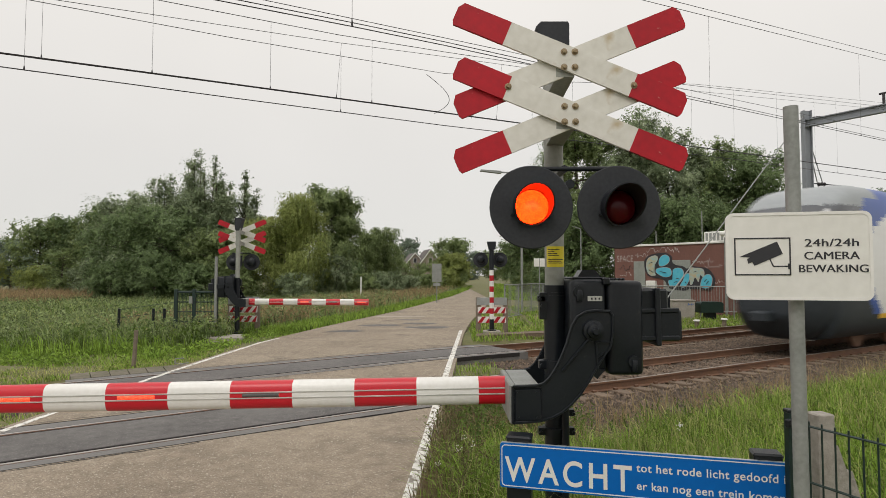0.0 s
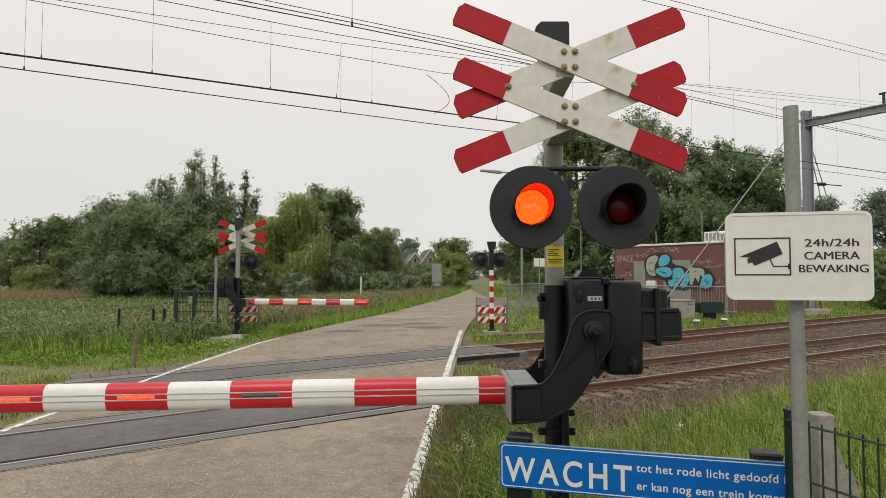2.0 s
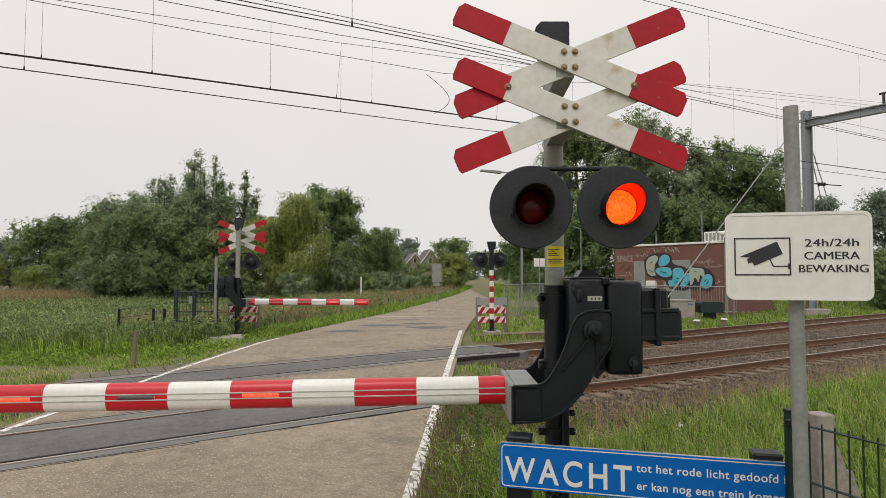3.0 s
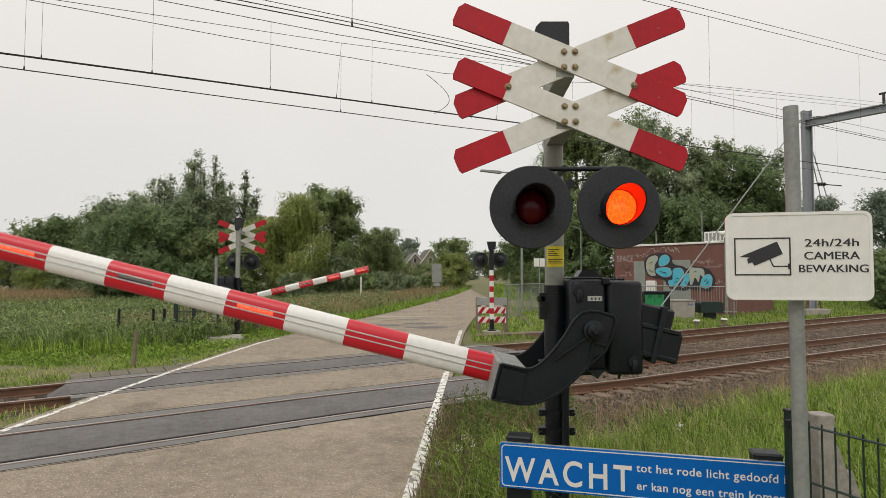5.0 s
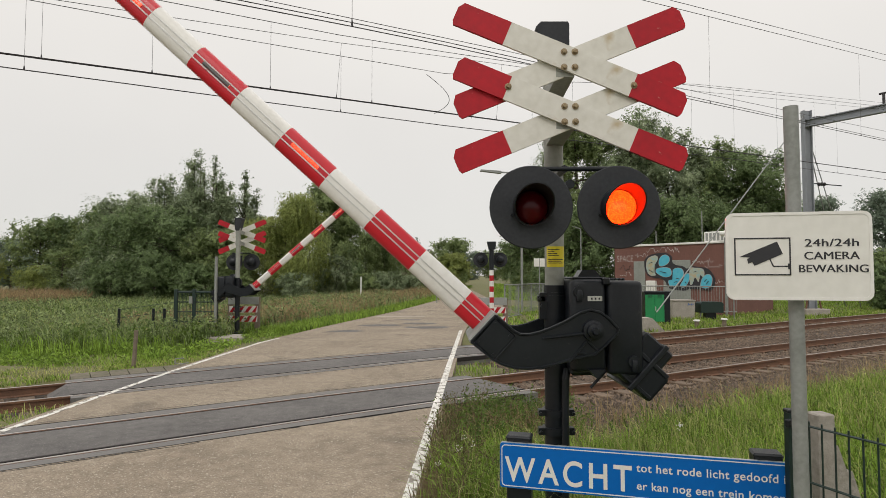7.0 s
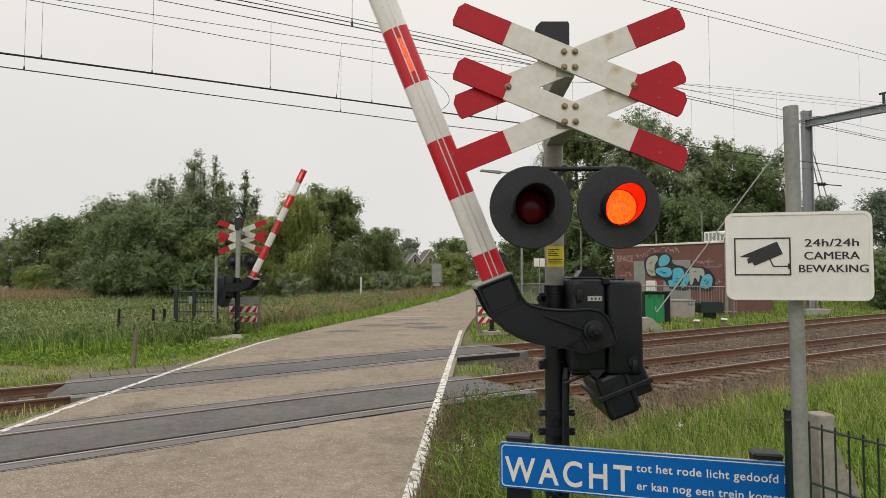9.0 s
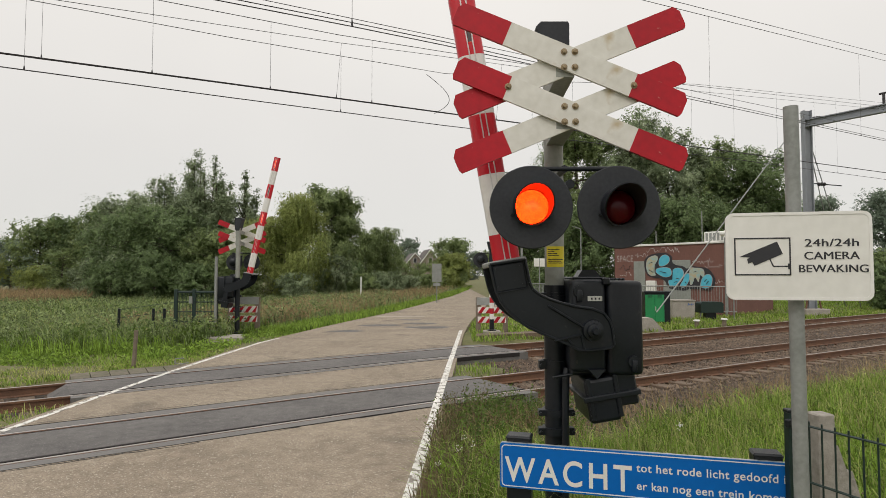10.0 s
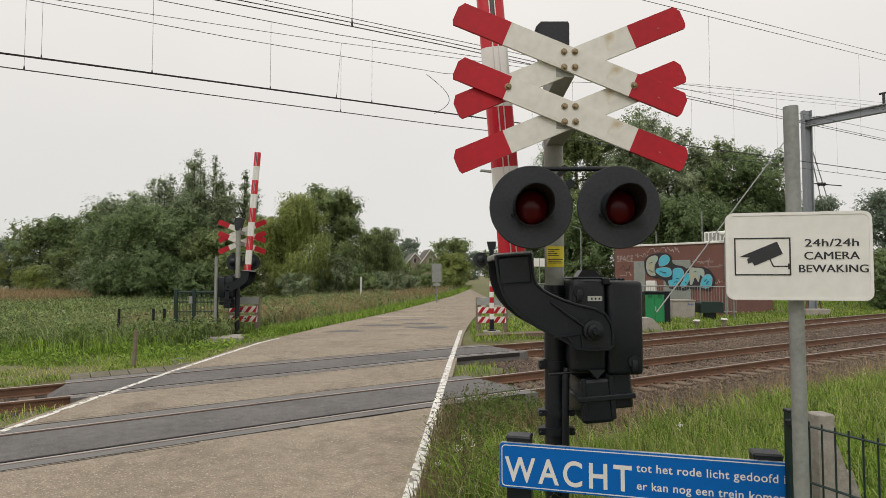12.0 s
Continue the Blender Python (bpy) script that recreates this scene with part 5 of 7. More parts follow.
def wire(label, n, pts, r):
    t = thing("overhead_wire", label, "wire", pose(0, 0, 0), "overhead wires")
    bm = bmesh.new()
    for (s0, z0), (s1, z1) in zip(pts, pts[1:]):
        rod(bm, plan(s0, n, z0), plan(s1, n, z1), r, seg=5, cap=False)
    part("conductor", bm, M_WIRE, t)
    return t


def at_s(pts, s):
    for (a, za), (b, zb) in zip(pts, pts[1:]):
        if s <= b:
            return za + (zb - za) * (s - a) / (b - a)
    return pts[-1][1]


C118 = [(-20, 5.5), (-0.55, 5.74), (3.33, 5.87), (8.99, 6.08), (23.46, 6.79), (39.1, 7.41), (60, 8.2)]
M118 = [(-20, 6.9), (-0.17, 7.05), (3.31, 7.18), (8.99, 7.5), (14, 8.2), (20.8, 9.4), (39.5, 11.8)]
C95 = [(-20, 5.4), (-0.54, 5.9), (3.26, 6.08), (8.81, 6.33), (23, 6.98), (39, 7.7)]
M95 = [(-20, 7.0), (1.93, 7.51), (5.82, 7.72), (8.81, 7.97), (14, 8.45), (20.5, 9.2), (38, 11.3)]
THIN = [(-20, 6.0), (0.24, 6.9), (5.64, 7.36), (8.53, 7.66), (20, 8.8), (38, 11.0)]
NEARC = [(-15, 5.4), (2.1, 6.07), (4.31, 6.21), (6.15, 6.31), (14.46, 6.66), (26.88, 7.22), (45, 8.0)]
TOPW = [(-15, 5.4), (2.8, 6.26), (6.15, 6.45), (14.5, 6.9), (27, 7.6)]
R1 = [(8.0, 8.3), (12.02, 8.75), (27.14, 10.4), (40, 11.8)]
R2 = [(8.0, 8.45), (13.16, 9.05), (27.17, 10.65), (40, 12.1)]
lines = {}
for key_, n_, pts_, r_, lab_ in (("c118", 12.96, C118, 0.011, "dark contact wire over the far track"), ("m118", 12.96, M118, 0.007, "thin carrier wire over the far track"),
                                 ("c95", 12.7, C95, 0.012, "paired dark contact wire over the tracks"), ("m95", 12.7, M95, 0.008, "thin carrier wire over the tracks"),
                                 ("c95b", 12.55, [(s, z - 0.03) for s, z in C95], 0.009, "paired dark contact wire over the tracks"),
                                 ("thin", 12.3, THIN, 0.006, "thin carrier wire over the tracks"), ("near", 8.87, NEARC, 0.009, "dark contact wire over the near track"),
                                 ("near_b", 8.80, [(s, z + 0.035) for s, z in NEARC], 0.008, "dark contact wire over the near track"),
                                 ("top", 8.87, TOPW, 0.006, "thin feeder wire over the near track"),
                                 ("r1", 8.87, R1, 0.008, "thin carrier wire over the near track"), ("r2", 8.87, R2, 0.008, "thin feeder wire over the near track")):
    lines[key_] = (n_, pts_, wire(lab_, n_, pts_, r_))
for hi, lo, ss_ in (("m118", "c118", (-0.2, 6.0, 14.0, 20.5, 27.0, 33.0)), ("m95", "c95", (0.05, 1.85, 4.2, 6.7, 12.0, 17.0, 23.0, 30.0)), ("thin", "c95b", (5.7, 10.5)), ("r1", "near", (14.9, 24.6)), ):
    for s_ in ss_:
        n_, pl, t_ = lines[lo]
        zl, zh = at_s(pl, s_), at_s(lines[hi][1], s_)
        bm = bmesh.new()
        rod(bm, plan(s_, n_, zl), plan(s_, lines[hi][0], zh), 0.0035, seg=4)
        rod(bm, plan(s_, n_, zl), plan(s_, n_, zl + 0.08), 0.018, 0.008, seg=6)
        part("dropper", bm, M_WIRE, t_, "thin vertical dropper")
n_, pl, t_ = lines["near"]
bm = bmesh.new()
rod(bm, plan(4.3, n_, at_s(pl, 4.3)), plan(4.3, n_, 8.6), 0.004, seg=4)
rod(bm, plan(4.3, n_, at_s(pl, 4.3)), plan(4.3, n_, at_s(pl, 4.3) + 0.12), 0.022, 0.01, seg=6)
part("dropper", bm, M_WIRE, t_, "thin vertical dropper")
# loose jumper loops between the wires
for s0, n0, z0, z1, w in ((8.6, 12.8, 6.3, 7.3, 0.5), (9.9, 12.9, 6.4, 7.9, 0.3)):
    bm = bmesh.new()
    prev = None
    for i in range(15):
        u = i / 14
        p_ = plan(s0 + w * (math.sin(u * 3.14) * 1.2 - u * 0.5), n0, z0 + (z1 - z0) * u)
        if prev:
            rod(bm, prev, p_, 0.008, seg=5, cap=False)
        prev = p_
    part("jumper", bm, M_WIRE, t_, "looped jumper cable")
for s0, n0, z0 in ((12.2, 12.96, 6.25), (11.6, 12.96, 6.22)):
    bm = bmesh.new()
    rod(bm, plan(s0, n0, z0), plan(s0, n0, z0 + 0.14), 0.03, 0.015, seg=6)
    part("clamp", bm, M_WIRE, lines["c118"][2])


def catenary_mast():
    t = thing("catenary_mast", "galvanised steel overhead line portal mast with a long crossbeam", "mast", pose(21.3, 34.4, -0.2))
    bm = bmesh.new()
    box(bm, -0.7, 0.7, -0.6, 0.6, -0.2, 0.35, 0.04)
    part("foot", bm, M_CONCRETE, t, "concrete foot")
    bm = bmesh.new()
    for x in (-0.24, 0.18):
        box(bm, x, x + 0.05, -0.18, 0.18, 0.3, 11.9, 0.005)
    box(bm, -0.2, 0.2, -0.015, 0.015, 0.3, 11.9)
    part("column", bm, M_MASTSTEEL, t, "grey steel H-section column")
    bm = bmesh.new()
    for a in (-1, 1):
        rod(bm, (a * 0.45, -0.2, 0.3), (a * 0.15, -0.1, 1.9), 0.05, seg=6)
    part("foot_braces", bm, M_RUST, t)
    d = Vector((0.57, -0.82, 0))
    bm = bmesh.new()
    m = Matrix.Translation((0, 0, 11.15)) @ Matrix.Rotation(math.atan2(d.y, d.x), 4, "Z")
    box(bm, -0.3, 14.0, -0.15, 0.15, 0.17, 0.22, 0, m)
    box(bm, -0.3, 14.0, -0.15, 0.15, -0.22, -0.17, 0, m)
    box(bm, -0.3, 14.0, -0.02, 0.02, -0.2, 0.2, 0, m)
    part("crossbeam", bm, M_MASTSTEEL, t, "grey steel crossbeam")
    for u in (4.2, 7.6):
        bm = bmesh.new()
        p = m @ Vector((u, 0, 0.2))
        for q in (-0.35, 0.35):
            o = m.to_3x3() @ Vector((q, 0, 0))
            rod(bm, p + o, p + o + Vector((0, 0, 0.6)), 0.07, seg=8)
        o = m.to_3x3() @ Vector((0.55, 0, 0))
        rod(bm, p - o + Vector((0, 0, 0.62)), p + o + Vector((0, 0, 0.62)), 0.06, seg=8)
        part("insulator_bracket", bm, M_WIRE, t, "dark insulator bracket on the beam")
    for z, L in ((11.5, 0.9), (7.6, 1.6)):
        bm = bmesh.new()
        rod(bm, (0.2, -0.1, z), (0.2 + L, -0.2, z - 0.15), 0.03, seg=6)
        for i in range(3):
            rod(bm, (0.5 + 0.15 * i, -0.15, z - 0.05), (0.58 + 0.15 * i, -0.15, z - 0.06), 0.11, seg=8)
        part("insulator", bm, M_WIRE, t, "dark ribbed insulator")
    for a, b in (((-12.55, -10.0, 0.75), (-0.2, -0.1, 11.6)), ((0.2, 0, 9.3), (6.5, 6.5, -0.5)), ((0.2, 0, 9.9), (7.6, 6.5, -0.5))):
        bm = bmesh.new()
        rod(bm, a, b, 0.03, seg=5)
        part("stay_rod", bm, M_GALV, t, "thin steel stay")


M_MASTSTEEL = mat("grey_mast_steel", (0.27, 0.29, 0.31), 0.6, 0.3, (0.2, 0.21, 0.23), 2, 0.8, 20)
catenary_mast()


def street_lamp(x, y, h, reach, side, r):
    t = thing("street_lamp", "grey street lamp with a slim curved arm", "street lamp", pose(x, y, -0.1), "street lamps")
    bm = bmesh.new()
    rod(bm, (0, 0, -0.2), (0, 0, h - 0.15), r, r * 0.7, seg=10)
    part("pole", bm, M_GALV, t, smooth=40)
    bm = bmesh.new()
    pts = [(0, h - 0.15), (side * 0.05, h), (side * 0.25, h + 0.05), (side * reach * 0.6, h + 0.12)]
    for a, b in zip(pts, pts[1:]):
        rod(bm, (a[0], 0, a[1]), (b[0], 0, b[1]), r * 0.6, seg=8)
    part("arm", bm, M_GALV, t)
    bm = bmesh.new()
    prism(bm, [(side * reach * 0.5, h + 0.02), (side * reach * 0.5, h + 0.16), (side * reach, h + 0.24), (side * reach * 1.02, h + 0.16)], -0.14, 0.14)
    part("lamp_head", bm, M_GALV, t, "flat lamp head")


street_lamp(4.25, 32.0, 7.65, 2.2, -1, 0.075)
street_lamp(12.8, 55.0, 6.5, 0.75, -1, 0.08)


def info_boards():
    t = thing("info_board", "pair of small pale sign plates on a thin pole", "sign", pose(6.5, 40, 0))
    bm = bmesh.new()
    rod(bm, (0, 0, -0.3), (0, 0, 3.2), 0.04, seg=8)
    part("pole", bm, M_GALV, t)
    for x in (-0.2, 0.2):
        bm = bmesh.new()
        box(bm, x - 0.18, x + 0.18, -0.05, -0.03, 2.65, 3.2, 0.01)
        part("plate", bm, M_SIGNWHITE, t, "pale sign plate")


info_boards()


def houses():
    m_wall = mat("far_house_wall", (0.30, 0.25, 0.21), 0.9, 0, (0.22, 0.18, 0.15), 0.5, 0.8, 4)
    m_roof = mat("grey_tile_roof", (0.13, 0.115, 0.105), 0.85, 0, (0.09, 0.08, 0.075), 0.6, 0.8, 6)
    for x, y, w, zr in ((-6.6, 140, 4.6, 7.2), (-2.9, 138, 5.0, 8.0), (1.0, 142, 4.6, 7.8)):
        t = thing("house", "gabled brick house with a grey tiled roof and white bargeboards", "house", pose(x, y, 0, 0, 0, 12), "far houses")
        bm = bmesh.new()
        prism(bm, [(-w / 2, -0.3), (-w / 2, 4.6), (0, zr), (w / 2, 4.6), (w / 2, -0.3)], 0, 9)
        part("wall", bm, m_wall, t)
        for q in (-1, 1):
            bm = bmesh.new()
            prism(bm, [(0, zr + 0.02), (0, zr + 0.25), (q * (w / 2 + 0.4), 4.4), (q * (w / 2 + 0.4), 4.15)], -0.4, 9.4)
            part("roof", bm, m_roof, t, "grey tiled roof slope")
            bm = bmesh.new()
            prism(bm, [(0, zr + 0.0), (0, zr + 0.32), (q * (w / 2 + 0.45), 4.42), (q * (w / 2 + 0.45), 4.1)], -0.5, -0.4)
            part("bargeboard", bm, M_SIGNWHITE, t, "white bargeboard")
        for wx, wz in ((-0.9, 2.9), (0.9, 2.9), (0.0, 5.0)):
            bm = bmesh.new()
            box(bm, wx - 0.45, wx + 0.45, -0.05, 0.05, wz, wz + 1.2)
            wdw = part("window", bm, M_SIGNWHITE, t, "white framed window")
            bm = bmesh.new()
            box(bm, wx - 0.37, wx + 0.37, -0.07, -0.04, wz + 0.08, wz + 1.12)
            part("pane", bm, M_INK, wdw)


houses()


# ---- train ----
def build_train():
    m_white = mat("train_white", (0.70, 0.70, 0.69), 0.3, 0, (0.62, 0.62, 0.6), 1, 0.6, 8)
    m_blue = mat("train_blue", (0.02, 0.07, 0.30), 0.3, 0, (0.018, 0.06, 0.25), 1, 0.6, 8)
    m_yellow = mat("train_yellow", (0.75, 0.42, 0.02), 0.35, 0, (0.65, 0.36, 0.02), 1, 0.6, 8)
    m_grey = mat("train_dark_grey", (0.032, 0.038, 0.044), 0.5, 0, (0.022, 0.026, 0.03), 1, 0.7, 8, spec=0.25)
    m_roof = mat("train_roof_grey", (0.30, 0.32, 0.33), 0.4, 0.1, (0.22, 0.24, 0.25), 1, 0.7, 8)
    m_glass = mat("train_window_glass", (0.06, 0.065, 0.075), 0.08, 0, (0.05, 0.055, 0.06), 1, 0.5, 8, spec=0.8)
    t = thing("train", "white and blue sprinter train with a sloping grey nose", "train", pose(0, 0, 0))
    xs = [0.0, 0.06, 0.12, 0.2] + [0.3 + 0.1 * i for i in range(75)] + [7.9, 8.0, 9.5, 10.0, 11.5, 12.0, 13.5, 14.0, 15.5, 16.0, 17.5, 18.0, 19.5, 20.0, 22.0, 24.0]

    def ease(a, b, x):
        k = min(1, max(0, (x - a) / (b - a)))
        return k * k * (3 - 2 * k)

    def section(x):
        hw = 0.80 + 0.62 * (1 - (1 - min(1, x / 1.8)) ** 2.2)
        top = 2.1 + 2.6 * (1 - (1 - min(1, x / 3.2)) ** 3.2)
        bot = 0.95 - 0.63 * (1 - (1 - min(1, x / 0.8)) ** 2)
        return hw, top, bot

    K = 120
    bm = bmesh.new()
    rings = []
    for x in xs:
        hw, top, bot = section(x)
        c, h = (top + bot) / 2, (top - bot) / 2
        ring = []
        for i in range(K):
            a = 2 * math.pi * i / K
            ca, sa = math.cos(a), math.sin(a)
            e = 0.36 if x > 1 else 0.6
            ring.append(bm.verts.new((x, hw * math.copysign(abs(ca) ** e, ca), c + h * math.copysign(abs(sa) ** e, sa))))
        rings.append(ring)
    mats = [m_white, m_blue, m_yellow, m_grey, m_roof, m_glass]

    def colour(p):
        x, z = p.x, p.z
        if z < 1.02 and x > 3.0:
            return 2 if z > 0.86 and x > 3.4 else 3
        if z < 1.0:
            return 3
        if z > 4.25:
            return 1 if 3.6 < x < 7.0 else 4
        band = max(2.0 + 0.875 * (z - 3.4), 2.7 - 0.9 * (z - 1.4))
        if x < band:
            if z > 2.35:
                return 5 if z < 4.0 else 4
            return 3
        if x < band + (0.5 if z < 3.0 else 0.5 + 1.4 * (z - 3.0)):
            return 1
        if (x - 5.5) ** 2 / 1.3 + (z - 2.5) ** 2 / 0.95 < 1:
            return 1
        if x > 8 and 1.9 < z < 2.9 and (x % 2.0) < 1.5:
            return 5
        return 0
    for a, b in zip(rings, rings[1:]):
        for i in range(K):
            f = bm.faces.new((a[i], a[(i + 1) % K], b[(i + 1) % K], b[i]))
            f.material_index = colour(f.calc_center_median())
    bm.faces.new(rings[0]).material_index = 3
    bm.faces.new(rings[-1][::-1]).material_index = 3
    part("leading_car", bm, mats, t, "white and blue end car with a sloping dark nose", smooth=35)
    for i in range(2):
        x0 = 24.3 + i * 22.5
        bm = bmesh.new()
        box(bm, x0, x0 + 22.2, -1.42, 1.42, 0.9, 4.65, 0.25, seg=3)
        car = part("car", bm, m_white, t, "white passenger car")
        for j in range(8):
            bm = bmesh.new()
            box(bm, x0 + 1.6 + 2.5 * j, x0 + 3.4 + 2.5 * j, -1.45, 1.45, 1.9, 2.9, 0.05)
            part("window", bm, m_glass, car)
        bm = bmesh.new()
        box(bm, x0 + 0.1, x0 + 22.1, -1.38, 1.38, 0.32, 0.95, 0.06)
        part("skirt", bm, m_grey, car)
    bm = bmesh.new()
    box(bm, -0.45, 0.5, -0.22, 0.22, 0.82, 1.12, 0.05)
    part("coupler", bm, m_grey, t, "dark automatic coupler")
    for q in (-1, 1):
        bm = bmesh.new()
        rod(bm, (0.28, q * 0.62, 1.35), (0.45, q * 0.62, 1.35), 0.13, seg=16)
        part("tail_light", bm, mat("tail_light_red", (0.5, 0.02, 0.02), 0.2), t, "round red tail light")
    bm = bmesh.new()
    box(bm, 0.86, 0.92, -0.55, 0.55, 3.66, 3.8)
    part("destination_display", bm, M_LED_ON, t, "glowing orange destination display")
    for x in (3.4, 5.6, 18.5, 20.7, 26, 28, 44, 46):
        for q in (-0.75, 0.75):
            bm = bmesh.new()
            rod(bm, (x, q - 0.06, 0.44), (x, q + 0.06, 0.44), 0.43, seg=28)
            part("wheel", bm, M_RUST, t, "steel wheel")
    return t


TRAIN = build_train()


# ---- plants ----
G_FRESH = leaf_mat("fresh_grass", (0.265, 0.38, 0.062), (0.135, 0.22, 0.034), 0.6)
G_PALE = leaf_mat("pale_tall_grass", (0.46, 0.44, 0.19), (0.30, 0.33, 0.10), 0.4)
G_REED = leaf_mat("grey_green_reed", (0.30, 0.355, 0.165), (0.115, 0.165, 0.055), 0.65)
G_DRY = leaf_mat("dry_brown_grass", (0.40, 0.30, 0.165), (0.22, 0.155, 0.08), 0.4)
G_HERB = leaf_mat("dark_herb_leaf", (0.13, 0.19, 0.04), (0.07, 0.115, 0.025), 0.45)
G_MUGWORT = leaf_mat("olive_brown_mugwort", (0.20, 0.175, 0.085), (0.11, 0.11, 0.045), 0.5)
G_STALK = leaf_mat("brown_stalk", (0.21, 0.155, 0.095), (0.12, 0.09, 0.05), 0.35)


def blades(name, label, material, points, hmin, hmax, w, lean, seed, soft=1.0):
    """Bent grass blades at points (x, y, z), joined as one object."""
    rng = np.random.default_rng(seed)
    p = np.asarray(points, dtype=float)
    k = len(p)
    h = rng.uniform(hmin, hmax, k) * (0.6 + 0.4 * rng.random(k))
    a = rng.uniform(0, 2 * np.pi, k)
    b = rng.uniform(0, 2 * np.pi, k)
    ln = rng.uniform(0.1, 1.0, k) * lean * h
    ww = w * rng.uniform(0.6, 1.3, k)
    side = np.stack([np.cos(a), np.sin(a), np.zeros(k)], 1) * ww[:, None] / 2
    to = np.stack([np.cos(b) - 0.4, np.sin(b) * 0.8, np.zeros(k)], 1)
    mid = p + to * (ln * 0.35)[:, None] + np.stack([0 * h, 0 * h, h * 0.6], 1)
    tip = p + to * ln[:, None] + np.stack([0 * h, 0 * h, h * (1 - 0.25 * lean)], 1)
    v = np.stack([p - side, p + side, mid - side * 0.75, mid + side * 0.75, tip], 1).reshape(-1, 3)
    i = np.arange(k)[:, None] * 5
    f = np.concatenate([i + [0, 1, 3], i + [0, 3, 2], i + [2, 3, 4]], 0)
    ob = np_object(name, v, f, material)
    return tagged(ob, label, "grass", kind="stuff")


def scatter(count, seed, x0, x1, y0, y1, keep, patch=0.0, patch_scale=0.5):
    rng = random.Random(seed)
    out = []
    tries = 0
    while len(out) < count and tries < count * 6:
        tries += 1
        # more towards the near side
        y = y0 + (y1 - y0) * rng.random() ** 1.5
        x = rng.uniform(x0, x1)
        if abs(x) > 0.80 * y + 1.5:
            continue
        if patch and noise.noise((x * patch_scale, y * patch_scale, seed)) < patch * (2 * rng.random() - 1):
            continue
        if keep(x, y):
            out.append((x, y, ground_z(x, y) - 0.02))
    return out


def nn_of(x, y):
    s, n = TD.x * x + TD.y * y, TN.x * x + TN.y * y
    return n - bend(s)


near_bank = lambda x, y: from_road(x, y) > 0.12 and x > -2 and nn_of(x, y) < 5.35 + 0.35 * noise.noise((x * 0.8, y * 0.8, 5)) + 0.05 * max(0.0, x - 4)
near_edge = lambda x, y: from_road(x, y) > 0.02 and x > -2 and nn_of(x, y) < 7.4
blades("grass", "fresh green grass on the verge", G_FRESH, scatter(48000, 1, 0, 14, 3.0, 14, near_bank), 0.15, 0.55, 0.014, 0.95, 1)
blades("grass", "tall pale grass leaning in the wind", G_PALE, scatter(8500, 2, 0, 16, 3.2, 15, near_bank, 0.8, 0.9), 0.3, 0.8, 0.010, 1.2, 2)
blades("grass", "dark weeds between the grass", G_HERB, scatter(3500, 3, 0, 12, 3.2, 12, near_edge, 0.8, 1.2), 0.08, 0.34, 0.026, 0.8, 3)
blades("dry_grass", "dry brown stems beside the ballast", G_DRY, scatter(3500, 4, 0, 22, 5.0, 17, lambda x, y: x > 0.3 and from_road(x, y) > 0.1 and 5.3 < nn_of(x, y) < 6.9), 0.3, 0.75, 0.009, 0.7, 4)
blades("roadside_weeds", "dark brown weed stalks along the road edge", G_STALK, scatter(1100, 5, -0.8, 1.8, 5.0, 8.8, lambda x, y: 0.0 < from_road(x, y) < 0.55 and x > -1), 0.2, 0.6, 0.010, 0.5, 5)
blades("roadside_weeds", "low green weeds along the road edge", G_FRESH, scatter(3200, 6, -0.8, 2.5, 4.5, 14.5, lambda x, y: -0.03 < from_road(x, y) < 0.7 and x > -1 and not 7.6 < nn_of(x, y) < 14.2), 0.06, 0.25, 0.016, 0.9, 6)
blades("roadside_weeds", "weeds between the tracks beside the road", G_FRESH, scatter(750, 7, 0.1, 2.6, 11, 16, lambda x, y: 0.02 < from_road(x, y) < 1.1 + 0.9 * noise.noise((x * 2, y * 2, 1)) and x > -1 and 10.15 < nn_of(x, y) - 0.35 * noise.noise((x * 2.2, y * 2.2, 9)) < 11.3, 0.9, 1.6), 0.06, 0.35, 0.016, 0.9, 7)
left_verge = lambda x, y: x < -5 and 0.15 < from_road(x, y) and nn_of(x, y) > 15.1
blades("grass", "short mossy green grass beside the track", G_FRESH, scatter(26000, 8, -20, -5, 12, 26, lambda x, y: left_verge(x, y) and x > -16, 0.5, 0.6), 0.05, 0.20, 0.02, 0.9, 8)
blades("grass", "yellowing grass by the ballast", G_PALE, scatter(5000, 9, -16, -5, 12, 22, lambda x, y: left_verge(x, y) and nn_of(x, y) < 18), 0.04, 0.16, 0.016, 0.9, 9)
field = lambda x, y: x < -4 and from_road(x, y) > 2.2 and nn_of(x, y) > 20.0
blades("reeds", "grey-green reeds and rough herbs in the field", G_REED, scatter(34000, 10, -48, -4, 19, 58, field, 1.4, 0.22), 0.5, 1.45, 0.026, 0.7, 10)
blades("reeds", "green undergrowth in the field", G_FRESH, scatter(34000, 11, -48, -4, 18, 58, field, 0.9, 0.3), 0.3, 1.0, 0.032, 0.8, 11)
blades("dry_grass", "band of brown seeding grass behind the field", G_DRY, scatter(9000, 12, -60, -30, 46, 66, lambda x, y: from_road(x, y) > 3), 0.9, 1.9, 0.06, 0.5, 12)
blades("dry_grass", "pale seeding grasses among the reeds", G_PALE, scatter(7000, 35, -40, -4, 20, 50, field, 1.3, 0.3), 0.6, 1.4, 0.02, 0.6, 35)
road_side_l = lambda x, y: x < road_x(ROAD_L, y) and 0.15 < from_road(x, y) < 9 and y > 22
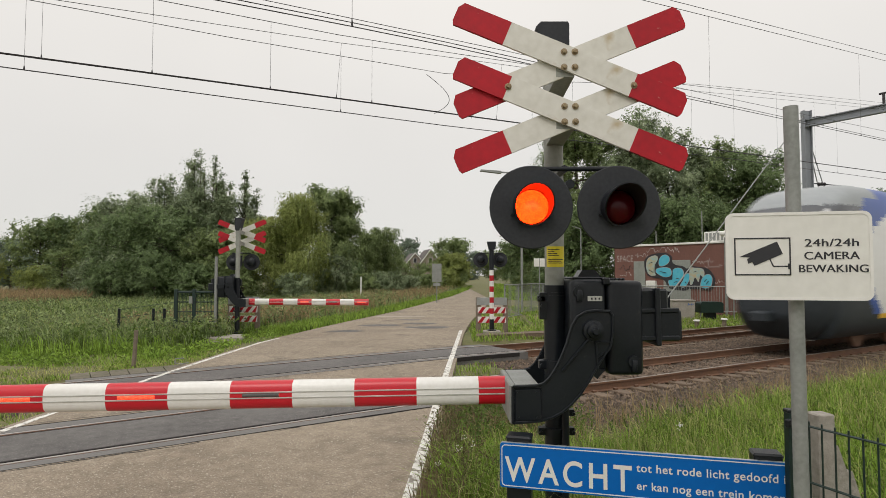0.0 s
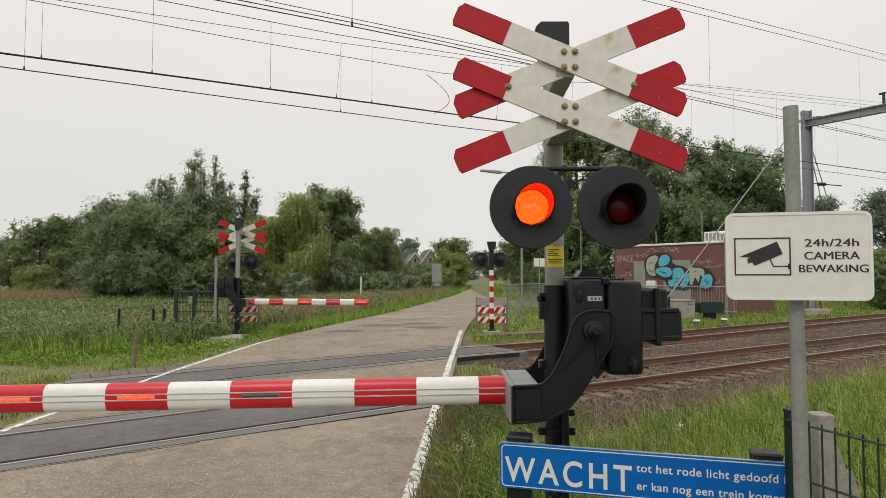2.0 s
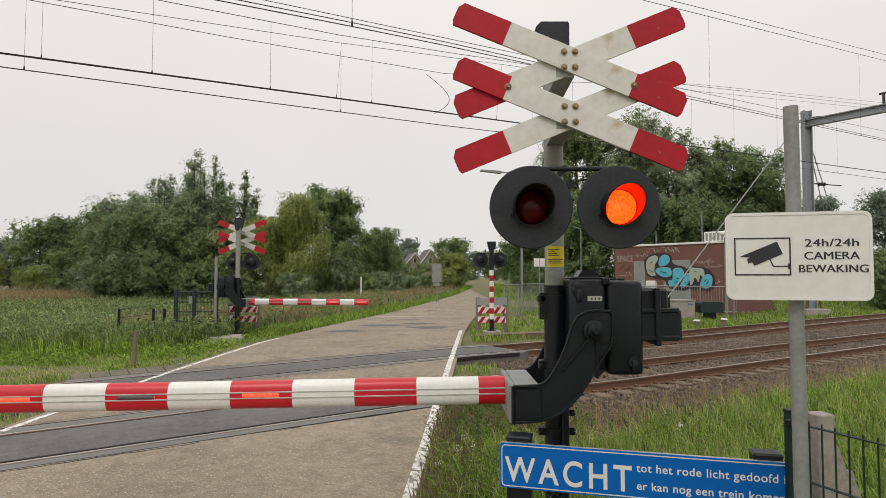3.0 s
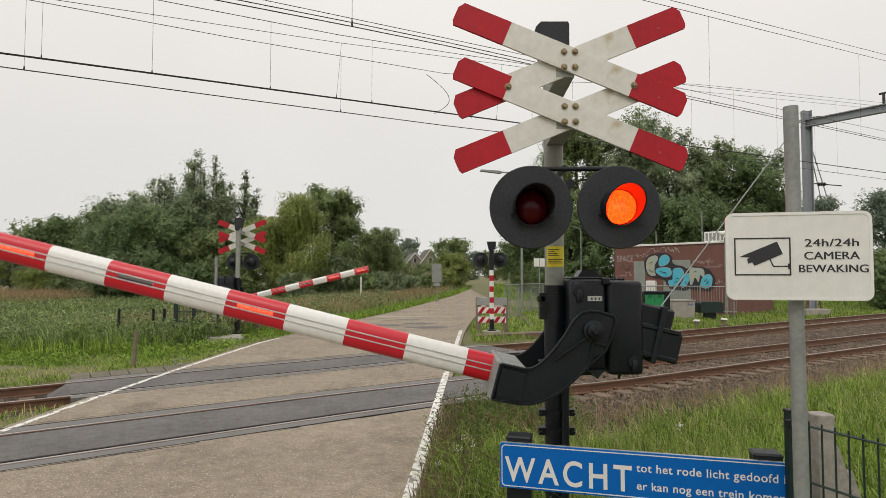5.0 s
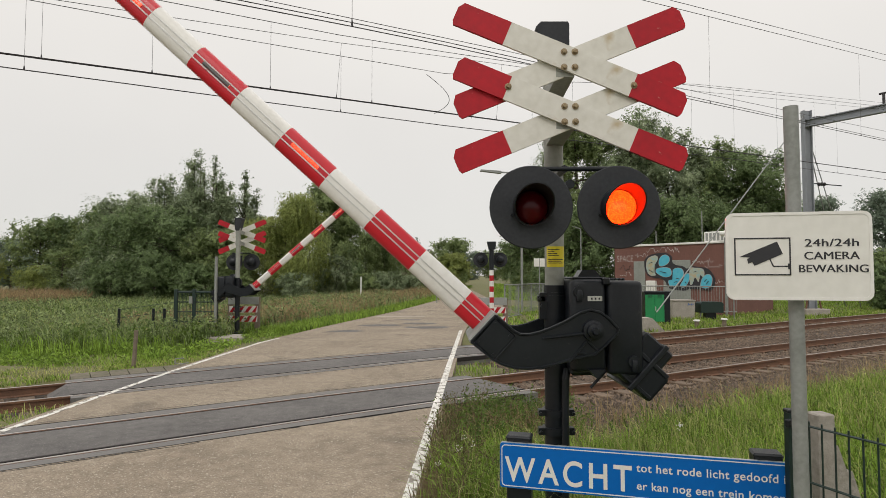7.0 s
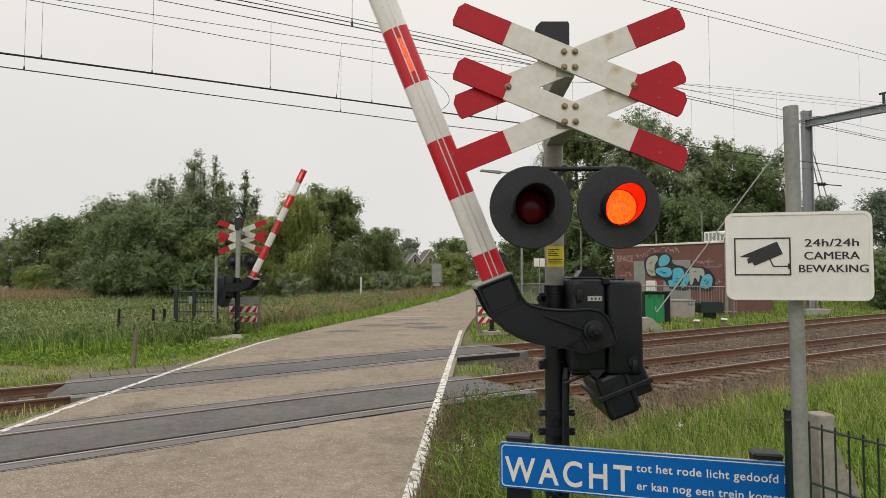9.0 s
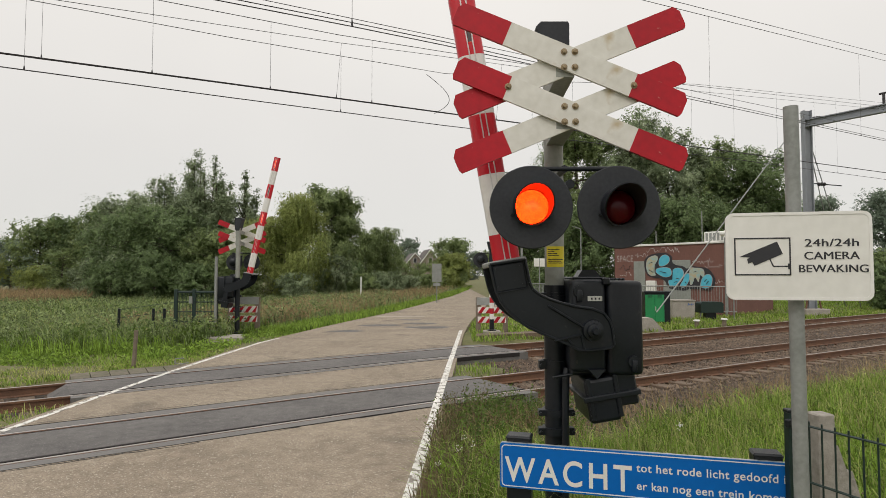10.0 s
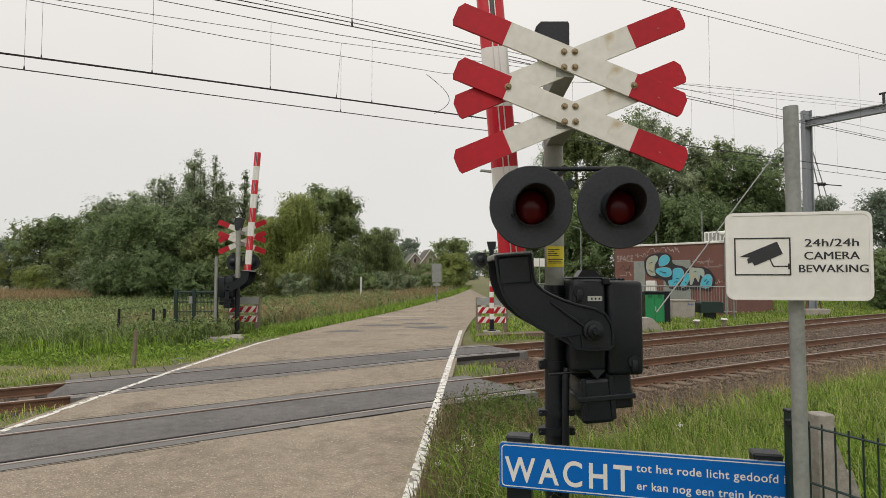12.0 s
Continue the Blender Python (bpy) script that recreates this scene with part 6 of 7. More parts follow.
blades("grass", "lush green roadside grass", G_FRESH, scatter(30000, 13, -14, 12, 22, 100, lambda x, y: road_side_l(x, y) and from_road(x, y) < 3.2), 0.2, 0.6, 0.035, 0.9, 13)
blades("dry_grass", "tall brown and green roadside growth", G_DRY, scatter(7000, 14, -16, 10, 24, 95, lambda x, y: road_side_l(x, y) and from_road(x, y) > 2.0), 0.7, 1.35, 0.04, 0.6, 14)
blades("grass", "tall green roadside growth", G_REED, scatter(14000, 15, -16, 10, 24, 95, lambda x, y: road_side_l(x, y) and from_road(x, y) > 1.8), 0.5, 1.2, 0.045, 0.7, 15)
right_far = lambda x, y: x > road_x(ROAD_R, y) and from_road(x, y) > 0.15 and nn_of(x, y) > 15.6 and not (x < 12.8 and 37.5 < y < 67)
blades("grass", "bright green grass behind the tracks", G_FRESH, scatter(40000, 16, 1, 42, 19, 50, right_far), 0.10, 0.34, 0.034, 0.9, 16)
blades("grass", "pale grass behind the tracks", G_PALE, scatter(6000, 17, 1, 40, 19, 40, right_far), 0.10, 0.4, 0.02, 0.8, 17)
blades("grass", "grass along the far road", G_FRESH, scatter(9000, 18, 2, 30, 48, 130, lambda x, y: 0.2 < from_road(x, y) < 8 and x > road_x(ROAD_R, y)), 0.2, 0.6, 0.07, 0.8, 18)


def herbs(name, label, material, points, hmin, hmax, size, seed, each=7):
    """Broad small leaves floating along stems: rough herbs, joined as one object."""
    rng = np.random.default_rng(seed)
    p = np.repeat(np.asarray(points, dtype=float), each, axis=0)
    k = len(p)
    h = np.repeat(rng.uniform(hmin, hmax, k // each), each)
    up = rng.random(k) ** 0.7
    wide = 0.10 if each == 7 else 0.02 + 0.07 * (1 - up)
    p = p + np.stack([rng.normal(0, 1, k) * wide, rng.normal(0, 1, k) * wide, h * up], 1)
    d1 = rng.normal(0, 1, (k, 3))
    d1 /= np.linalg.norm(d1, axis=1)[:, None]
    d2 = np.cross(d1, rng.normal(0, 1, (k, 3)))
    d2 /= np.maximum(1e-6, np.linalg.norm(d2, axis=1))[:, None]
    sz = size * rng.uniform(0.5, 1.3, k)[:, None]
    v = np.stack([p - d1 * sz - d2 * sz * 0.35, p - d1 * sz * 0.5 + d2 * sz * 0.5, p + d1 * sz], 1).reshape(-1, 3)
    f = np.arange(k)[:, None] * 3 + np.array([[0, 1, 2]])
    return tagged(np_object(name, v, f, material), label, "weeds", kind="stuff")


deck_side = lambda x, y: 0.05 < from_road(x, y) < 1.7 and x > -1 and 6.3 < nn_of(x, y) < 7.75
blades("roadside_weeds", "tall brown and green weeds beside the crossing panels", G_STALK, scatter(700, 28, -0.2, 2.6, 6.5, 10.5, deck_side), 0.2, 0.6, 0.011, 0.5, 28)
herbs("weeds", "leafy weeds beside the crossing panels", G_HERB, scatter(350, 29, -0.2, 2.6, 6.5, 10.5, deck_side), 0.1, 0.42, 0.028, 29)
herbs("weeds", "tall olive-brown mugwort at the road edge", G_MUGWORT, scatter(110, 31, -0.8, 2.2, 5.2, 9.6, lambda x, y: 0.04 < from_road(x, y) < 0.75 and x > -1, 0.5, 1.5), 0.3, 0.62, 0.022, 31, 26)
herbs("weeds", "tall green weeds beside the crossing panels", G_HERB, scatter(170, 32, 0.1, 2.8, 6.4, 10.5, lambda x, y: 0.3 < from_road(x, y) < 2.2 and x > -1 and 5.4 < nn_of(x, y) < 7.3, 0.5, 1.2), 0.3, 0.66, 0.026, 32, 26)
blades("grass", "bright tall grass clumps on the near bank", G_FRESH, scatter(9000, 33, 0.2, 12, 3.6, 12, near_bank, 1.2, 1.3), 0.35, 0.78, 0.013, 1.0, 33)
blades("grass", "pale seeding stems on the near bank", G_PALE, scatter(2600, 34, 0.5, 16, 4.5, 15, lambda x, y: near_bank(x, y) and nn_of(x, y) > 3.5, 0.9, 1.0), 0.5, 0.95, 0.007, 0.9, 34)
blades("grass", "rough grass between and beside the rails", G_PALE, scatter(1500, 36, -11, -5.4, 7.5, 13, lambda x, y: x < road_x(ROAD_L, y) - 0.15 and 7.2 < nn_of(x, y) < 15.0, 0.5, 1.5), 0.05, 0.22, 0.014, 0.9, 36)
blades("grass", "rough grass between and beside the rails", G_FRESH, scatter(1800, 37, -12, -5.4, 7.5, 13, lambda x, y: x < road_x(ROAD_L, y) - 0.15 and 9.9 < nn_of(x, y) < 15.2, 0.5, 1.2), 0.05, 0.2, 0.014, 0.9, 37)
blades("grass", "fresh green grass along the road edge", G_FRESH, scatter(5000, 38, -0.6, 2.2, 3.6, 8.2, lambda x, y: 0.06 < from_road(x, y) < 1.3 and x > -1 and nn_of(x, y) < 6.2), 0.12, 0.42, 0.012, 1.0, 38)
rng_near = random.Random(77)
pts_near = []
while len(pts_near) < 14000:
    x_, y_ = rng_near.uniform(-0.2, 6), rng_near.uniform(-5, 3.4)
    if from_road(x_, y_) > 0.12:
        pts_near.append((x_, y_, ground_z(x_, y_) - 0.02))
blades("grass", "fresh green grass on the verge", G_FRESH, pts_near, 0.1, 0.35, 0.014, 0.95, 27)
herbs("weeds", "rough grey-green herbs and nettles in the field", G_REED, scatter(9000, 21, -46, -4, 20, 56, field, 0.5, 0.3), 0.3, 1.1, 0.085, 21)
herbs("weeds", "dark green nettles and docks in the field", G_HERB, scatter(9000, 22, -46, -4, 19, 56, field, 0.7, 0.22), 0.2, 0.9, 0.09, 22)
herbs("weeds", "bright low herbs beside the field", G_FRESH, scatter(6000, 23, -30, -4, 16, 40, lambda x, y: left_verge(x, y) and nn_of(x, y) > 17.5 and from_road(x, y) > 0.5, 0.5, 0.5), 0.05, 0.35, 0.06, 23)
herbs("weeds", "broad-leaved weeds in the roadside grass", G_HERB, scatter(1500, 24, 0, 10, 3.4, 11, near_bank, 0.6, 0.9), 0.08, 0.38, 0.03, 24)
herbs("weeds", "brownish sorrel and seed heads in the roadside growth", G_DRY, scatter(3500, 25, -14, 8, 24, 80, lambda x, y: road_side_l(x, y) and from_road(x, y) > 1.8, 0.5, 0.4), 0.5, 1.1, 0.07, 25)
herbs("weeds", "reddish sorrel heads on the near bank", G_STALK, scatter(220, 26, 0.5, 8, 4, 10, near_bank, 0.5, 0.9), 0.25, 0.5, 0.016, 26)


def flowers():
    rng = np.random.default_rng(4)
    bm = bmesh.new()
    for x, y, z in ((0.15, 6.1, 0.3), (0.22, 6.6, 0.28), (-0.05, 6.0, 0.18), (0.32, 6.4, 0.24), (2.6, 6.6, 0.4), (2.65, 6.7, 0.38)):
        for _ in range(9):
            c = Vector((x, y, z)) + Vector(rng.normal(0, 0.018, 3))
            bmesh.ops.create_icosphere(bm, subdivisions=1, radius=0.007, matrix=Matrix.Translation(c))
    ob = new("wild_flowers", finish(bm, "wild_flowers", M_SIGNWHITE))
    tagged(ob, "small white flower heads among the weeds", "flowers", kind="stuff")


flowers()

L_DARK = leaf_mat("dark_green_leaves", (0.205, 0.28, 0.115), (0.072, 0.108, 0.042), 0.34)
L_MID = leaf_mat("mid_green_leaves", (0.275, 0.34, 0.135), (0.10, 0.14, 0.052), 0.34)
L_GREY = leaf_mat("grey_green_willow_leaves", (0.33, 0.385, 0.225), (0.125, 0.17, 0.085), 0.36)
L_LIGHT = leaf_mat("yellow_green_leaves", (0.34, 0.385, 0.115), (0.15, 0.185, 0.05), 0.34)
# far trees: haze is painted in as a flatter, bluer leaf colour
L_HAZE = leaf_mat("hazed_green_leaves", (0.21, 0.26, 0.19), (0.14, 0.185, 0.13), 0.3)


def tree(name, label, x, y, h, w, material, kind, seed, n_leaf=7000, leaf=0.2, low=0.12, group="trees"):
    """A tapered trunk with limbs, and a crown of small leaves gathered in clumps along the limbs."""
    rng = np.random.default_rng(seed)
    z0 = -0.4
    t = thing(name, label, "bush" if name == "bush" else "tree", pose(x, y, z0), group)
    bm = bmesh.new()
    tr = max(0.05, h * 0.018)
    bend_x = rng.normal(0, 0.03 * h)
    top = Vector((bend_x, 0, h * 0.8))
    knee = Vector((bend_x * 0.3, 0, h * 0.35))
    rod(bm, (0, 0, 0), knee, tr * 1.25, tr * 0.85, seg=8)
    rod(bm, knee, top, tr * 0.85, tr * 0.25, seg=7)
    clumps = []
    limbs = 40 if kind != "poplar" else 26
    if kind == "poplar":
        # several upright leaders, each a narrow feathery spire
        for j in range(max(4, int(w * 1.4))):
            a = rng.uniform(0, 2 * np.pi)
            rr = w * 0.36 * math.sqrt(rng.random())
            foot = Vector((rr * 0.5 * math.cos(a), rr * 0.5 * math.sin(a), h * 0.2))
            tip_ = Vector((rr * math.cos(a), rr * math.sin(a), h * (1.0 - 1.15 * (rr / w) * rng.uniform(0.5, 1.5)))) if j else Vector((bend_x, 0, h))
            rod(bm, foot, tip_, tr * 0.4, tr * 0.08, seg=5)
            for q in range(17):
                u = 0.25 + 0.75 * (q + rng.random()) / 17
                c = foot.lerp(tip_, u)
                r = w * (0.045 + 0.10 * (1 - u) ** 0.9)
                clumps.append((c + Vector(rng.normal(0, r * 0.5, 3)), r))
    for i in range(limbs):
        u = low + ((0.97 if kind != "poplar" else 0.62) - low) * (i + rng.random()) / limbs
        a = rng.uniform(0, 2 * np.pi)
        if kind == "round":
            prof = math.sqrt(max(0.03, 1 - ((u - 0.55) / 0.47) ** 2))
        elif kind == "poplar":
            prof = min(1.0, 1.5 * (0.85 - u) + 0.12) if u < 0.85 else 0.1
        else:
            prof = math.sqrt(max(0.05, 1 - ((u - 0.5) / 0.53) ** 2))
        r = w / 2 * prof * rng.uniform(0.55, 1.0)
        st = knee.lerp(top, min(1, max(0, (u * h - h * 0.35) / (h * 0.45)))) if u > 0.35 else Vector((0, 0, u * h * 0.8))
        rise = 0.10 * h if kind != "poplar" else 0.16 * h
        en = Vector((bend_x * u + r * math.cos(a), r * math.sin(a), min(h * 0.97, u * h + rise * rng.uniform(0.2, 1.0))))
        st = Vector((st.x, st.y, min(st.z, en.z)))
        rod(bm, st, en, tr * 0.35, tr * 0.08, seg=5)
        for q in (0.35, 0.6, 0.82, 1.0):
            c = st.lerp(en, q) + Vector(rng.normal(0, 0.03 * w, 3))
            clumps.append((c, min(1.3, w * rng.uniform(0.06, 0.13)) * (1.0 if kind != "poplar" else 0.9)))
    part("trunk", bm, M_BARK, t, "dark bark trunk with limbs", smooth=60)
    rr2 = np.array([r for _, r in clumps]) ** (1.0 if kind == "poplar" else 1.6)
    counts = np.maximum(4, n_leaf * (4.2 if kind == "poplar" else 3.4) * rr2 / rr2.sum()).astype(int)
    P, N = [], []
    for (c, r), per in zip(clumps, counts):
        if kind == "willow":
            g = rng.normal(0, 1, (per, 3))
            g /= np.maximum(0.4, np.linalg.norm(g, axis=1))[:, None]
            g *= (rng.random(per) ** 0.5)[:, None] * r * 1.55
            g[:, 2] = -np.abs(g[:, 2]) * 2.6 + r * 0.6
            g[:, :2] *= 0.8
            # gather into hanging strands
            g[:, :2] = np.round(g[:, :2] / (r * 0.4)) * (r * 0.4) + rng.normal(0, r * 0.05, (per, 2))
        else:
            # twigs that fan outwards and up from the limb, with leaves strung along them
            tw = max(5, per // (7 if kind == "poplar" else 13))
            o2 = np.array((c[0], c[1], 0.0)) / max(0.5, w / 2)
            up = 1.3 if kind == "poplar" else 0.25
            d = rng.normal(0, 0.75, (tw, 3)) + o2 * 0.7 + np.array((0, 0, up))
            d /= np.maximum(0.3, np.linalg.norm(d, axis=1))[:, None]
            ln = r * rng.uniform(0.9, 2.1, tw) * (1.35 if kind == "poplar" else 1.0)
            which = rng.integers(0, tw, per)
            g = d[which] * (ln[which] * rng.random(per) ** 0.8)[:, None] + rng.normal(0, r * 0.13, (per, 3))
            g[:, 2] -= 0.12 * r
        P.append(np.array(c) + g)
        # leaves face out of their clump, out of the crown and upwards
        o = np.array((c[0], c[1], 0.0)) / max(0.5, w / 2)
        N.append(g / (r * 1.2) * np.array((1.0, 1.0, 0.7)) + o * 0.6 + np.array((0, 0, 0.6)) + rng.normal(0, 0.40, (per, 3)))
    P, N = np.concatenate(P), np.concatenate(N)
    inside = (P[:, 2] > 0.1) & (P[:, 2] < h * 1.04)
    P, N = P[inside], N[inside]
    k = len(P)
    sz = leaf * (0.52 if kind == "poplar" else 0.64) * rng.uniform(0.5, 1.3, k)
    d1 = rng.normal(0, 1, (k, 3))
    d1[:, 2] -= 0.5 if kind != "willow" else 2.5
    N /= np.maximum(1e-6, np.linalg.norm(N, axis=1))[:, None]
    d1 -= N * np.sum(d1 * N, axis=1)[:, None]
    d1 /= np.maximum(1e-6, np.linalg.norm(d1, axis=1))[:, None]
    d2 = np.cross(d1, N)
    d2 /= np.maximum(1e-6, np.linalg.norm(d2, axis=1))[:, None]
    wd = 0.55 if kind != "willow" else 0.26
    v = np.stack([P - d1 * sz[:, None] * 0.7 - d2 * sz[:, None] * wd, P - d1 * sz[:, None] * 0.3 + d2 * sz[:, None] * wd, P + d1 * sz[:, None] * 0.8], 1).reshape(-1, 3)
    f = np.arange(k)[:, None] * 3 + np.array([[0, 1, 2]])
    ob = np_object("crown", v, f, material)
    ob.parent = t
    tagged(ob, "crown of small leaves with gaps")
    return t


# x, y, height, width, leaves, kind, count, leaf size, words
FIELD_TREES = [
    (-80, 110, 9.0, 13, L_HAZE, "round", 4500, 0.42, "distant green tree, dulled by haze in its colour, at the field's far side"),
    (-70, 112, 9.4, 12, L_HAZE, "round", 4500, 0.42, "distant green tree, dulled by haze in its colour, at the field's far side"),
    (-54.5, 80, 9.8, 8, L_MID, "round", 6500, 0.28, "dull green broadleaf tree in the tree belt"),
    (-51.5, 80, 10.2, 6.5, L_DARK, "round", 6500, 0.28, "dark green broadleaf tree in the tree belt"),
    (-44.5, 76, 10.6, 6.5, L_MID, "round", 6500, 0.28, "dull green broadleaf tree in the tree belt"),
    (-40, 72, 11.0, 8.0, L_DARK, "round", 7000, 0.26, "dark green broadleaf tree in the tree belt"),
    (-36, 67, 11.5, 8.0, L_GREY, "round", 8000, 0.24, "grey-green willow in the tree belt"),
    (-30.5, 62, 12.3, 7.0, L_GREY, "poplar", 10000, 0.22, "grey-green feathery willow in the tree belt"),
    (-27.0, 60, 14.0, 8.0, L_GREY, "poplar", 13000, 0.22, "tall grey-green feathery willow"),
    (-24.2, 58, 14.6, 7.0, L_GREY, "poplar", 13000, 0.21, "tall grey-green feathery willow"),
]
WILLOW_BELT = [
    (-22.0, 57, 14.0, 6.0, L_GREY, "poplar", 11000, 0.21, "slender grey-green feathery willow"),
    (-19.3, 58, 12.8, 4.6, L_GREY, "poplar", 7500, 0.21, "slender grey-green feathery willow"),
    (-25.5, 55, 8.5, 9.0, L_DARK, "round", 7500, 0.24, "dark bushy tree below the willows"),
    (-31.5, 58, 8.0, 8.0, L_DARK, "round", 7000, 0.24, "dark bushy tree below the willows"),
    (-20.0, 54, 6.5, 7.0, L_MID, "round", 6500, 0.22, "dark bushy tree below the willows"),
    (-15.0, 56, 9.8, 9.0, L_LIGHT, "willow", 25000, 0.28, "drooping yellow-green weeping willow"),
    (-12.6, 68, 12.2, 7.4, L_MID, "round", 20000, 0.26, "round dark green oak behind the willow"),
    (-10.2, 78, 8.4, 5.6, L_MID, "willow", 9000, 0.30, "dark drooping tree beside the road"),
    (-7.9, 80, 9.0, 5.6, L_MID, "willow", 9000, 0.30, "dark drooping tree beside the road"),
    (-8.6, 155, 12.0, 8.0, L_HAZE, "round", 4500, 0.36, "distant conifer-dark tree by the houses"),
]
ROAD_TREES = [
    (2.2, 120, 9.8, 8.6, L_MID, "round", 6500, 0.34, "green tree where the road bends away"),
    (14.2, 118, 8.5, 8.0, L_MID, "round", 5500, 0.34, "green tree where the road bends away"),
    (2.2, 95, 5.8, 6.0, L_LIGHT, "round", 5500, 0.26, "light green bushy tree by the road"),
    (14.5, 62, 19.0, 10, L_MID, "round", 20000, 0.27, "tall mid green tree behind the building"),
    (19.3, 60, 18.6, 9.0, L_GREY, "round", 16000, 0.25, "tall grey-green willow behind the building"),
    (23.9, 60, 17.2, 8.5, L_GREY, "round", 15000, 0.25, "tall grey-green willow behind the building"),
    (27.4, 61, 16.0, 7.5, L_MID, "round", 13000, 0.25, "tall mid green tree behind the building"),
    (30.6, 58, 14.4, 9.5, L_DARK, "round", 19000, 0.24, "broad dark green tree behind the building"),
    (34.0, 61, 11.5, 6.0, L_DARK, "round", 8000, 0.24, "dark green tree behind the tracks"),
    (21.0, 55, 9.5, 9.0, L_DARK, "round", 9000, 0.25, "dark shrubby tree behind the building"),
]
RAILWAY_TREES = [
    (26.5, 56, 9.0, 9.0, L_DARK, "round", 9000, 0.25, "dark shrubby tree behind the building"),
    (14.5, 58, 9.0, 9.0, L_DARK, "round", 9000, 0.25, "dark shrubby tree behind the building"),
    (10.2, 70, 7.5, 7.0, L_DARK, "round", 6500, 0.26, "dark shrubby tree beside the side path"),
    (60, 95, 14.5, 10, L_HAZE, "round", 6000, 0.36, "distant green tree along the railway"),
    (67, 90, 15.0, 10, L_HAZE, "round", 6000, 0.36, "distant green tree along the railway"),
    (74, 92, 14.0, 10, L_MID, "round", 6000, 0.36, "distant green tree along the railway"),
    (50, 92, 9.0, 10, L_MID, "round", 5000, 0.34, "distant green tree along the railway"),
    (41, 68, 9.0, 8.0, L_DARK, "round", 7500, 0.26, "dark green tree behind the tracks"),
    (12.0, 262, 13.0, 16, L_HAZE, "round", 4000, 0.6, "distant tree closing the end of the road"),
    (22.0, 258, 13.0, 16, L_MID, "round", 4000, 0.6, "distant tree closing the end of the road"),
    (33.0, 250, 12.0, 16, L_HAZE, "round", 4000, 0.6, "distant tree beyond the side path"),
    (19.0, 150, 9.0, 10, L_DARK, "round", 4500, 0.4, "dark tree beside the far road"),
    (-25.8, 62, 13.2, 7.0, L_GREY, "poplar", 8000, 0.22, "grey-green feathery willow in the tree belt"),
    (-22.8, 60, 12.8, 6.5, L_GREY, "poplar", 8000, 0.22, "grey-green feathery willow in the tree belt"),
]
for i_, (x_, y_, h_, w_, m_, k_, n_, l_, lab_) in enumerate(FIELD_TREES + WILLOW_BELT + ROAD_TREES + RAILWAY_TREES):
    tree("tree", lab_, x_, y_, h_, w_, m_, k_, 100 + i_, n_, l_, 0.10, "trees of the belt" if x_ < 0 else "trees by the railway")
BUSHES = [(-13.6, 67, 4.5, 5, L_DARK), (-11.0, 66, 4.0, 5, L_DARK), (-15.5, 62, 4.5, 5, L_DARK), (-6.8, 110, 5.0, 6, L_MID), (-3.4, 108, 4.6, 5, L_MID), (-9.6, 106, 5.4, 5, L_DARK), (-29.0, 52, 3.6, 4.5, L_DARK), (-25.0, 51.5, 3.8, 4.5, L_DARK), (-21.5, 51, 3.4, 4.5, L_DARK), (-17.5, 52, 4.6, 4.5, L_MID), (-13.2, 53, 2.6, 4, L_GREY), (-10.4, 58, 4.4, 3.6, L_GREY), (-8.3, 62, 2.6, 3.4, L_MID), (-6.2, 64, 2.8, 4, L_GREY), (-4.4, 72, 2.4, 4, L_GREY), (-1.9, 84, 2.6, 4, L_MID),
          (0.4, 88, 3.4, 4, L_LIGHT), (10.2, 66, 4.0, 4.5, L_MID), (9.5, 52, 3.5, 4, L_DARK), (-37, 63, 4.2, 5, L_GREY), (-45, 70, 5.5, 5, L_MID), (-51, 74, 3.6, 5, L_LIGHT), (29, 39, 3.2, 3.5, L_DARK), (32, 42, 4.0, 4.5, L_MID), (36, 46, 4.5, 6, L_MID),
          (-29.5, 55, 4.6, 5, L_GREY), (2.4, 96, 3.5, 4.4, L_MID), (13.0, 100, 4.5, 6, L_DARK), (-60, 78, 5.5, 5, L_LIGHT)]
for i_, (x_, y_, h_, w_, m_) in enumerate(BUSHES):
    tree("bush", "leafy roadside bush with an uneven outline", x_, y_, h_, w_, m_, "round", 300 + i_, 3600, 0.17, 0.03, "bushes")


# ---- what moves ----
NEAR_SWING = [(0.0, -1.05), (3.3, -1.05), (3.75, -0.9), (4.1, 1.2), (4.4, 5.3), (4.8, 10.85), (5.0, 13.85), (5.5, 20.95), (6.0, 28.65), (6.5, 35.35), (7.0, 42.5), (7.2, 45.4),
              (8.0, 55.7), (8.8, 65.4), (9.0, 68.2), (9.5, 74.6), (10.0, 80.4), (10.3, 83.9), (10.45, 85.0), (10.7, 85.25), (12.0, 85.25)]
FAR_SWING = [(0.0, -0.3), (3.4, -0.3), (3.85, -0.1), (4.2, 2.0), (4.5, 6.2), (4.8, 10.6), (5.0, 13.6), (5.5, 22.4), (6.0, 28.6), (6.5, 35.0), (7.0, 41.3), (7.2, 43.6),
             (8.0, 52.8), (8.8, 62.2), (9.0, 64.8), (9.5, 71.4), (10.0, 77.2), (10.5, 82.4), (10.8, 85.2), (11.0, 85.7), (12.0, 85.8)]
PERIOD = 0.6625


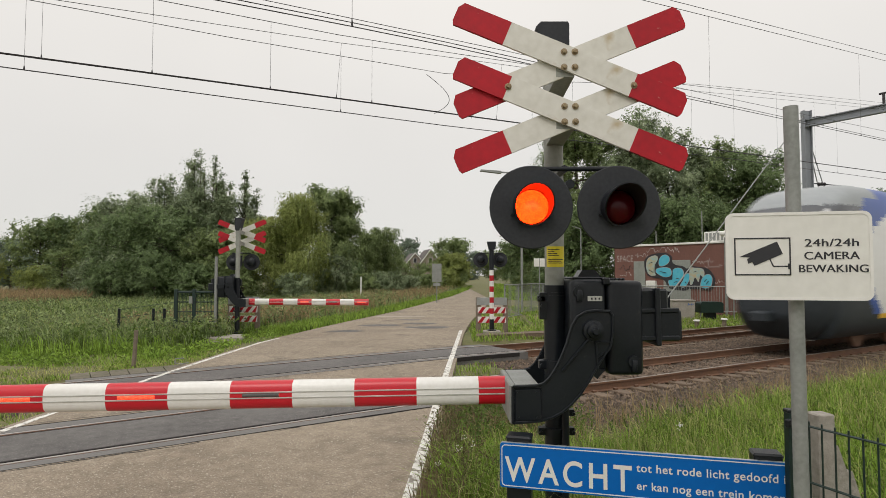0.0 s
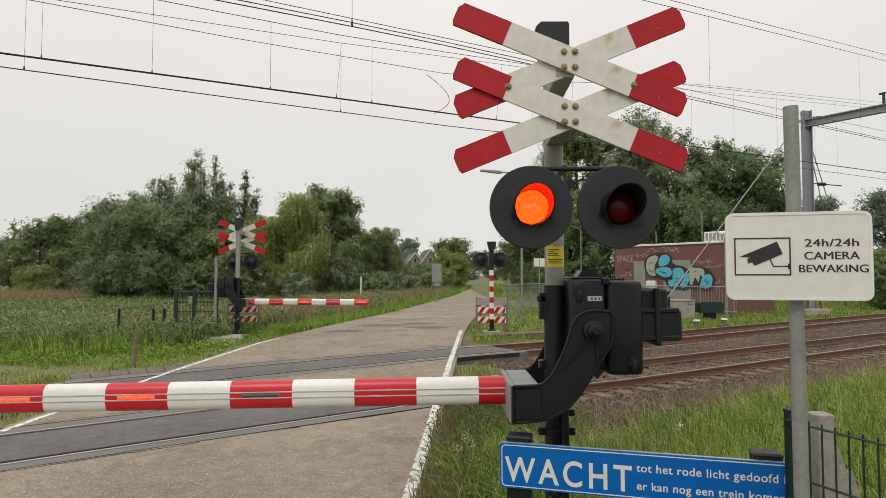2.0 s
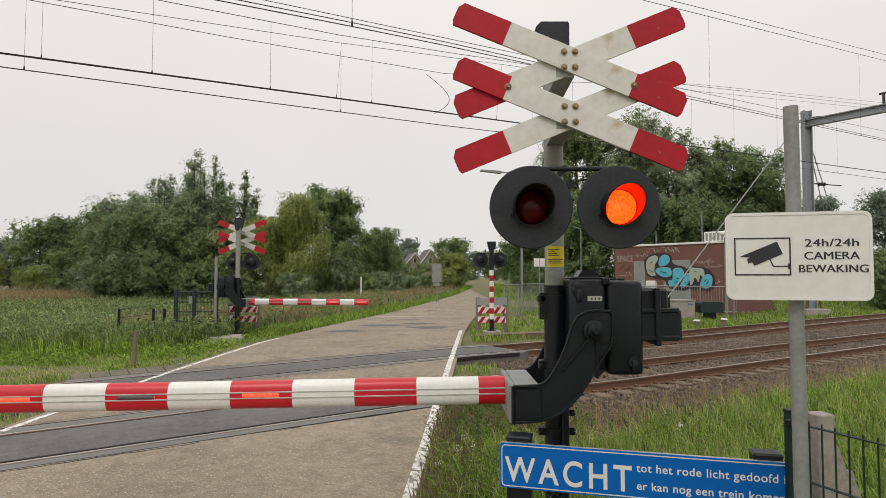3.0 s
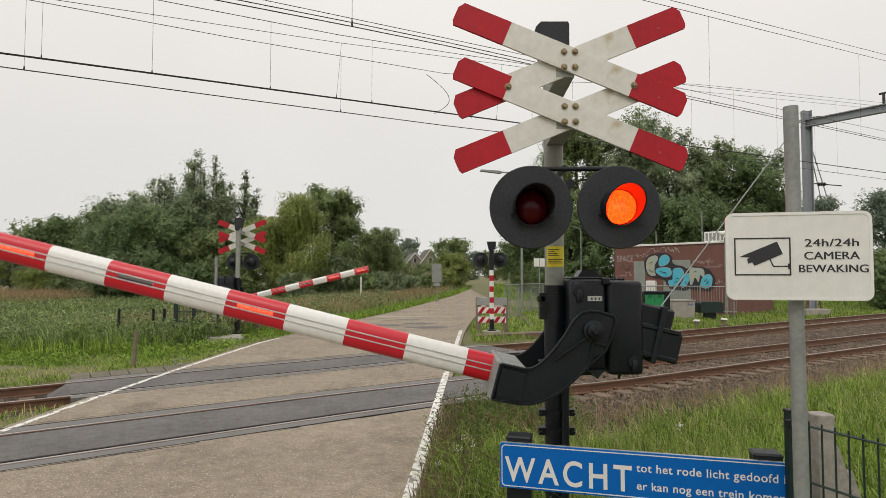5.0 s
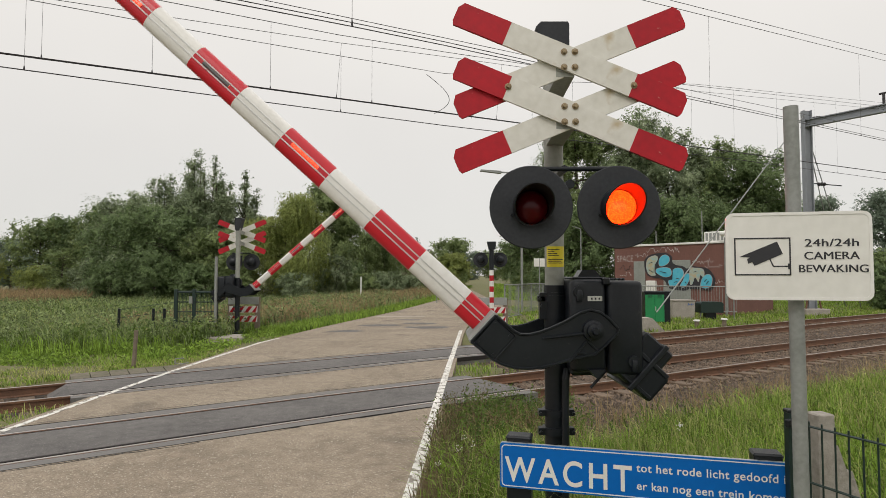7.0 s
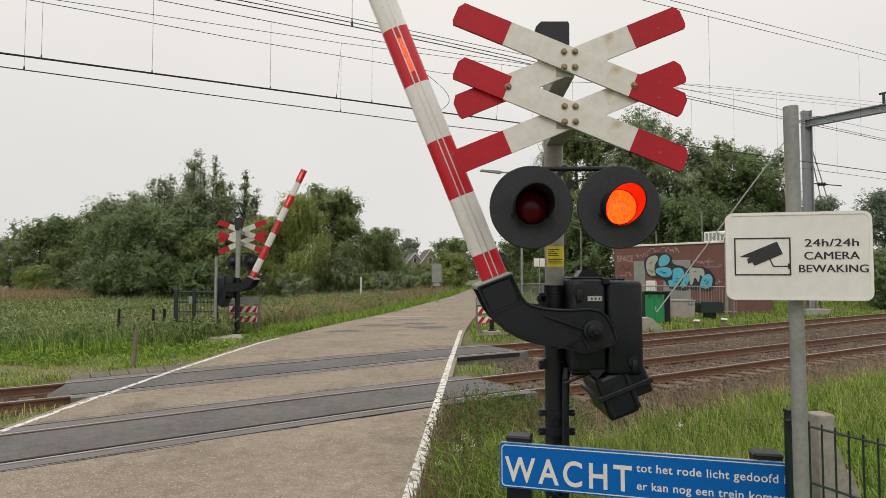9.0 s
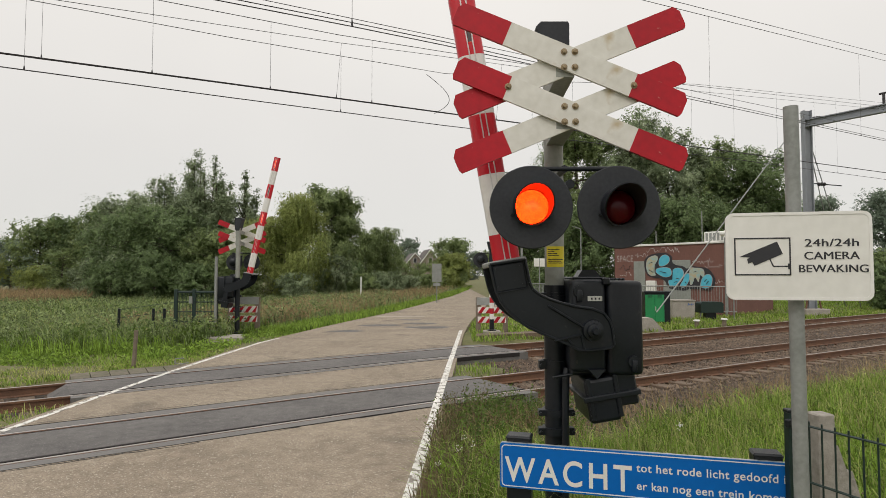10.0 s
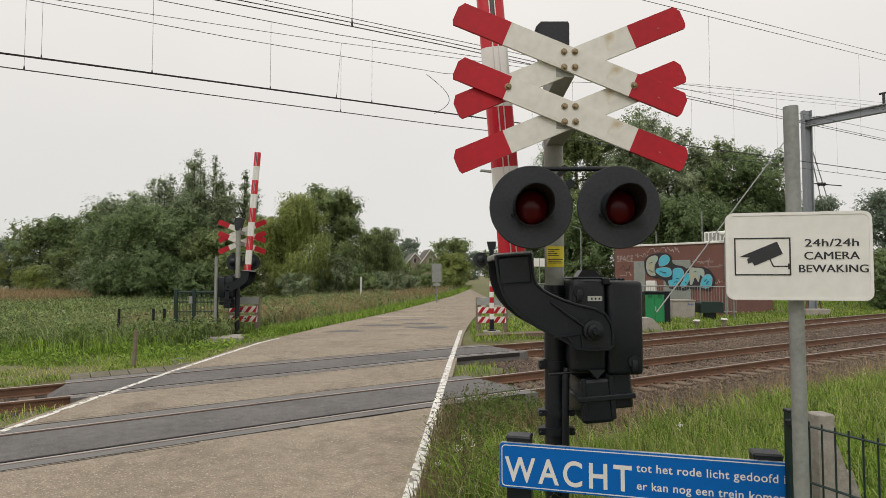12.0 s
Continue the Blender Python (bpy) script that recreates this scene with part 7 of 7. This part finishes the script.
def flash_rows(place, on, off, lit_first, axis, facing=1):
    """Rows of a lens that turns half round whenever it lights up or goes dark."""
    def at(a):
        p = pose(*place)
        return p @ Matrix.Rotation(radians(a), 4, axis)
    changes = sorted([(t, 1) for t in on] + [(t, 0) for t in off])
    base = 0 if lit_first else 180
    ang = base if facing > 0 else base + 180
    rows = [(0.0, at(ang))]
    for t, state in changes:
        if t < 0.12 or t > 11.8:
            continue
        f0 = round((t - 0.07) * FPS)
        for i in range(4):
            rows.append(((f0 + i) / FPS, at(ang + 60 * i)))
        ang += 180
    rows.append((12.0, at(ang)))
    return rows


def motions():
    left_on = [-0.015 + PERIOD * k for k in range(1, 16)]
    right_on = [0.285 + PERIOD * k for k in range(15)]
    end = 10.2
    _, boom, drums, lens_l, lens_r = NEAR
    walk(boom, [(t, pose(*ARM_HUB, 0, a, 0)) for t, a in NEAR_SWING])
    walk(lens_l[0], flash_rows(lens_l[1], left_on, right_on + [end], True, "Z"))
    walk(lens_r[0], flash_rows(lens_r[1], right_on, left_on, False, "Z"))
    for (drum, place), i, side in drums:
        if i == 8:
            rows = flash_rows(place, [], [end], True, "X", -side)
        elif i == 6:
            rows = flash_rows(place, left_on, right_on + [end], True, "X", -side)
        else:
            rows = flash_rows(place, right_on, left_on, False, "X", -side)
        walk(drum, rows)
    _, boom, drums, lens_l, lens_r = FAR
    walk(boom, [(t, pose(*ARM_HUB, 0, a, 0)) for t, a in FAR_SWING])
    walk(lens_l[0], flash_rows(lens_l[1], left_on, right_on + [end], True, "Z"))
    walk(lens_r[0], flash_rows(lens_r[1], right_on, left_on, False, "Z"))
    for (drum, place), i, side in drums:
        if i == 8:
            rows = flash_rows(place, [], [end], True, "X", -side)
        elif i == 4:
            rows = flash_rows(place, left_on, right_on + [end], True, "X", -side)
        else:
            rows = flash_rows(place, right_on, left_on, False, "X", -side)
        walk(drum, rows)
    rows = []
    for t in (0.0, 0.1, 0.2, 0.3, 0.5, 1.0, 2.0, 3.0, 4.0, 6.0, 8.0, 10.0, 12.0):
        s = 16.45 + 36.0 * t
        p = trk(s, (N_A + N_B) / 2)
        rows.append((t, Matrix.Translation(p) @ Matrix.Rotation(math.atan2(TD.y, TD.x) + math.atan(-0.03), 4, "Z")))
    walk(TRAIN, rows)


motions()
